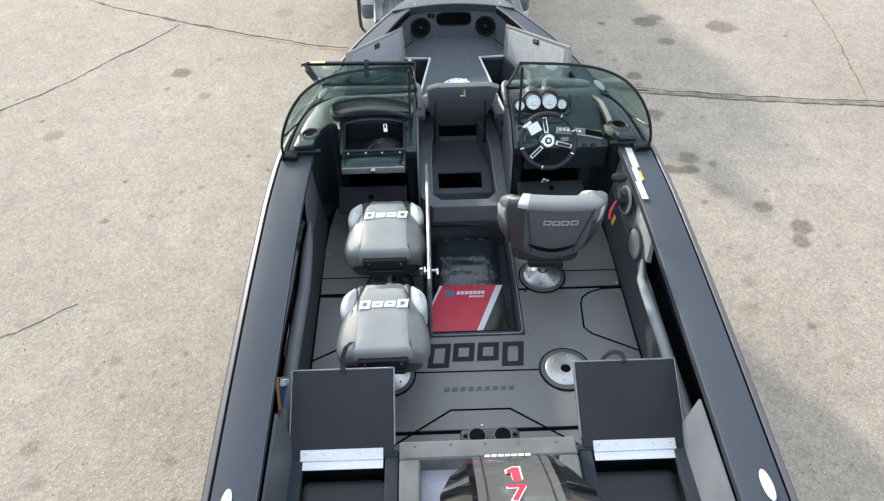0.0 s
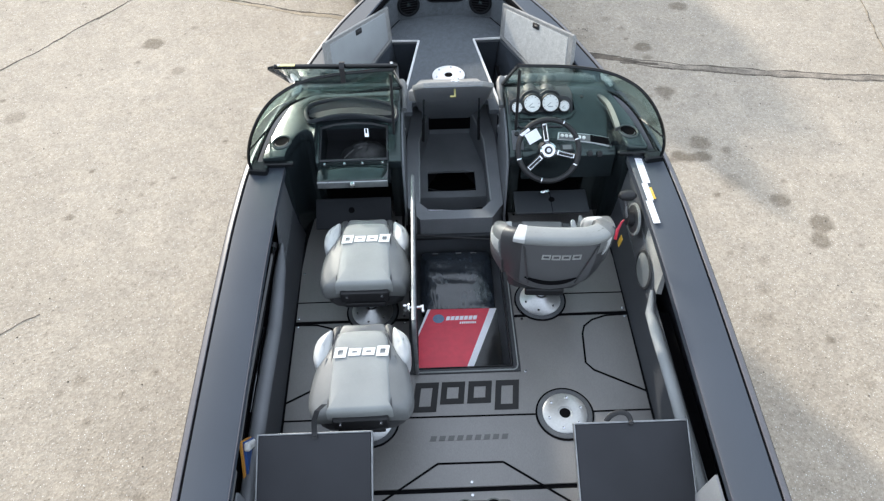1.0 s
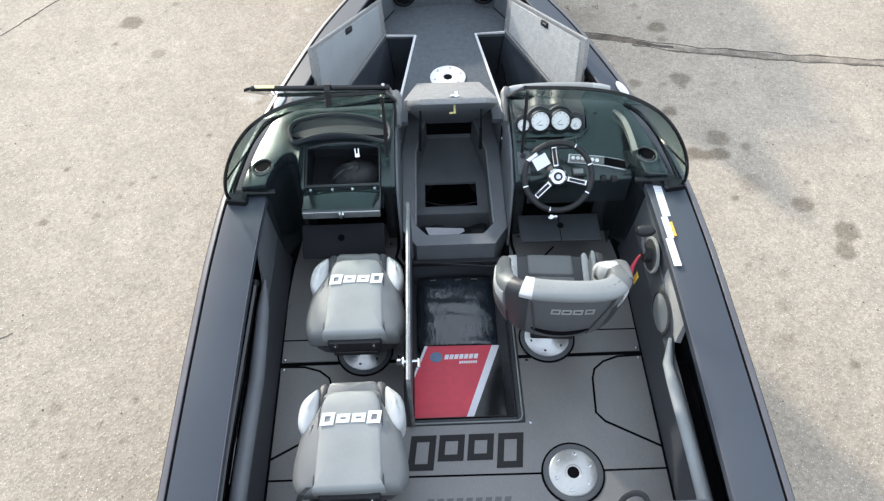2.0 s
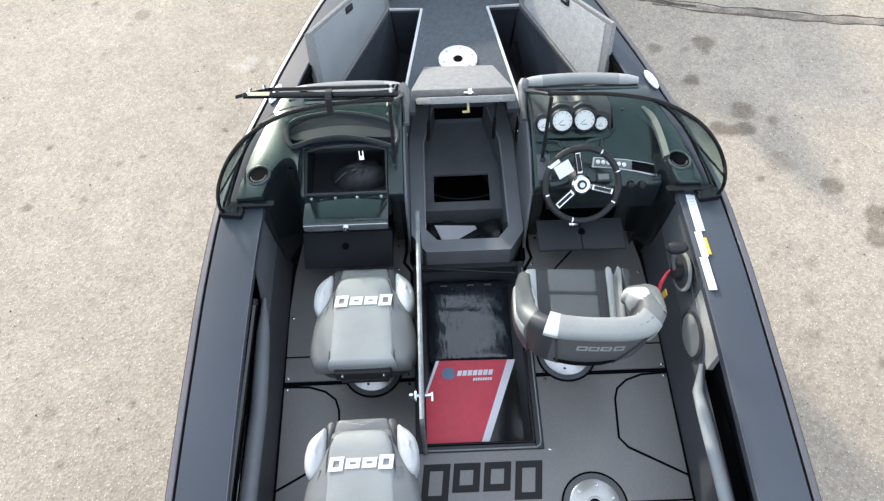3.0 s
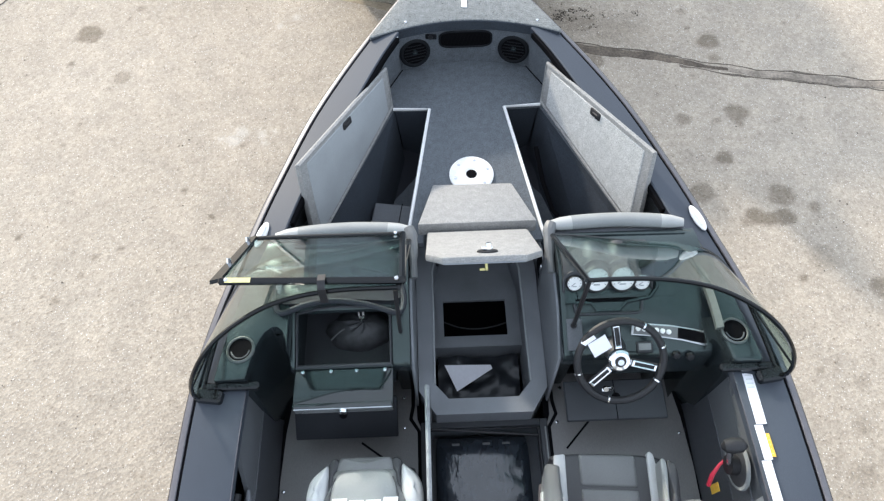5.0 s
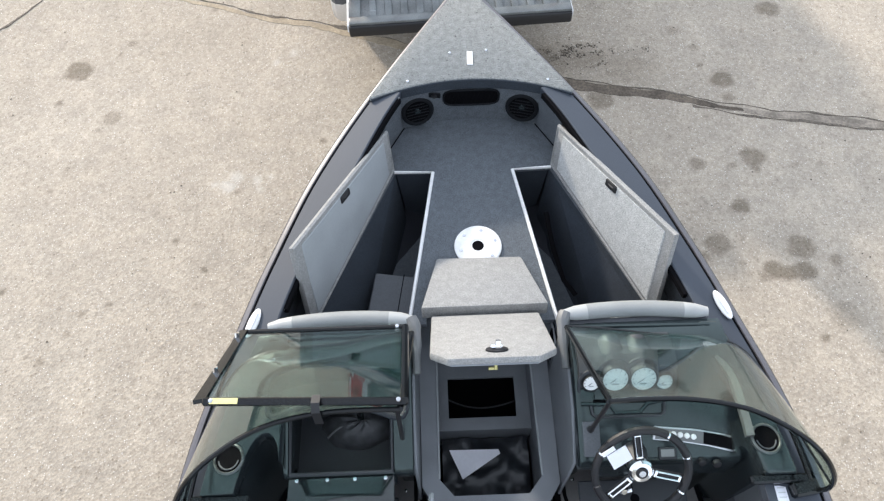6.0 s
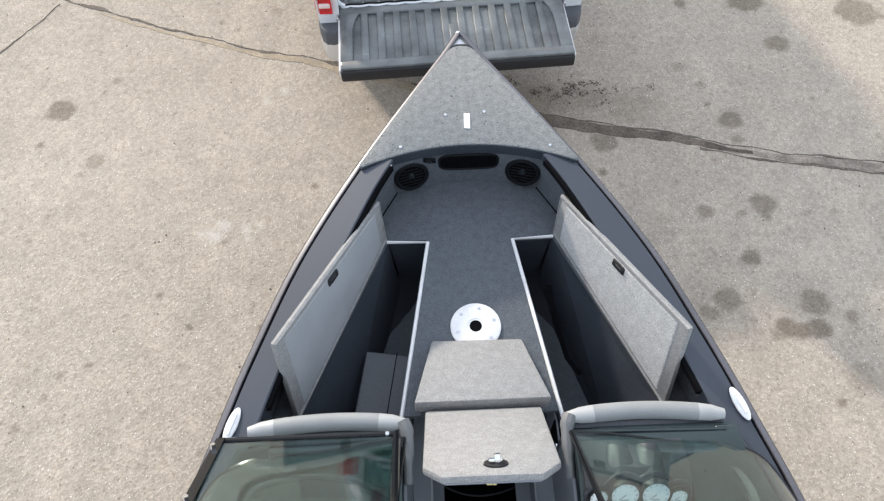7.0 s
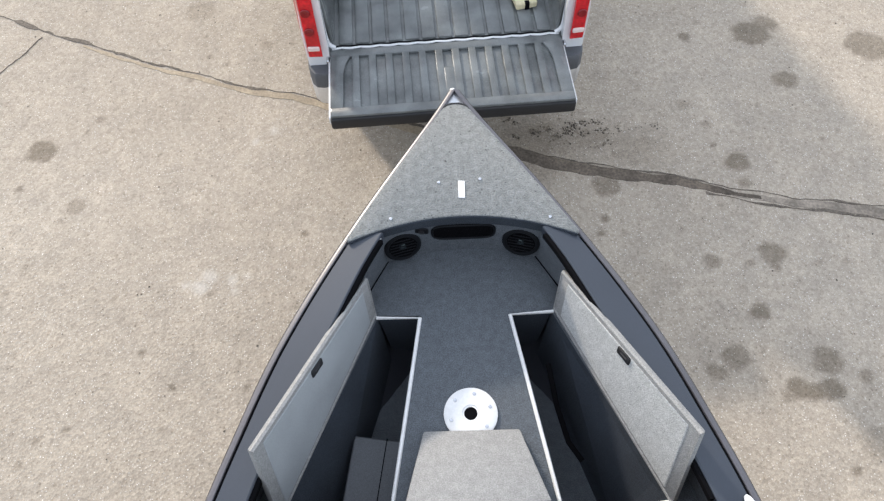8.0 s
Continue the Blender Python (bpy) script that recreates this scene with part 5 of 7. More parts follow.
part("latch", join(lathe([(0.0, 0), (0.026, 0), (0.023, 0.008), (0.0, 0.011)], (-0.263, 2.775, 1.24), (0, -90, 0), 16), sweep([(-0.262, 2.775, 1.24), (-0.200, 2.775, 1.242)], 0.008, 8), rbox((0.016, 0.042, 0.018), (-0.20, 2.77, 1.236), r=0.004), rbox((0.02, 0.012, 0.05), (-0.285, 2.775, 1.238), r=0.004)), CHROME, fl_lid, "chrome twist latch")
part("prop_rod", sweep([(-0.245, 3.60, 0.86), (0.235, 3.56, 0.84)], 0.006, 8), RUBBER, fl_lid)

bag = thing("plastic_wrapped_bag", "black plastic wrapped bag lying in the floor locker", "bag", (-0.01, 3.37, 0.615))
rings = []
for i in range(25):
    v = i / 24
    y = -0.235 + 0.47 * v
    prof = max(0.05, (1 - abs(2 * v - 1) ** 5)) ** 0.5
    ring = []
    for k in range(28):
        a = 2 * math.pi * k / 28
        cx, cz = math.copysign(abs(math.cos(a)) ** 0.45, math.cos(a)), math.copysign(abs(math.sin(a)) ** 0.6, math.sin(a))
        wr = 0.006 * noise.noise((cx * 4, y * 38, cz * 3)) + 0.008 * noise.noise((cx * 9, y * 16, 4.0))
        ring.append((cx * (0.215 * (0.93 + 0.07 * prof)), y, 0.065 + (cz * 0.062 * prof + wr * (1 if cz > 0 else 0))))
    rings.append(ring)
part("wrap", loft(rings), BAG, bag, smooth=60)
for x in (-0.12, 0.02, 0.11):
    part("tape", rbox((0.035, 0.012, 0.003), (x, 0.19, 0.118), (-25, 0, 0), r=0.001), SEATMID, bag)
fly = thing("product_folder", "red, white and black printed folder leaning in the floor locker", "folder")
zf = lambda y: 0.778 - (y - 2.73) * 0.10
C = lambda x, y, e=0.0: (x, y - 0.018, zf(y) + e)
part("cover", extruded([C(-0.238, 2.735), C(0.205, 2.735), C(0.205, 3.15), C(-0.185, 3.158), C(-0.238, 2.98)], (0, 0, -0.006)), mat("black_print", (0.007, 0.008, 0.009), 0.16, grain=30), fly)
part("red_field", extruded([C(-0.237, 2.736, .0005), C(0.012, 2.736, .0005), C(0.165, 3.151, .0005), C(-0.184, 3.157, .0005), C(-0.237, 2.98, .0005)], (0, 0, 0.0012)), RED, fly)
part("white_stripe", extruded([C(0.012, 2.736, .0006), C(0.047, 2.736, .0006), C(0.204, 3.149, .0006), C(0.165, 3.15, .0006)], (0, 0, 0.0014)), PAPER, fly)
part("edge_stripe", extruded([C(-0.2375, 2.965, .0017), C(-0.2375, 2.995, .0017), C(-0.184, 3.157, .0017), C(-0.168, 3.157, .0017)], (0, 0, 0.0006)), PAPER, fly)
part("emblem", moved(lathe([(0.0, 0), (0.032, 0), (0.032, 0.002), (0.0, 0.002)], seg=24), pose(-0.125, 3.067, zf(3.085) + 0.001, -5.7)), mat("emblem_blue_grey", (0.12, 0.2, 0.32), 0.35), fly)
part("mark_line", moved(bars(7, 0.17, 0.028, 0.005, 0.25), pose(0.0, 3.067, zf(3.085) + 0.0015, -5.7)), PAPER, fly)
part("mark_small", moved(bars(8, 0.09, 0.014, 0.003, 0.25), pose(0.035, 3.032, zf(3.05) + 0.0015, -5.7)), PAPER, fly)

# ---- consoles ----
PALEVINYL = mat("pale_bolster_vinyl", (0.38, 0.39, 0.385), 0.45, grain=480, amp=0.08, wear=8, wear_amp=0.12, bump=0.2, depth=0.0012)


def profile_console(s, parent):
    """The solid shapes that both consoles share; s = 1 to starboard."""
    fl = (lambda q: q) if s > 0 else mirror
    prof = [(4.22, F), (4.22, 1.47), (4.17, 1.492), (4.06, 1.498), (3.93, 1.455), (3.72, 1.377), (3.702, 1.352), (3.705, 1.30), (3.76, 1.25), (3.80, F)]
    part("inner_cheek", fl(sidewise(prof, 0.30, 0.372, 0.008, 2)), DASH, parent)
    xe = 0.892 if s > 0 else 0.775
    part("outer_cheek", fl(sidewise(prof, 0.752 if s < 0 else 0.745, xe, 0.010, 2)), DASH, parent)
    part("inner_wall", fl(extruded([(0.29, 3.72, F), (0.29, 4.22, F), (0.29, 4.22, 1.45), (0.29, 3.90, 1.40), (0.29, 3.73, 1.30)], (0.012, 0, 0), 0.003)), WALK, parent)
    up, xo = (0.004, 0.886) if s > 0 else (0.0, 0.76)
    part("dash_top", fl(sidewise([(y, z + up) for y, z in ((4.219, 1.40), (4.219, 1.468), (4.17, 1.490), (4.06, 1.496), (3.93, 1.452), (3.915, 1.444), (3.915, 1.42), (4.06, 1.46), (4.15, 1.44))], 0.371, xo, 0.0)), DASH, parent)
    # wing over the gunwale with the cup holder
    ys = [3.63 + 0.58 * i / 14 for i in range(15)]
    ring = [(OUT(y) - 0.085 - 0.02 * max(0, (y - 3.9) / 0.3), y) for y in ys]
    if s > 0:
        cove = [(0.850, 3.715), (0.862, 3.735), (0.876, 3.742), (0.890, 3.730), (0.902, 3.70), (0.911, 3.665), (0.915, 3.63)]
    else:
        cove = [(0.765, 3.73), (0.772, 3.775), (0.787, 3.812), (0.808, 3.832), (0.832, 3.832), (0.855, 3.815), (0.874, 3.785), (0.889, 3.745), (0.901, 3.70), (0.910, 3.665), (0.915, 3.63)]
    inner_edge = [(0.80, 4.21), (0.80, 4.02), (0.85, 3.96), (0.884, 3.88), (0.893, 3.78), (0.902, 3.70), (0.911, 3.665), (0.915, 3.63)] if s > 0 else [(cove[0][0], 4.21)] + cove
    fall = lambda shape: ([Vector((v[0], v[1], v[2] - 0.12 * (v[0] - 0.944) if v[2] > 1.43 else v[2])) for v in shape[0]], shape[1])
    part("wing", fl(fall(prism(ring + inner_edge, 1.405, 1.474, 0.016, 3))), DASH, parent, "glossy moulded wing with a cup holder")
    part("cove_wall", fl(prism(cove[::-1] + [(cove[0][0], 3.98), (0.955, 3.98), (0.955, 3.632)], F, 1.42, 0.0)), DASH, parent)
    part("cup_ring", fl(fall(lathe([(0.046, -0.004), (0.046, 0.006), (0.049, 0.010), (0.055, 0.005), (0.056, -0.004)], (0.944, 3.748, 1.474)))), CUPRIM, parent, "satin metal cup holder rim")
    part("cup_well", fl(fall(lathe([(0.0, 0.0), (0.048, 0.0), (0.048, 0.0015), (0.0, 0.0015)], (0.944, 3.748, 1.4745)))), GROOVE, parent)
    part("cup_step", fl(fall(sweep([(0.944 + 0.036 * math.cos(a), 3.748 + 0.036 * math.sin(a), 1.4765) for a in [math.pi * (1.05 + 0.9 * k / 10) for k in range(11)]], 0.003, 6))), LINER, parent)
    part("bow_face", fl(sidewise([(4.215, 1.0), (4.215, 1.46), (4.245, 1.46), (4.245, 1.0)], 0.29, 0.86, 0.004)), LINER, parent)
    bow = [(0.29 + 0.56 * i / 12, 4.256 + 0.020 * math.sin(math.pi * i / 12) - 0.01 * (i / 12), 1.478) for i in range(13)]
    for name, a, b, m in (("bolster_end", 0, 2, PALEVINYL), ("bolster", 2, 10, SEATLT), ("bolster_end", 10, 13, PALEVINYL)):
        seg = bow[a:b + 1] if b < 13 else bow[a:]
        rr = [0.033 - 0.014 * (abs(2 * (a + i) / 12 - 1) ** 8) for i in range(len(seg))]
        part(name, fl(sweep(seg, rr, 12, flat=0.8)), m, parent, "pale bolster end" if m is PALEVINYL else "grey padded bolster")
    part("bolster_return", fl(sweep(fine([(0.300, 4.262, 1.480), (0.286, 4.225, 1.476), (0.282, 4.15, 1.462), (0.281, 4.05, 1.440)], 4), [0.026] * 5 + [0.022] * 4 + [0.016] * 4, 10)), SEATMID, parent, "grey padded corner of the bolster")
    part("top_edge_bead", fl(sweep([(0.295, 4.20, 1.485), (0.84, 4.19, 1.485)], 0.008, 6)), DASH, parent)


port = thing("port_console", "glossy dark passenger console with open glove box", "console")
profile_console(-1, port)
part("glove_back", join(span((-0.755, 4.08, 1.12), (-0.37, 4.10, 1.46), 0), span((-0.755, 3.72, 1.19), (-0.37, 4.09, 1.205), 0)), DASHTEX, port)
part("front_face", sidewise([(3.703, 1.19), (3.703, 1.354), (3.72, 1.36), (3.73, 1.19)], -0.756, -0.370, 0.003), DASH, port)
part("glove_frame", sweep([(-0.748, 3.712, 1.366), (-0.378, 3.712, 1.366), (-0.378, 3.908, 1.436), (-0.47, 3.925, 1.447), (-0.563, 3.93, 1.45), (-0.66, 3.925, 1.447), (-0.748, 3.908, 1.436)], 0.008, 6, closed=True), DASHTEX, port)
# knee recess coloured black for the shade under the dash
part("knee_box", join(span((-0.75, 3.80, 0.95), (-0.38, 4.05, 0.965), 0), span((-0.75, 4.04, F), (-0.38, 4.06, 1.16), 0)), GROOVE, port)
door = part("glove_door", moved(join(span((-0.192, -0.152, -0.016), (0.192, 0.0, 0.0), 0.006, 2), rbox((0.384, 0.02, 0.045), (0, -0.145, -0.018), r=0.006)), pose(-0.563, 3.70, 1.362, 0)), mat("green_black_gloss", (0.012, 0.017, 0.018), 0.07, grain=60, amp=0.1, bump=0.0, coat=0.5), port, "glossy open glove box door")
part("door_edge", moved(rbox((0.38, 0.006, 0.046), (0, -0.157, -0.024), r=0.003), pose(-0.563, 3.70, 1.362, 0)), mat("dull_silver", (0.34, 0.36, 0.37), 0.28, 0.8, grain=8, amp=0.3), door, "bright door edge")
part("door_lock", moved(lathe([(0.0, 0), (0.018, 0), (0.016, 0.014), (0.0, 0.017)], (0, -0.158, -0.020), (90, 0, 0), 16), pose(-0.563, 3.70, 1.362, 0)), CHROME, door, "chrome lock")
for x in (-0.16, -0.05, 0.05, 0.16):
    part("hinge_screw", moved(SNAP, pose(-0.563 + x, 3.69, 1.3625)), STEEL, door)
part("knee_flap", rbox((0.43, 0.175, 0.02), (-0.588, 3.600, 1.062), (36, 0, 0), r=0.006, seg=2), mat("dull_black_plastic", (0.020, 0.022, 0.026), 0.6, grain=500, amp=0.2, bump=0.1), port, "dark flap hanging open below the glove box")
bpy.data.materials["dull_black_plastic"].node_tree.nodes["Principled BSDF"].inputs["Specular IOR Level"].default_value = 0.15
part("flap_pull", lathe([(0.0, 0.0), (0.018, 0.0), (0.017, 0.004), (0.0, 0.004)], (-0.60, 3.608, 1.080), (36, 0, 0), 16), GROOVE, port)
TRAY = mat("tray_plastic", (0.030, 0.034, 0.041), 0.6, grain=700, amp=0.2, wear=3, bump=0.05)
TRAY.node_tree.nodes["Principled BSDF"].inputs["Specular IOR Level"].default_value = 0.12
# tray on the passenger dash: a rounded curved band with a raised rim and a sloping floor
tray = smooth_outline([(-.826, 3.955), (-.822, 4.005), (-.795, 4.036), (-.746, 4.053), (-.672, 4.065), (-.596, 4.068), (-.495, 4.054), (-.419, 4.034), (-.350, 4.002), (-.324, 3.97), (-.318, 3.905), (-.332, 3.868),
                       (-.36, 3.866), (-.394, 3.879), (-.468, 3.903), (-.567, 3.921), (-.641, 3.920), (-.714, 3.906), (-.775, 3.882), (-.808, 3.888)], 2)
arch = lambda x: 1 - ((x + 0.572) / 0.25) ** 2
part("tray_rim", sweep([(x, y, 1.506 + 0.010 * arch(x)) for x, y in tray], 0.012, 8, closed=True), TRAY, port, "rounded tray rim")
rows_ = []
for k in range(21):
    x = -0.812 + 0.482 * k / 20
    end = max(0.0, 1 - abs((x + 0.571) / 0.247) ** 6) ** 0.4
    mid = 3.955 + 0.04 * arch(x)
    lo_, hi_ = mid - (0.052 + 0.015 * arch(x)) * end, mid + (0.046 + 0.018 * arch(x)) * end
    z = 1.500 + 0.010 * arch(x)
    rows_.append([(x, lo_, z - 0.03), (x, lo_, z + 0.001), (x, lo_ + 0.55 * (hi_ - lo_), z - 0.006), (x, hi_, z + 0.008), (x, hi_, z - 0.03)])
part("tray_floor", loft(rows_), TRAY, port, "dull dark tray floor", smooth=12)
bundle = thing("glove_box_bundle", "black folded bag with a pale tag lying in the glove box", "bag", (-0.53, 3.93, 1.19))
part("cloth", loft([[((0.14 + 0.012 * math.sin(2.1 * k + 9 * z)) * r_ * math.cos(2 * math.pi * k / 20) + 0.35 * z, 0.095 * r_ * math.sin(2 * math.pi * k / 20), z + 0.006 * math.sin(3 * k)) for k in range(20)] for r_, z in ((1.0, 0.0), (1.0, 0.025), (0.86, 0.055), (0.55, 0.085), (0.28, 0.10), (0.05, 0.104))]), mat("bundle_cloth", (0.050, 0.052, 0.056), 0.5, grain=40, amp=0.25, bump=0.2, depth=0.004), bundle, "dark folded cloth", smooth=60)
part("fold", sweep(fine([(-0.11, -0.05, 0.045), (-0.06, -0.02, 0.075), (0.0, -0.015, 0.095), (0.06, -0.03, 0.085)], 3), 0.004, 6), SEATMID, bundle)
part("tag", rbox((0.026, 0.075, 0.004), (0.032, -0.008, 0.21), (60, 0, 5), r=0.002), CHROME, bundle)
part("tag_hole", rbox((0.011, 0.026, 0.0045), (0.032, -0.011, 0.2085), (60, 0, 5), r=0.001), GROOVE, bundle)

helm = thing("helm_console", "glossy dark helm console with gauges, switches and stereo", "console")
profile_console(1, helm)
part("slope_panel", sidewise([(3.922, 1.4535), (3.72, 1.3785), (3.701, 1.35), (3.701, 1.19), (3.73, 1.19), (3.735, 1.34), (3.93, 1.42)], 0.371, 0.884, 0.003), DASH, helm)
# black knee recess again: its shade is in the colour
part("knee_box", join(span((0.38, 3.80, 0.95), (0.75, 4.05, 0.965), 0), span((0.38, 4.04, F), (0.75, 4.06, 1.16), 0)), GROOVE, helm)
SL = math.degrees(math.atan2(1.450 - 1.375, 3.92 - 3.72))


def on_slope(x, v):
    """A pose on the sloping dash, v metres up from its lower edge."""
    return pose(x, 3.72 + v * math.cos(radians(SL)), 1.3765 + v * math.sin(radians(SL)), SL)


GN = 50.0
part("gauge_hood", loft([[(x, 3.935 - 0.0, 1.452), (x, 3.955, 1.462), (x, 4.00 + bulge * 0.3, 1.52 + bulge), (x, 4.045 + bulge * 0.3, 1.53 + bulge), (x, 4.16, 1.495), (x, 4.16, 1.45)]
                               for x, bulge in ((0.315, 0.0), (0.335, 0.004), (0.358, 0.006), (0.385, 0.008), (0.442, 0.03), (0.492, 0.018), (0.544, 0.03), (0.60, 0.010), (0.622, 0.006), (0.655, 0.002), (0.672, 0.0))]), DASHTEX, helm, "dark instrument hood")
for x, y, z, r in ((0.358, 3.972, 1.490, 0.032), (0.442, 3.972, 1.513, 0.050), (0.544, 3.970, 1.515, 0.050), (0.622, 3.962, 1.498, 0.032)):
    g = part("gauge", moved(lathe([(0.0, 0.002), (r * 0.93, 0.002), (r * 0.93, 0.004), (0.0, 0.004)], seg=32), pose(x, y, z, GN)), GAUGE, helm, "round white gauge face")
    part("bezel", moved(lathe([(r * 0.92, -0.02), (r * 0.92, 0.008), (r * 1.0, 0.012), (r * 1.12, 0.002), (r * 1.12, -0.02)], seg=32), pose(x, y, z, GN)), RUBBER, g)
    part("gauge_tube", moved(lathe([(0.0, -0.10), (r * 0.9, -0.10), (r * 1.13, -0.03), (r * 1.13, -0.004), (0.0, -0.004)], seg=28), pose(x, y, z, GN)), DASHTEX, g)
    part("gauge_cowl", sweep([(x, y + 0.055, z - 0.008), (x, y + 0.10, z - 0.006), (x, y + 0.16, z - 0.02)], [r * 1.0, r * 1.02, r * 0.8], 18), DASHTEX, g)
    for k in range(9):
        a = radians(-30 + 30 * k)
        part("tick", moved(rbox((r * 0.13, 0.0022, 0.001), (r * 0.76, 0, 0.0046), r=0.0), pose(x, y, z, GN) @ pose(0, 0, 0, 0, 0, math.degrees(a))), SEATMID, g)
    part("needle", moved(rbox((r * 0.62, 0.003, 0.001), (-r * 0.22, 0, 0.0056), r=0.0), pose(x, y, z, GN) @ pose(0, 0, 0, 0, 0, 40)), mat("needle_grey", (0.30, 0.30, 0.31), 0.4) if x < 0.4 else bpy.data.materials["needle_grey"], g)
    part("dial_marks", moved(join(rbox((r * 0.5, r * 0.12, 0.0008), (0, -r * 0.4, 0.0045), r=0.0)), pose(x, y, z, GN)), LIDBACK, g)
circles = ((-0.134, -0.012, 0.046), (-0.050, 0.010, 0.066), (0.052, 0.010, 0.066), (0.130, -0.006, 0.046))
up_edge = []
for i in range(41):
    x = -0.178 + 0.352 * i / 40
    up_edge.append((x, max([cy + math.sqrt(r * r - (x - cx) ** 2) for cx, cy, r in circles if abs(x - cx) < r] + [-0.02])))
plate = up_edge + [(0.174, -0.05), (0.160, -0.068), (-0.164, -0.068), (-0.178, -0.05)]
GP = pose(0.4925, 3.972, 1.508, GN)
part("gauge_plate", moved(prism(plate, -0.034, -0.016), GP), DASH, helm, "glossy black instrument plate")
part("plate_rim", moved(sweep([(x, y, -0.015) for x, y in plate], 0.006, 6, closed=True), GP), DASHTEX, helm)
part("pocket_slot", moved(rbox((0.25, 0.014, 0.005), (0, 0, 0.002), r=0.002), on_slope(0.488, 0.206)), GROOVE, helm)
part("pocket_floor", moved(rbox((0.25, 0.042, 0.006), (0, 0, 0.0), r=0.002), on_slope(0.488, 0.178)), DASH, helm, "shallow pocket below the gauges")
part("pocket_lip", moved(sweep([(-0.135, 0.02, 0.004), (-0.13, -0.016, 0.006), (-0.115, -0.026, 0.006), (0.115, -0.026, 0.006), (0.13, -0.016, 0.006), (0.135, 0.02, 0.004)], 0.006, 8), on_slope(0.488, 0.178)), DASHTEX, helm)
part("hood_outline", sweep([(0.318, 3.905, 1.452), (0.42, 3.90, 1.45), (0.44, 3.872, 1.438), (0.53, 3.872, 1.438), (0.56, 3.90, 1.45), (0.655, 3.915, 1.458), (0.685, 3.95, 1.476), (0.685, 4.06, 1.505)], 0.008, 6), DASH, helm)
part("side_switch_plate", moved(rbox((0.062, 0.125, 0.008), (0, -0.015, 0.002), r=0.006, seg=2), on_slope(0.348, 0.09)), LINER, helm, "grey switch plate")
part("side_switch", moved(lathe([(0.0, 0), (0.013, 0), (0.012, 0.01), (0.0, 0.011)], (0.0, 0.02, 0.005), seg=16), on_slope(0.345, 0.09)), RUBBER, helm)
BZ = on_slope(0.722, 0.066) @ pose(0, 0, 0.003) @ pose(0, 0, 0, 0, 0, -7)
outline = [(-0.155, -0.020), (-0.05, -0.019), (0.05, -0.026), (0.145, -0.040), (0.152, 0.014), (0.10, 0.024), (0.0, 0.032), (-0.15, 0.030)]
sw = part("switch_panel", moved(prism(outline, -0.004, 0.008, 0.004, 2), BZ), BRUSHED, helm, "silver bezel with switches and stereo")
part("panel_field", moved(prism([(x * 0.945, y * 0.80) for x, y in outline], 0.006, 0.0095), BZ), SEATMID, sw)
for k in range(6):
    part("rocker", moved(lathe([(0.0, 0.0), (0.0105, 0.0), (0.009, 0.006), (0.0, 0.007)], (-0.128 + 0.024 * k, 0.006 + 0.001 * k * (3 - k) * 0.3, 0.0095), seg=14), BZ), WHITE, sw, "pale rocker switch")
part("stereo_display", moved(prism([(0.028, -0.017), (0.135, -0.030), (0.140, 0.008), (0.09, 0.018), (0.028, 0.024)], 0.0095, 0.012), BZ), GROOVE, sw)
for x, y in ((0.742, 3.708), (0.795, 3.700)):
    part("knob", moved(lathe([(0.0, 0), (0.017, 0), (0.014, 0.014), (0.0, 0.016)], seg=16), pose(x, y, 1.362, 60)), RUBBER, helm)
part("small_radio", moved(rbox((0.065, 0.045, 0.012), r=0.003), pose(0.617, 3.733, 1.384, SL)), DASHTEX, helm)
part("radio_screen", moved(rbox((0.048, 0.026, 0.002), (0, 0.002, 0.0065), r=0.0), pose(0.617, 3.733, 1.384, SL)), SEATLT, helm)
part("screw_cap", moved(lathe([(0, 0), (0.008, 0), (0.007, 0.004), (0, 0.005)], seg=12), pose(0.735, 4.045, 1.496)), RUBBER, helm)
# windshield rail's reflection on the dash, built as a pale raised band
glint_path = fine([(0.822, 4.050, 0.010), (0.840, 4.020, 0.018), (0.858, 3.97, 0.021), (0.868, 3.89, 0.022), (0.872, 3.81, 0.023), (0.872, 3.755, 0.024)], 4)
part("dash_reflection", loft([[(x, y, 1.475), (x, y, 1.499 - 0.02 * max(0.0, 3.9 - y)), (x + w, y, 1.510 - 0.02 * max(0.0, 3.9 - y)), (x + w + 0.008, y, 1.475)] for x, y, w in glint_path]), CUPRIM, helm, "pale raised band for the reflection beside the cup holder")
part("knee_flap", rbox((0.42, 0.17, 0.02), (0.545, 3.63, 1.07), (4, 0, 0), r=0.004), mat("knee_flap_plastic", (0.034, 0.038, 0.044), 0.42, grain=500, amp=0.2, bump=0.1), helm, "dark flap hanging open under the helm")
part("flap_seam", rbox((0.004, 0.168, 0.021), (0.545, 3.63, 1.0705), (4, 0, 0), r=0.0), GROOVE, helm)
part("flap_pull", lathe([(0.0, 0.0), (0.018, 0.0), (0.017, 0.004), (0.0, 0.004)], (0.55, 3.64, 1.081), (4, 0, 0), 16), GROOVE, helm)
part("key_cluster", join(rbox((0.05, 0.02, 0.012), (0.51, 3.66, 1.125), (20, 0, 10), r=0.004), lathe([(0, 0), (0.012, 0), (0.011, 0.01), (0, 0.01)], (0.50, 3.66, 1.13), (40, 0, 0), 12)), CHROME, helm)

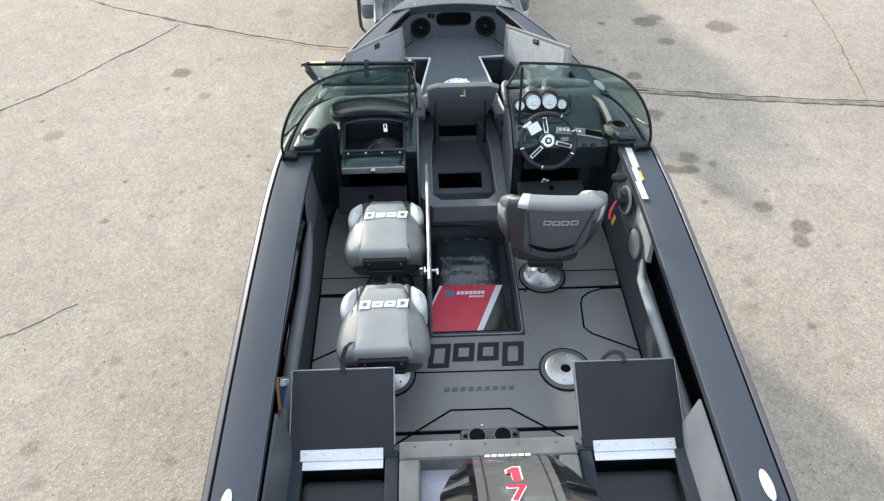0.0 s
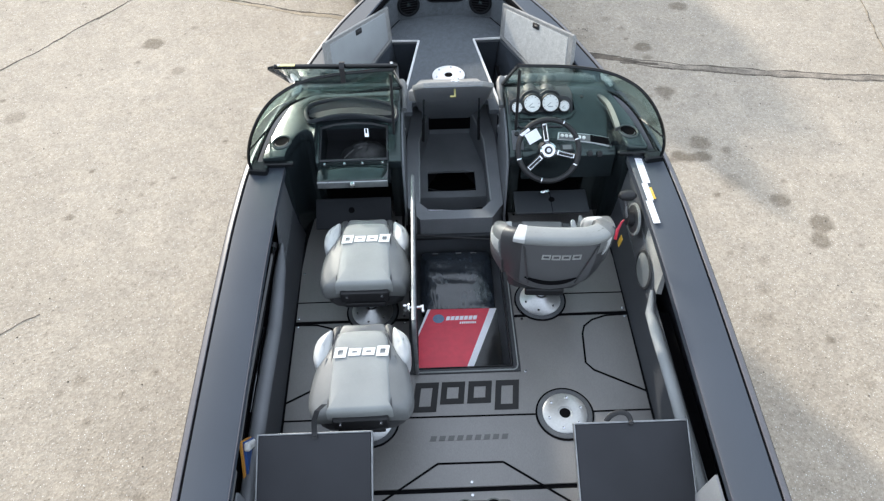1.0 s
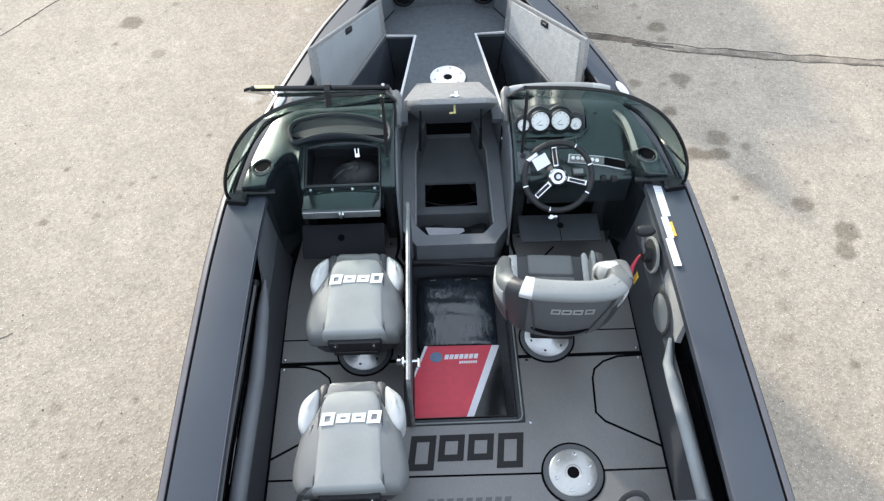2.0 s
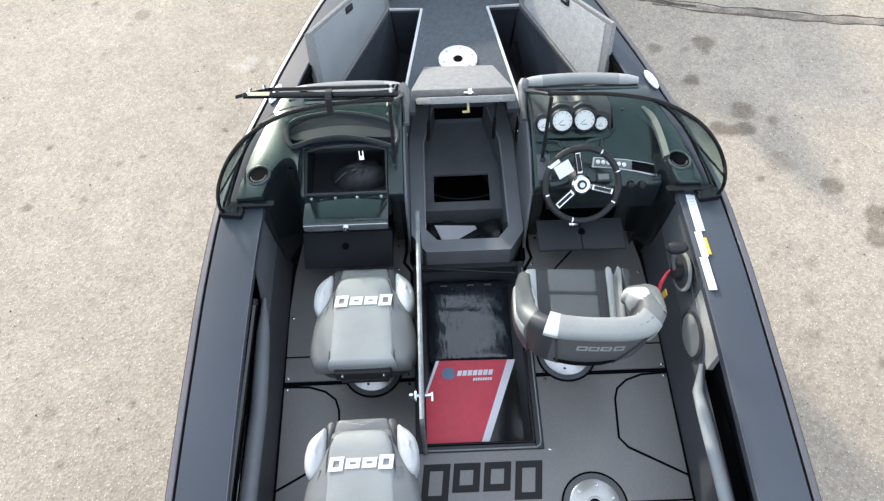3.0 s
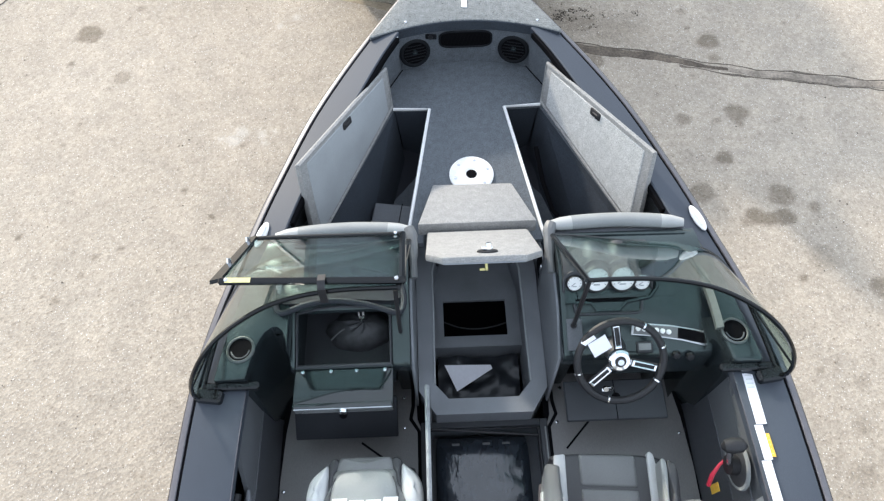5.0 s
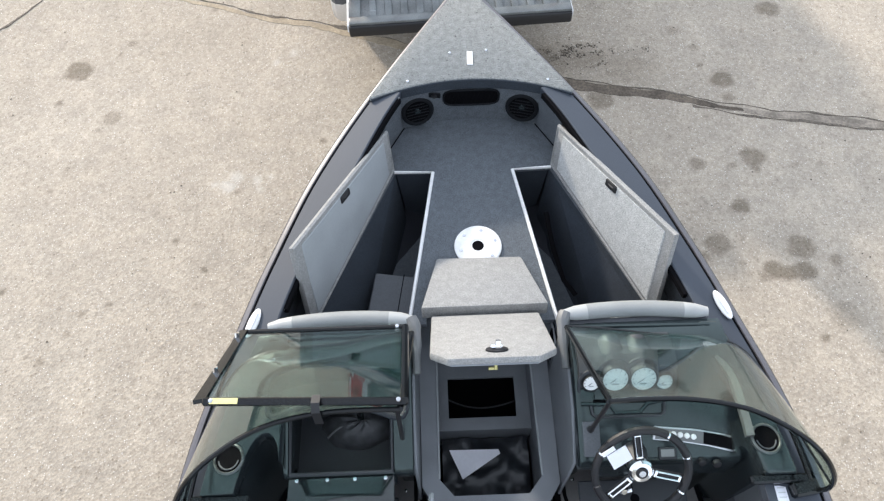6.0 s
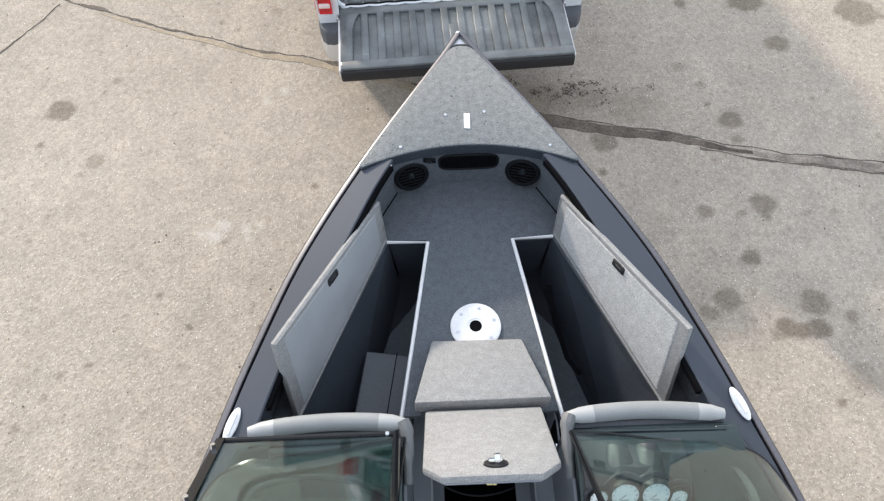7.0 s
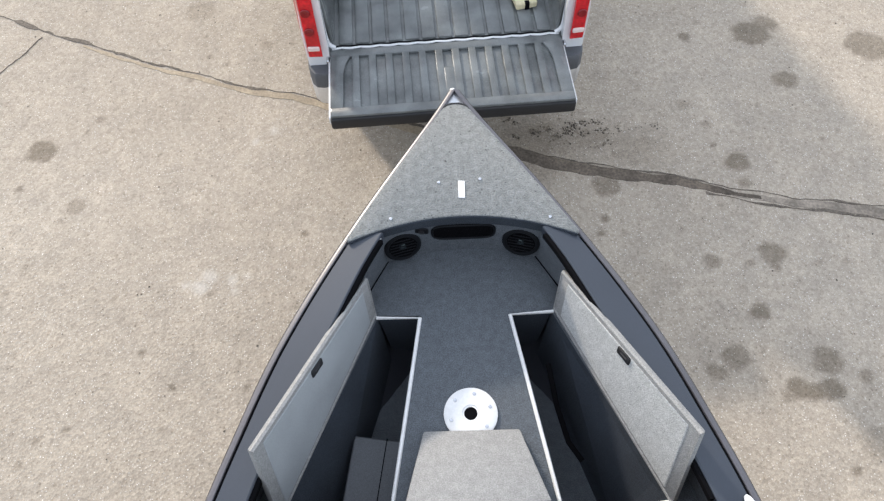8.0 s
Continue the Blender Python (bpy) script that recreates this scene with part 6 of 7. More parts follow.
wheel = thing("steering_wheel", "black steering wheel with three chrome spokes and a paper tag", "steering wheel", (0.500, 3.667, 1.427), (47, 0, 0))
part("rim", sweep([(0.165 * math.cos(2 * math.pi * k / 40), 0.165 * math.sin(2 * math.pi * k / 40), 0.012) for k in range(40)], 0.0145, 10, closed=True), RUBBER, wheel, "black soft rim")
for a in (60, 150, 195, 255, 330, 20):
    part("rim_band", sweep([(0.165 * math.cos(radians(a + e)), 0.165 * math.sin(radians(a + e)), 0.012) for e in (-1.1, 0, 1.1)], 0.0157, 10), CHROME, wheel)
for a in (98, 222, 345):
    sp = part("spoke", moved(join(rbox((0.085, 0.007, 0.008), (0.10, 0.010, 0.006), r=0.003), rbox((0.085, 0.007, 0.008), (0.10, -0.010, 0.006), r=0.003), rbox((0.010, 0.028, 0.008), (0.142, 0, 0.006), r=0.003), rbox((0.012, 0.028, 0.008), (0.055, 0, 0.004), r=0.003)), pose(0, 0, 0, 0, 0, a)), CHROME, wheel, "chrome slotted spoke")
    part("spoke_back", moved(rbox((0.12, 0.034, 0.008), (0.10, 0, -0.002), r=0.003), pose(0, 0, 0, 0, 0, a)), RUBBER, sp)
part("hub", lathe([(0.0, -0.01), (0.044, -0.01), (0.044, 0.008), (0.036, 0.016), (0.0, 0.018)]), CHROME, wheel, "chrome hub")
part("hub_cap", lathe([(0.0, 0.018), (0.022, 0.018), (0.020, 0.022), (0.0, 0.023)]), RUBBER, wheel)
part("hub_mark", lathe([(0.0, 0.023), (0.012, 0.023), (0.012, 0.0245), (0.0, 0.0245)]), STEEL, wheel)
part("column", sweep([(0, 0, -0.01), (0, 0.01, -0.10)], [0.035, 0.05], 14), DASHTEX, wheel)
part("tag", join(rbox((0.075, 0.06, 0.002), (-0.085, 0.075, 0.032), (0, 8, 28), r=0.0), rbox((0.05, 0.016, 0.003), (-0.125, 0.10, 0.034), (0, 0, 35), r=0.0)), PAPER, wheel, "white paper tag")

lever = thing("throttle_lever", "black throttle control with lever and red lanyard on the side panel", "throttle", (0.925, 3.30, 1.25))
part("plate", moved(lathe([(0.0, 0), (0.075, 0), (0.073, 0.008), (0.055, 0.012), (0.0, 0.012)], seg=28), pose(0.0, 0, 0, 0, -80, 0) @ Matrix.Diagonal((1.0, 1.25, 1, 1))), SEATDK, lever)
part("plate_ring", moved(lathe([(0.066, 0.0), (0.066, 0.011), (0.075, 0.010), (0.077, 0.0)], seg=28), pose(0.0, 0, 0, 0, -80, 0) @ Matrix.Diagonal((1.0, 1.25, 1, 1))), SEATLT, lever)
part("hub", moved(lathe([(0.0, 0), (0.04, 0), (0.036, 0.035), (0.0, 0.04)], seg=20), pose(-0.008, 0, 0, 0, -80, 0)), RUBBER, lever)
part("arm", sweep([(-0.03, 0.0, 0.0), (-0.05, 0.015, 0.06), (-0.06, 0.03, 0.12)], [0.014, 0.012, 0.012], 8), STEEL, lever, "steel lever arm")
part("grip", sweep([(-0.098, 0.035, 0.132), (-0.088, 0.035, 0.138), (-0.06, 0.035, 0.142), (-0.028, 0.035, 0.14), (-0.010, 0.034, 0.134)], [0.010, 0.024, 0.030, 0.026, 0.010], 14), RUBBER, lever)
part("lanyard", sweep([(-0.03, 0.03, -0.02), (-0.06, 0.01, -0.03), (-0.085, -0.02, -0.06), (-0.095, -0.05, -0.10)], [0.006, 0.006, 0.009, 0.009], 8), RED, lever, "red safety lanyard")
part("label", rbox((0.003, 0.034, 0.06), (-0.072, -0.062, -0.10), (0, 10, 0), r=0.0), YELLOW, lever, "yellow warning tag")
spk = thing("side_speaker", "grey oval speaker grille in the starboard side panel", "speaker", (0.936, 3.04, 1.145))
part("grille", moved(lathe([(0.0, 0.010), (0.058, 0.006), (0.066, 0.0), (0.0, 0.0)], seg=30), pose(0, 0, 0, 0, -82, 0) @ Matrix.Diagonal((1.3, 1.6, 1, 1))), SEATLT, spk)
part("ring", moved(lathe([(0.062, 0.0), (0.062, 0.009), (0.070, 0.006), (0.071, 0.0)], seg=30), pose(0, 0, 0, 0, -82, 0) @ Matrix.Diagonal((1.3, 1.6, 1, 1))), SEATDK, spk)

# labels on the starboard gunwale
LABELINK = mat("faded_print", (0.60, 0.61, 0.63), 0.5, grain=60, amp=0.05)
lab = thing("gunwale_labels", "white and yellow warning labels stuck along the gunwale", "labels")
for x0, x1, y0, y1, m in ((0.962, 1.000, 3.405, 3.60, PAPER), (0.988, 1.002, 3.285, 3.37, YELLOW), (0.957, 0.987, 3.276, 3.402, PAPER), (0.950, 0.984, 3.115, 3.273, PAPER)):
    part("label", prism([(x0, y0), (x1, y0), (x1 - 0.004, y1), (x0 - 0.004, y1)], top(3.35) + 0.005, top(3.35) + 0.0065), m, lab)
    for k in range(int((y1 - y0) / 0.016)):
        yy = y0 + 0.010 + 0.016 * k
        part("print_line", prism([(x0 + 0.004, yy), (x1 - 0.009, yy), (x1 - 0.009, yy + 0.004), (x0 + 0.004, yy + 0.004)], top(3.35) + 0.0066, top(3.35) + 0.0072), LABELINK, lab)
for sx, sy, rz in ((1.046, 1.43, 2), (-1.046, 1.425, -2), (0.935, 4.295, 17), (-0.925, 4.29, -17)):
    cl = thing("flush_cleat", "white oval flush cleat on the gunwale", "cleat", (sx, sy, top(sy) + 0.002), (0, 0, rz), "cleats")
    part("plate", moved(lathe([(0.0, 0.0), (0.024, 0.0), (0.024, 0.006), (0.018, 0.010), (0.0, 0.011)], seg=24), Matrix.Diagonal((0.88, 2.75, 1, 1))), WHITE, cl)
    part("bar", rbox((0.016, 0.086, 0.006), (0, 0, 0.012), r=0.003), WHITE, cl)
pkg = thing("packed_oar_kit", "blue and orange labelled pack standing in the port rod locker", "pack", (-0.946, 2.06, 1.04))
part("card", rbox((0.012, 0.25, 0.13), (0.012, 0, 0.055), (38, -10, 0), r=0.002), BLUE, pkg)
part("stripe", rbox((0.013, 0.25, 0.13), (-0.002, 0.0, 0.060), (38, -10, 0), r=0.002), mat("orange_card", (0.62, 0.28, 0.05), 0.45, grain=60, amp=0.08), pkg)
part("cap", rbox((0.028, 0.035, 0.12), (0.004, 0.075, 0.125), (38, 0, 0), r=0.006), WHITE, pkg)

# ---- windshields ----
def windshield(s, name, label):
    fl = (lambda q: q) if s > 0 else mirror
    t = thing(name, label, "windshield")
    rail = [(0.315, 3.762, 1.905), (0.44, 3.768, 1.895), (0.55, 3.765, 1.89), (0.65, 3.752, 1.885), (0.74, 3.728, 1.88), (0.825, 3.688, 1.868), (0.91, 3.640, 1.835), (0.98, 3.600, 1.77), (1.035, 3.572, 1.68), (1.072, 3.562, 1.58), (1.088, 3.565, 1.49), (1.085, 3.58, 1.43)]
    foot = [(0.295, 4.195, 1.495), (0.42, 4.185, 1.49), (0.55, 4.165, 1.488), (0.68, 4.155, 1.486), (0.80, 4.145, 1.484), (0.89, 4.118, 1.480), (0.950, 4.075, 1.475), (0.995, 4.00, 1.47), (1.032, 3.90, 1.46), (1.058, 3.76, 1.45), (1.072, 3.68, 1.44), (1.082, 3.60, 1.43)]
    rail, foot = fine(rail), fine(foot)
    a, b = rail, foot
    n = len(a)
    nr = []
    for i in range(n):
        dd = (a[min(i + 1, n - 1)] - a[max(i - 1, 0)])
        c = (dd.cross(b[i] - a[i]))
        nr.append(c.normalized() if c.length > 1e-5 else nr[-1])
    m = 5
    vs, fs = [], []
    for k in (0, 1):
        for i in range(n):
            for j in range(m + 1):
                vs.append(a[i].lerp(b[i], j / m) + nr[i] * (0.005 * k))
    idx = lambda k, i, j: k * n * (m + 1) + i * (m + 1) + j
    for k in (0, 1):
        for i in range(n - 1):
            for j in range(m):
                q = (idx(k, i, j), idx(k, i + 1, j), idx(k, i + 1, j + 1), idx(k, i, j + 1))
                fs.append(q if k else q[::-1])
    edge_ = [(i, 0) for i in range(n)] + [(n - 1, j) for j in range(1, m + 1)] + [(i, m) for i in range(n - 2, -1, -1)] + [(0, j) for j in range(m - 1, 0, -1)]
    for p, q in zip(edge_, edge_[1:] + edge_[:1]):
        fs.append((idx(0, *p), idx(0, *q), idx(1, *q), idx(1, *p)))
    pane = part("pane", fl((vs, fs)), GLASS, t, "green tinted curved glass", smooth=40)
    pane.visible_shadow = False
    part("top_rail", fl(sweep(rail, 0.0085, 8)), FRAME, t, "black top rail")
    part("foot_rail", fl(sweep([(x, y, z - 0.002) for x, y, z in foot], 0.010, 8)), FRAME, t)
    part("inner_post", fl(sweep([rail[0], Vector(rail[0]).lerp(Vector(foot[0]), 0.5), foot[0]], 0.010, 8, up=(1, 0, 0))), FRAME, t)
    part("strut", fl(sweep([(0.327, 3.775, 1.87), (0.335, 3.80, 1.47)], 0.008, 8)), RUBBER, t)
    part("end_foot", fl(join(rbox((0.10, 0.05, 0.045), (1.055, 3.585, 1.425), (0, 0, 8), r=0.008), rbox((0.2, 0.03, 0.03), (0.97, 3.618, 1.432), (0, 0, 0), r=0.006))), FRAME, t)
    part("side_divider", fl(sweep([rail[36], b[32].lerp(a[32], 0.02)], 0.007, 6)), FRAME, t)
    return t


windshield(1, "helm_windshield", "green tinted curved windshield in a black frame, starboard")
windshield(-1, "passenger_windshield", "green tinted curved windshield in a black frame, port")
wt = thing("walkway_window", "clear framed walk-through window folded back over the passenger windshield", "window")
q = [Vector((-0.902, 3.806, 1.908)), Vector((-0.300, 3.785, 1.915)), Vector((-0.318, 4.200, 1.540)), Vector((-0.905, 4.197, 1.550))]
nrm = (q[1] - q[0]).cross(q[3] - q[0]).normalized()
pane = part("pane", extruded([p + nrm * 0.003 for p in q], nrm * -0.005), GLASS, wt, "clear glass")
pane.visible_shadow = False
part("aft_bar", rbox(((q[1] - q[0]).length + 0.02, 0.024, 0.020), tuple((q[0] + q[1]) / 2), (0, 0, math.degrees(math.atan2(q[1].y - q[0].y, q[1].x - q[0].x))), r=0.005), FRAME, wt)
part("fore_bar", sweep([q[3], q[2]], 0.012, 8), FRAME, wt)
part("side_bar", sweep([q[1], q[2]], 0.014, 8), FRAME, wt)
part("hinge_bar", extruded([q[0], q[3], q[3] + Vector((-0.032, 0.0, -0.008)), q[0] + Vector((-0.042, -0.002, -0.012))], nrm * 0.014), FRAME, wt)
for f in (0.35, 0.88):
    p = q[0].lerp(q[3], f)
    part("hinge_pin", sweep([p + nrm * 0.005 + Vector((-0.024, 0, -0.004)), p + nrm * 0.03 + Vector((-0.024, 0, -0.004))], 0.009, 8), CHROME, wt)
part("holding_strap", loft([[(-0.565 + o, 3.775 + y, 1.905 + z) for o in (-0.013, 0.013)] + [(-0.565 + o, 3.775 + y + 0.004, 1.905 + z + 0.004) for o in (0.013, -0.013)] for y, z in ((-0.03, -0.06), (-0.022, 0.02), (0.0, 0.034), (0.03, 0.02))]), RUBBER, wt, "black strap")
part("sticker", rbox((0.085, 0.018, 0.002), (-0.845, 3.803, 1.922), (0, 0, -2), r=0.0), mat("pale_yellow_label", (0.72, 0.66, 0.30), 0.5), wt, "pale yellow label")
for p in (q[0].lerp(q[1], .03), q[0].lerp(q[1], .97), q[3].lerp(q[2], .95)):
    part("screw", moved(SNAP, pose(p.x, p.y, p.z + 0.012)), STEEL, wt)


# ---- seats ----
def folded_seat(at, rz, label):
    """A fishing seat folded shut: cushion below, the back's shell on top. Its hinge is aft."""
    t = thing("fishing_chair", label, "boat seat", at, (0, 0, rz), "folding seats")
    t.matrix_world = t.matrix_world @ Matrix.Translation((0, -0.010, 0)) @ Matrix.Diagonal((1.02, 0.955, 1.0, 1.0))
    low = smooth_outline([(-.15, -.225), (.15, -.225), (.195, -.10), (.19, .18), (.14, .238), (-.14, .238), (-.19, .18), (-.195, -.10)], 4)
    part("cushion", soft(low, 0.0, 0.095, 0.025), SEATDK, t, "charcoal seat cushion")
    tilt = lambda x, y: 0.004 * (y + 0.24) / 0.49 - 1.4 * max(0.0, y - 0.14) ** 1.5 - 0.77 * max(0.0, abs(x) - 0.10) ** 1.5
    shell = smooth_outline([(-.155, -.238), (.155, -.238), (.208, -.215), (.225, -.15), (.217, -.06), (.196, .025), (.156, .090), (.122, .15), (.098, .214), (-.098, .214), (-.122, .15), (-.156, .090), (-.196, .025), (-.217, -.06), (-.225, -.15), (-.208, -.215)], 4)
    part("back_shell", soft(shell, 0.09, 0.198, 0.035, lift=tilt), SEATSHELL, t, "dark grey vinyl back")
    mid_ = smooth_outline([(-.118, -.241), (.118, -.241), (.130, -.215), (.130, -.05), (.124, .10), (.106, .168), (.088, .192), (.05, .203), (-.05, .203), (-.088, .192), (-.106, .168), (-.124, .10), (-.130, -.05), (-.130, -.215)], 4)
    part("back_panel", soft(mid_, 0.11, 0.208, 0.022, crown=0.003, lift=tilt), SEATLT, t, "light grey vinyl centre panel")
    part("front_band", soft(smooth_outline([(-.098, .16), (.098, .16), (.102, .246), (.06, .258), (-.06, .258), (-.102, .246)], 4), 0.05, 0.166, 0.02), SEATMID, t, "grey front band of the cushion")
    for s in (-1, 1):
        ear = smooth_outline([(s * .136, .215), (s * .160, .212), (s * .200, .172), (s * .216, .115), (s * .212, .05), (s * .185, .015), (s * .140, .08)][::s], 4)
        part("side_bolster", soft(ear, 0.05, 0.186, 0.030), SEATWH, t, "pale vinyl side bolster")
        part("corner_strip", soft(smooth_outline([(s * .100, .246), (s * .138, .238), (s * .144, .13), (s * .108, .13)][::s], 4), 0.05, 0.162, 0.012), SEATDK, t, "charcoal strip beside the front band")
        seam = [(s * .131, -.225), (s * .131, -.05), (s * .123, .10), (s * .106, .168)]
        part("piping", sweep([(x, y, 0.196 + tilt(x, y)) for x, y in seam], 0.005, 6), SEATDK, t)
        part("welt", sweep(fine([(x, y, 0.199 - 0.006 * k + tilt(x, y)) for k, (x, y) in enumerate(((s * .150, .045), (s * .164, -.03), (s * .172, -.12), (s * .176, -.205)))], 3), 0.0035, 6), SEATMID, t)
    for k in range(4):
        x = 0.004 + 0.0615 * (k - 1.5)
        z = 0.2085 + 0.003 + tilt(x, 0.058)
        part("emblem", moved(frames_row(1, 0.053, 0.056 if k in (0, 3) else 0.040, 0.0, 0.0150, 0.14, 0.003), pose(x, 0.058, z, 0.4, 1.0 * (k - 1.5))), WHITE, t, "white emblem block")
    br = part("hinge_bracket", join(rbox((0.235, 0.03, 0.075), (0, -.247, 0.115), r=0.006), rbox((0.20, 0.05, 0.03), (0, -.235, 0.05), r=0.004)), RUBBER, t, "black hinge bracket")
    for x in (-.085, .085):
        part("hinge_pin", lathe([(0, 0), (0.007, 0), (0.007, 0.01), (0, 0.01)], (x, -.262, 0.130), (90, 0, 0), 10), STEEL, br)
    part("mount", span((-0.09, -0.12, -0.05), (0.09, 0.12, 0.004), 0.006), RUBBER, t)
    return t


folded_seat((-0.478, 2.455, 1.075), 0.8, "folded grey vinyl fishing seat with pale bolsters near the stern")
folded_seat((-0.487, 3.155, 1.06), 0.0, "folded grey vinyl passenger seat behind the console")

hs = thing("helm_chair", "grey, white and charcoal bucket helm seat, open", "boat seat", (0.437, 3.115, 1.04), (0, 0, -4))
part("mount", span((-0.10, -0.12, -0.03), (0.10, 0.12, 0.02), 0.006), RUBBER, hs)
cush = smooth_outline([(-.16, -.10), (.15, -.10), (.188, .02), (.190, .20), (.180, .262), (-.195, .258), (-.208, .20), (-.205, .02)], 4)
part("cushion", soft(cush, 0.01, 0.136, 0.02, crown=0.002), SEATDK, hs, "charcoal vinyl cushion")
part("cushion_centre", prism([(-.104, -.10), (.110, -.10), (.107, .128), (-.112, .128)], 0.09, 0.143, 0.010, 3), SEATMID, hs, "grey vinyl centre panel")
part("cushion_front", prism([(-.113, .136), (.107, .136), (.104, .262), (-.117, .260)], 0.05, 0.145, 0.014, 3), SEATMID, hs, "grey vinyl front panel")
part("cushion_strip", prism([(-.200, -.04), (-.160, -.06), (-.164, .10), (-.166, .258), (-.212, .252), (-.212, .10)], 0.05, 0.143, 0.008, 2), SEATWH, hs, "pale inlay strip")
part("cushion_strip", prism([(.150, -.06), (.184, -.04), (.188, .10), (.184, .22), (.176, .268), (.160, .280), (.148, .262), (.150, .10)], 0.05, 0.145, 0.008, 2), SEATWH, hs, "pale inlay strip")


BACK = [(-.222, .20, .20, .09, .055), (-.238, .10, .30, .15, .07), (-.243, -.03, .42, .24, .08), (-.222, -.118, .525, .28, .09), (-.15, -.168, .588, .175, .09), (0.0, -.180, .598, .125, .085),
        (.14, -.168, .588, .175, .09), (.202, -.118, .545, .29, .10), (.218, -.05, .49, .34, .125), (.215, .0, .445, .31, .13), (.205, .045, .38, .28, .08)]


def back_at(u, grow=0.0, low=0.0, high=1.0, out=0.0):
    """One upright section of the wrapped backrest; u runs from the port arm (0) round the back to the starboard arm (10)."""
    i = min(9, int(u))
    f = u - i
    p = [Vector(BACK[min(10, max(0, i + k))]) for k in (-1, 0, 1, 2)]
    v = 0.5 * ((2 * p[1]) + (p[2] - p[0]) * f + (2 * p[0] - 5 * p[1] + 4 * p[2] - p[3]) * f**2 + (3 * p[1] - p[0] - 3 * p[2] + p[3]) * f**3)
    w = 0.5 * ((p[2] - p[0]) + 2 * (2 * p[0] - 5 * p[1] + 4 * p[2] - p[3]) * f + 3 * (3 * p[1] - p[0] - 3 * p[2] + p[3]) * f**2)
    nx, ny = w[1], -w[0]
    ln = math.hypot(nx, ny)
    nx, ny = nx / ln, ny / ln
    lo_, hi_ = v[3] + (v[2] - v[3]) * low, v[3] + (v[2] - v[3]) * high
    th = v[4] + grow
    ring = []
    for k in range(16):
        a = 2 * math.pi * k / 16
        r_ = math.copysign(abs(math.cos(a)) ** 0.7, math.cos(a)) * th / 2 + out
        z_ = (lo_ + hi_) / 2 + math.copysign(abs(math.sin(a)) ** 0.5, math.sin(a)) * (hi_ - lo_) / 2
        r_ += 0.16 * (z_ - 0.12) * max(0.0, -ny)
        ring.append((v[0] + nx * r_, v[1] + ny * r_, z_))
    return ring


def back_skin(u, f, out=0.002):
    """A place on the outer side of the backrest, f of the way up."""
    c, d = Vector(back_at(u)[0]), Vector(back_at(u)[8])
    top_, bot = Vector(back_at(u)[4]), Vector(back_at(u)[12])
    k = 2 * f - 1
    n_ = (c - d).normalized()
    mid_ = (c + d) / 2 + (top_ - bot) / 2 * k
    return mid_ + n_ * ((c - d).length / 2 * max(0.0, 1 - k ** 4) ** 0.35 + out), n_


def back_piece(name, u0, u1, material, label="", n=9, **kw):
    return part(name, loft([back_at(u0 + (u1 - u0) * i / (n - 1), **kw) for i in range(n)]), material, hs, label, smooth=50)


SLATE = mat("seat_vinyl_slate", (0.10, 0.102, 0.107), 0.45, grain=480, amp=0.12, bump=0.25, depth=0.0012)
# dark vinyl with a red reflection mixed into its base colour
REDCAST = mat("seat_vinyl_red_reflection", (0.070, 0.062, 0.066), 0.45, grain=480, amp=0.12, bump=0.25, depth=0.0012)
back_piece("backrest", 4.1, 6.15, SLATE, "slate grey padded backrest", 13)
back_piece("back_top_roll", 4.12, 6.45, SEATLT, "light grey padded top roll", 13, low=0.87, grow=0.006)
back_piece("shoulder_band", 3.45, 4.1, SEATDK, "charcoal shoulder band", 7)
back_piece("shoulder_band", 6.15, 6.9, SEATDK, "charcoal shoulder band", 7, high=0.80)
back_piece("shoulder_cap", 6.13, 7.2, SEATMID, "grey padded shoulder", 9, low=0.58, grow=0.004)
back_piece("shoulder_patch", 3.88, 4.16, SEATWH, "white shoulder patch", 7, low=0.89, grow=0.010)
back_piece("shoulder_patch", 6.38, 6.62, SEATWH, "white shoulder patch", 5, low=0.50, high=0.92, grow=0.010, out=0.002)
back_piece("side_wing", 0.0, 3.45, SEATMID, "grey side wing", 17)
back_piece("side_wing_patch", 1.2, 3.38, mat("seat_vinyl_pale", (0.38, 0.39, 0.385), 0.45, grain=480, amp=0.1, wear=6, bump=0.25, depth=0.0012), "light grey upper wing panel", 11, low=0.42, high=0.84, grow=0.006, out=0.003)
back_piece("side_wing_lower", 0.8, 3.5, REDCAST, "dark lower wing with a red reflection in its colour", 13, high=0.46, grow=0.008, out=0.003)
back_piece("inner_wing_strip", 1.3, 3.2, SEATWH, "white inner wing strip", 11, low=0.50, high=0.86, out=-0.030, grow=-0.050)
back_piece("side_wing", 6.9, 7.15, SEATMID, "grey side wing", 4)
back_piece("side_wing_tip", 9.45, 10.0, SEATMID, "grey arm tip", 5)
back_piece("side_wing_cover", 7.0, 9.8, SEATMID, "grey outer wing cover", 13, out=0.034, grow=-0.056)
back_piece("side_wing_base", 7.1, 9.45, SEATMID, "grey padded arm", 9)
pad = []
for i in range(15):
    f = i / 14
    e = math.sin(math.pi * (0.04 + 0.92 * f)) ** 0.4
    pad.append(back_at(7.15 + 2.65 * f, grow=-0.022 - 0.045 * (1 - e), low=0.25, high=0.86 + 0.17 * e, out=-0.020))
part("side_wing_pad", loft(pad), SEATWH, hs, "white inner side pad", smooth=60)
back_piece("inner_panel", 3.9, 6.1, SEATDK, "charcoal inner back", 9, high=0.74, out=-0.03)
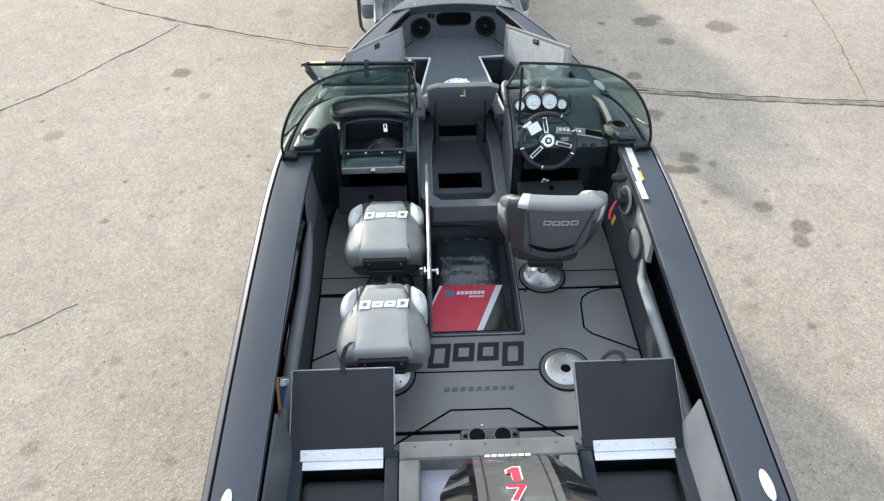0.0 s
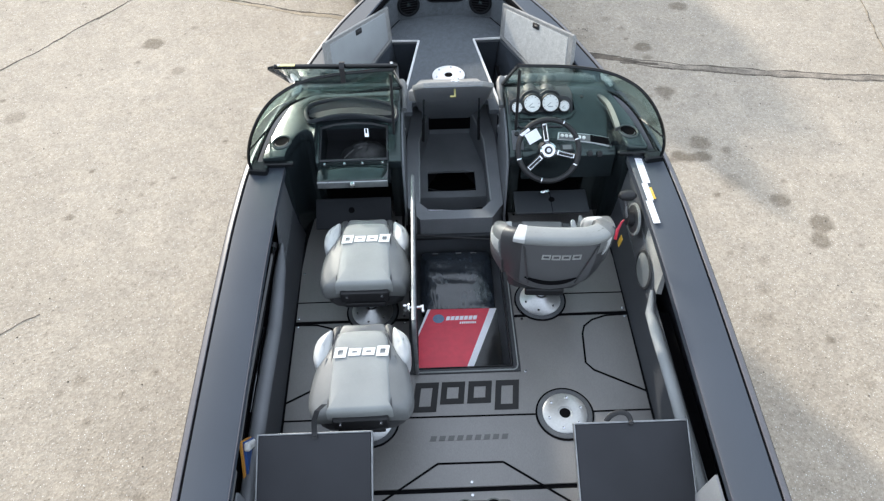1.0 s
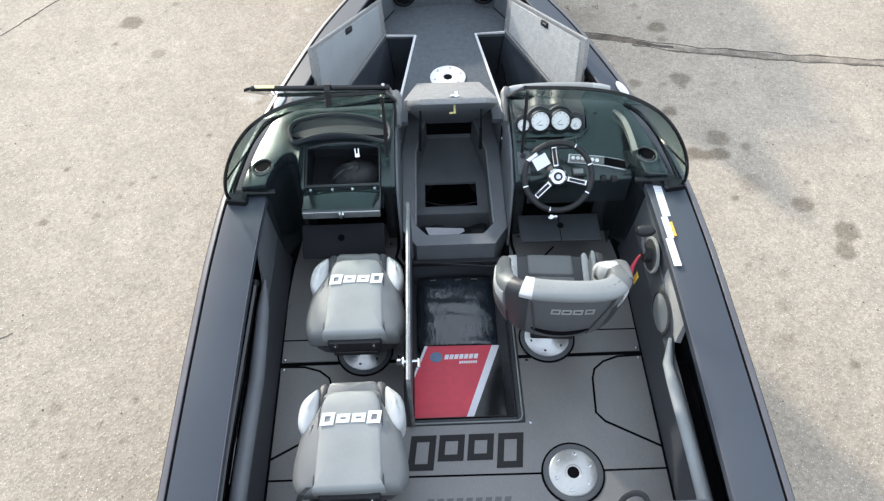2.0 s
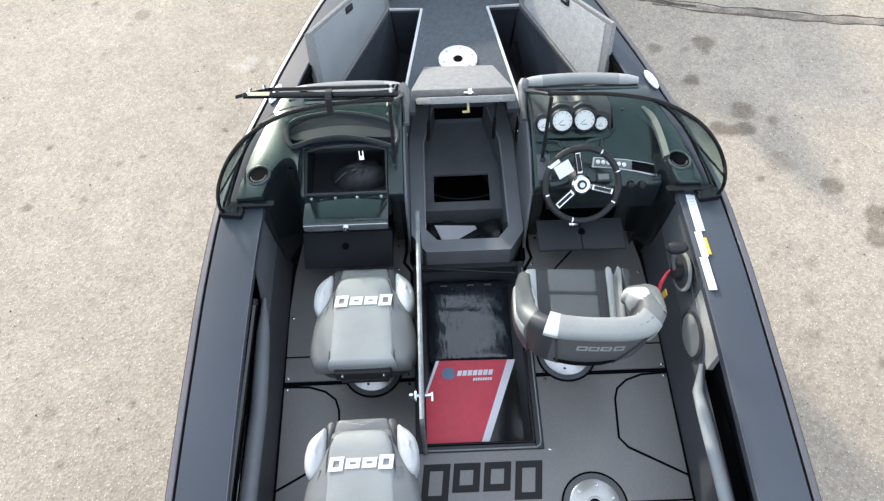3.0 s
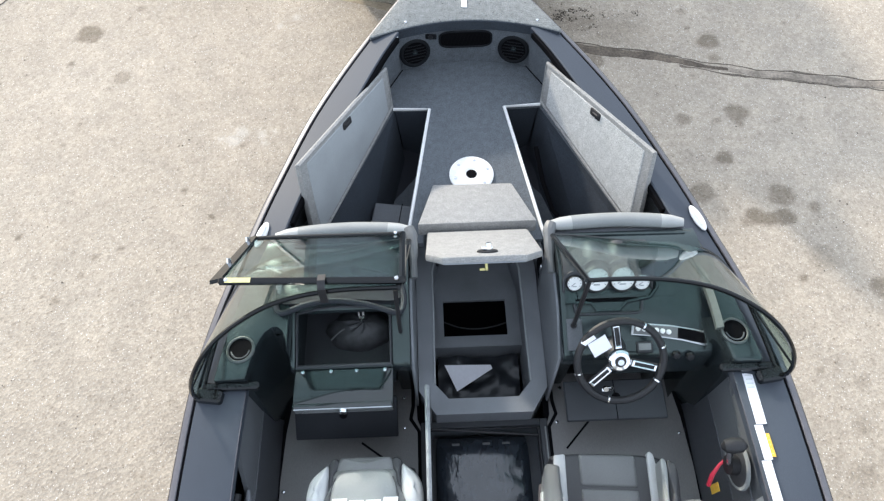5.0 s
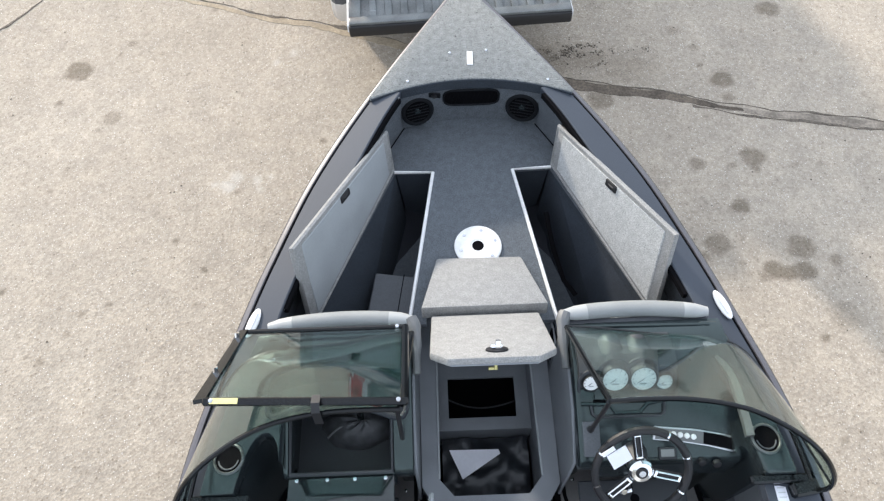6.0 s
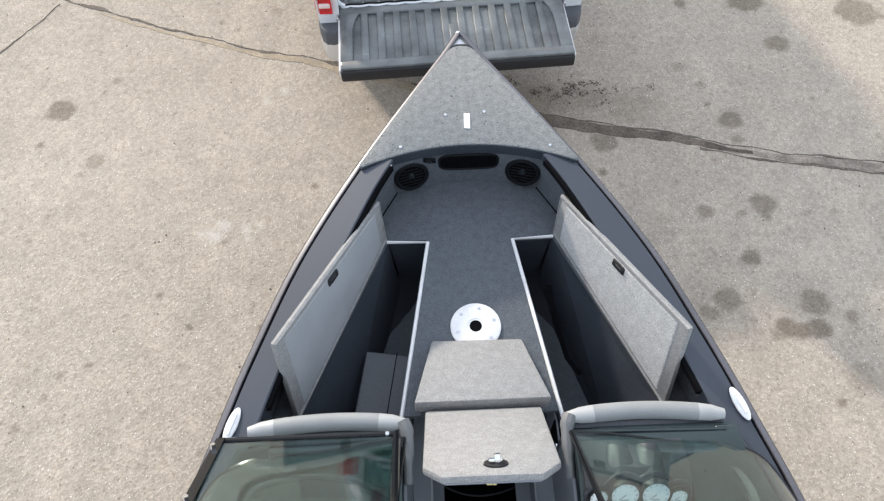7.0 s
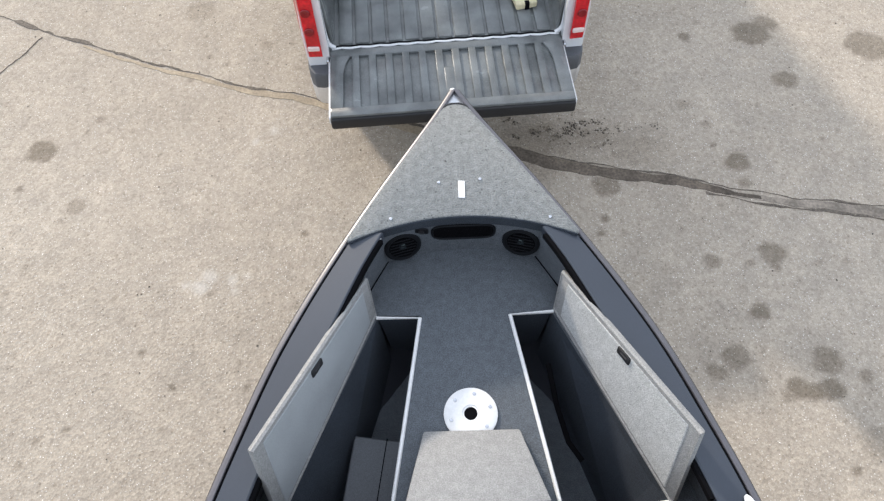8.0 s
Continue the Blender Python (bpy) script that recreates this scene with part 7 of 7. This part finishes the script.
part("arm_pad", soft(smooth_outline([(.196, -.05), (.228, -.06), (.242, .10), (.238, .20), (.222, .222), (.202, .215), (.198, .10)], 4), 0.10, 0.222, 0.012), SEATDK, hs, "charcoal lower arm pad")
part("arm_pad_strip", soft(smooth_outline([(.176, -.06), (.196, -.06), (.198, .10), (.200, .20), (.192, .228), (.178, .215), (.177, .10)], 4), 0.10, 0.225, 0.008), SEATLT, hs, "pale arm pad edge")
part("grab_slot", sweep([back_skin(4.25 + 0.15 * k, 0.26 - 0.045 * (1 - ((k - 5) / 5) ** 2), 0.0)[0] for k in range(11)], [0.004, 0.009, 0.012, 0.013, 0.013, 0.013, 0.013, 0.013, 0.012, 0.009, 0.004], 8), GROOVE, hs)
for u0, u1 in ((4.16, 4.36), (6.08, 5.75)):
    part("back_piping", sweep([back_skin(u0 + (u1 - u0) * k / 6, 0.84 - 0.115 * k, 0.001)[0] for k in range(7)], 0.0045, 6), SEATDK, hs)
for k in range(4):
    p_, n_ = back_skin(4.74 + 0.28 * k, 0.70, 0.001)
    part("emblem", moved(frames_row(1, 0.040, 0.028, 0.0, 0.007, 0.12, 0.004), pose(p_.x, p_.y, p_.z, 82, 0, math.degrees(math.atan2(n_.x, -n_.y)))), TRIM, hs, "silver emblem block")

# ---- pick-up truck with its tailgate down ----
def slim(shape):
    """Draws the flanks in towards the bed."""
    return [Vector((v[0] if abs(v[0]) < 0.78 else math.copysign(0.78 + (abs(v[0]) - 0.78) * 0.62, v[0]), v[1], v[2])) for v in shape[0]], shape[1]


truck = thing("pickup_truck", "white pick-up truck with its tailgate folded down", "truck", (0.022, 6.745, 0.0), (0, 0, 2.8))
tg = part("tailgate", rbox((1.47, 0.555, 0.06), (0, 0.278, 0.735), r=0.012, seg=2), BEDLINER, truck, "dark plastic lined tailgate, folded down")
part("tailgate_edge", rbox((1.475, 0.05, 0.085), (0, 0.012, 0.722), r=0.016, seg=2), RUBBER, tg)
for s in (-1, 1):
    part("tailgate_side", rbox((0.018, 0.53, 0.06), (s * 0.738, 0.285, 0.725), r=0.005), TRUCKW, tg, "white painted tailgate side")
    part("tailgate_hinge", rbox((0.02, 0.05, 0.04), (s * 0.748, 0.50, 0.75), r=0.006), STEEL, tg)
PITCH, SUNK = 0.1045, 0.056
part("liner_border", span((-0.733, 0.004, 0.760), (0.733, 0.072, 0.783), 0.007, 2), BEDLINER, tg)
part("liner_border", span((-0.733, 0.492, 0.760), (0.733, 0.556, 0.783), 0.007, 2), BEDLINER, tg)
for k in range(14):
    x0, x1 = -0.627 + PITCH * (k - 1) + SUNK / 2, -0.627 + PITCH * k - SUNK / 2
    if k == 0:
        land = prism([(-0.733, 0.066), (x1, 0.066), (x1 + 0.004, 0.36), (x1 + 0.022, 0.44), (x1 + 0.05, 0.500), (-0.733, 0.500)], 0.760, 0.783, 0.007, 2)
    elif k == 13:
        land = prism([(x0, 0.066), (0.733, 0.066), (0.733, 0.500), (x0 - 0.05, 0.500), (x0 - 0.022, 0.44), (x0 - 0.004, 0.36)], 0.760, 0.783, 0.007, 2)
    else:
        land = span((x0, 0.066, 0.760), (x1, 0.498, 0.783), 0.007, 2)
    part("liner_land", land, BEDLINER, tg)
part("liner_land", span((-0.032, 0.066, 0.760), (0.032, 0.345, 0.783), 0.007, 2), BEDLINER, tg)
part("liner_stud", rbox((0.02, 0.05, 0.010), (0.0, 0.13, 0.785), r=0.004), TRIM, tg)
part("bed_gap", sweep([(-0.72 + 0.06 * k, 0.578 + 0.006 * (k % 2), 0.781) for k in range(25)], 0.008, 6), GROOVE, truck)
part("tailgate_gap", sweep([(-0.72 + 0.06 * k, 0.562 + 0.006 * (k % 2), 0.781) for k in range(25)], 0.007, 6), TRUCKW, truck, "white bed edge behind the tailgate")
bed = part("bed", join(span((-0.76, 0.56, 0.74), (0.76, 2.35, 0.785), 0.004), span((-0.78, 2.30, 0.74), (0.78, 2.36, 1.33), 0.01)), BEDLINER, truck, "ribbed dark bed liner")
for k in range(13):
    part("bed_rib", rbox((0.088, 1.70, 0.030), (-0.63 + 0.105 * k, 1.44, 0.785), r=0.008, seg=2), BEDLINER, bed)
for s in (-1, 1):
    part("bed_wall", extruded([(s * 0.70, 0.58, 0.78), (s * 0.70, 2.32, 0.78), (s * 0.74, 2.32, 1.30), (s * 0.74, 0.60, 1.30)], (s * 0.02, 0, 0), 0.004), BEDLINER, bed)
    part("bed_corner", sweep(fine([(s * 0.752, 0.60, 1.10), (s * 0.748, 0.585, 0.90), (s * 0.735, 0.573, 0.82), (s * 0.70, 0.568, 0.788)], 4), 0.014, 8), TRUCKW, bed, "white painted corner of the bed opening")
    part("wheel_arch_liner", rbox((0.2, 0.7, 0.24), (s * 0.66, 1.45, 0.87), r=0.05, seg=2), BEDLINER, bed)
    prof = [(s * 0.755, 0.70), (s * 0.90, 0.60), (s * 0.955, 0.72), (s * 0.965, 0.95), (s * 0.945, 1.22), (s * 0.90, 1.33), (s * 0.78, 1.345), (s * 0.755, 1.32)]
    part("bed_side", slim(loft([[(x * (0.975 if y < 0.6 else 1.0), y, z) for x, z in prof] for y in (0.515, 0.56, 0.7, 2.36)])), TRUCKW, truck, "white painted bed side")
    lampp = part("tail_lamp", slim(loft([[(s * 0.775, 0.485 + o, z), (s * 0.905, 0.49 + o, z), (s * 0.955, 0.56 + o, z), (s * 0.955, 0.62, z), (s * 0.785, 0.56, z)] for z, o in ((0.80, 0.0), (0.90, 0.0), (1.2, 0.0), (1.27, 0.015))])), REDLAMP, truck, "red tail lamp")
    for z_ in (1.00, 1.14):
        part("lamp_bowl", lathe([(0.0, 0.0), (0.030, 0.0), (0.026, 0.006), (0.0, 0.002)], (s * 0.825, 0.484, z_), (90, 0, 0), 18), mat("lamp_bowl_red", (0.22, 0.004, 0.008), 0.2) if z_ == 1.00 and s < 0 else bpy.data.materials["lamp_bowl_red"], lampp)
    part("reverse_lens", rbox((0.072, 0.016, 0.036), (s * 0.820, 0.484, 0.868), (0, 0, s * 3), r=0.006), LENSCLR, lampp)
    ring_ = [(0.60, 0.44), (0.80, 0.42), (0.88, 0.43), (0.925, 0.465), (0.95, 0.53), (0.958, 0.68), (0.80, 0.68), (0.60, 0.56)]
    part("bumper_end", slim(loft([[(s * (0.6 + (x - 0.6) * g_), y + (1 - g_) * 0.3, z) for x, y in ring_] for z, g_ in ((0.585, 0.99), (0.605, 1.0), (0.685, 1.0), (0.705, 0.975))])), LINER, truck, "dark textured bumper step pad")
    part("bumper_chrome", slim(loft([[(s * (0.1 + (x - 0.1) * g_), y + (1 - g_) * 0.3, z) for x, y in [(0.10, 0.44)] + ring_[1:-1] + [(0.10, 0.56)]] for z, g_ in ((0.44, 0.97), (0.46, 0.995), (0.58, 1.005), (0.60, 0.99))])), TRIM, truck, "bright bumper bar")
    for yw in (1.45, 5.05):
        w = part("wheel", lathe([(0.20, -0.11), (0.34, -0.12), (0.385, -0.09), (0.385, 0.09), (0.34, 0.12), (0.20, 0.11)], (s * 0.83, yw, 0.385), (0, 90, 0), 32), TYRE, truck, "black tyre")
        part("rim", lathe([(0.0, -0.06), (0.21, -0.09), (0.21, 0.09), (0.0, 0.06)], (s * 0.84, yw, 0.385), (0, 90, 0), 24), GALV, w)
part("bumper_step", rbox((0.9, 0.12, 0.05), (0, 0.46, 0.60), r=0.01), RUBBER, truck)
part("hitch", join(rbox((0.08, 0.30, 0.06), (0, 0.42, 0.44), r=0.006), lathe([(0, 0), (0.025, 0.0), (0.02, 0.04), (0, 0.055)], (0, 0.22, 0.47), seg=14)), STEEL, truck)
part("underbody", span((-0.80, 0.70, 0.42), (0.80, 5.7, 0.74), 0.03), RUBBER, truck)
part("cab", loft([[(-w, y, z0), (w, y, z0), (w, y, 1.28), (w * tw, y + sh, z1), (-w * tw, y + sh, z1), (-w, y, 1.28)] for y, w, tw, sh, z0, z1 in ((2.42, .96, .78, .10, .55, 1.88), (2.6, .97, .79, .05, .5, 1.92), (4.0, .97, .79, 0.0, .5, 1.92), (4.25, .97, .80, -.1, .5, 1.86), (4.75, .97, .9, 0, .5, 1.36))]), TRUCKW, truck)
part("rear_window", extruded([(-0.62, 2.405, 1.38), (0.62, 2.405, 1.38), (0.55, 2.488, 1.80), (-0.55, 2.488, 1.80)], (0, -0.012, 0), 0.003), DARKGLASS, truck)
part("bonnet", loft([[(-w, y, 0.5), (w, y, 0.5), (w, y, z - 0.12), (w * 0.86, y, z), (-w * 0.86, y, z), (-w, y, z - 0.12)] for y, w, z in ((4.7, .97, 1.33), (5.5, .96, 1.28), (5.85, .92, 1.2), (5.92, .88, 1.05))]), TRUCKW, truck)
blk = thing("cream_wedge", "cream plastic wedge lying on the truck bed", "wedge", (0.52, 7.60, 0.80), (0, 0, 12))
part("body", extruded([(-0.07, -0.05, 0.002), (0.07, -0.05, 0.002), (0.07, 0.16, 0.002), (0.0, 0.2, 0.002), (-0.07, 0.16, 0.002)], (0, 0, 0.05), 0.008), CREAM, blk)
part("notch", rbox((0.03, 0.03, 0.054), (0.0, -0.04, 0.027), r=0.002), GROOVE, blk)

# ---- trailer under the hull ----
tr = thing("boat_trailer", "dark steel boat trailer under the hull", "trailer")
for s in (-1, 1):
    part("frame_rail", sweep([(s * 0.62, 1.1, 0.40), (s * 0.62, 4.2, 0.40), (s * 0.10, 5.9, 0.42)], 0.04, 6), RUBBER, tr)
    part("bunk", rbox((0.09, 2.6, 0.06), (s * 0.45, 2.4, 0.545), (0, -s * 12, 0), r=0.01), CARPETDK, tr)
    for y in (1.4, 3.3):
        part("bunk_post", span((s * 0.45 - 0.02, y, 0.40), (s * 0.45 + 0.02, y + 0.05, 0.54), 0.003), GALV, tr)
    w = part("wheel", lathe([(0.17, -0.08), (0.29, -0.09), (0.32, -0.07), (0.32, 0.07), (0.29, 0.09), (0.17, 0.08)], (s * 0.92, 2.1, 0.32), (0, 90, 0), 30), TYRE, tr, "black tyre")
    part("rim", lathe([(0.0, -0.04), (0.18, -0.07), (0.18, 0.07), (0.0, 0.04)], (s * 0.92, 2.1, 0.32), (0, 90, 0), 22), GALV, w)
part("axle", sweep([(-0.9, 2.1, 0.33), (0.9, 2.1, 0.33)], 0.03, 8), RUBBER, tr)
part("cross_member", join(span((-0.62, 1.3, 0.36), (0.62, 1.38, 0.42), 0.004), span((-0.62, 3.9, 0.36), (0.62, 3.98, 0.42), 0.004)), RUBBER, tr)
part("tongue", sweep([(0, 5.5, 0.42), (0, 6.95, 0.46)], 0.045, 6), RUBBER, tr)
part("winch_post", sweep([(0, 6.05, 0.44), (0, 6.12, 1.02)], 0.035, 6), RUBBER, tr)
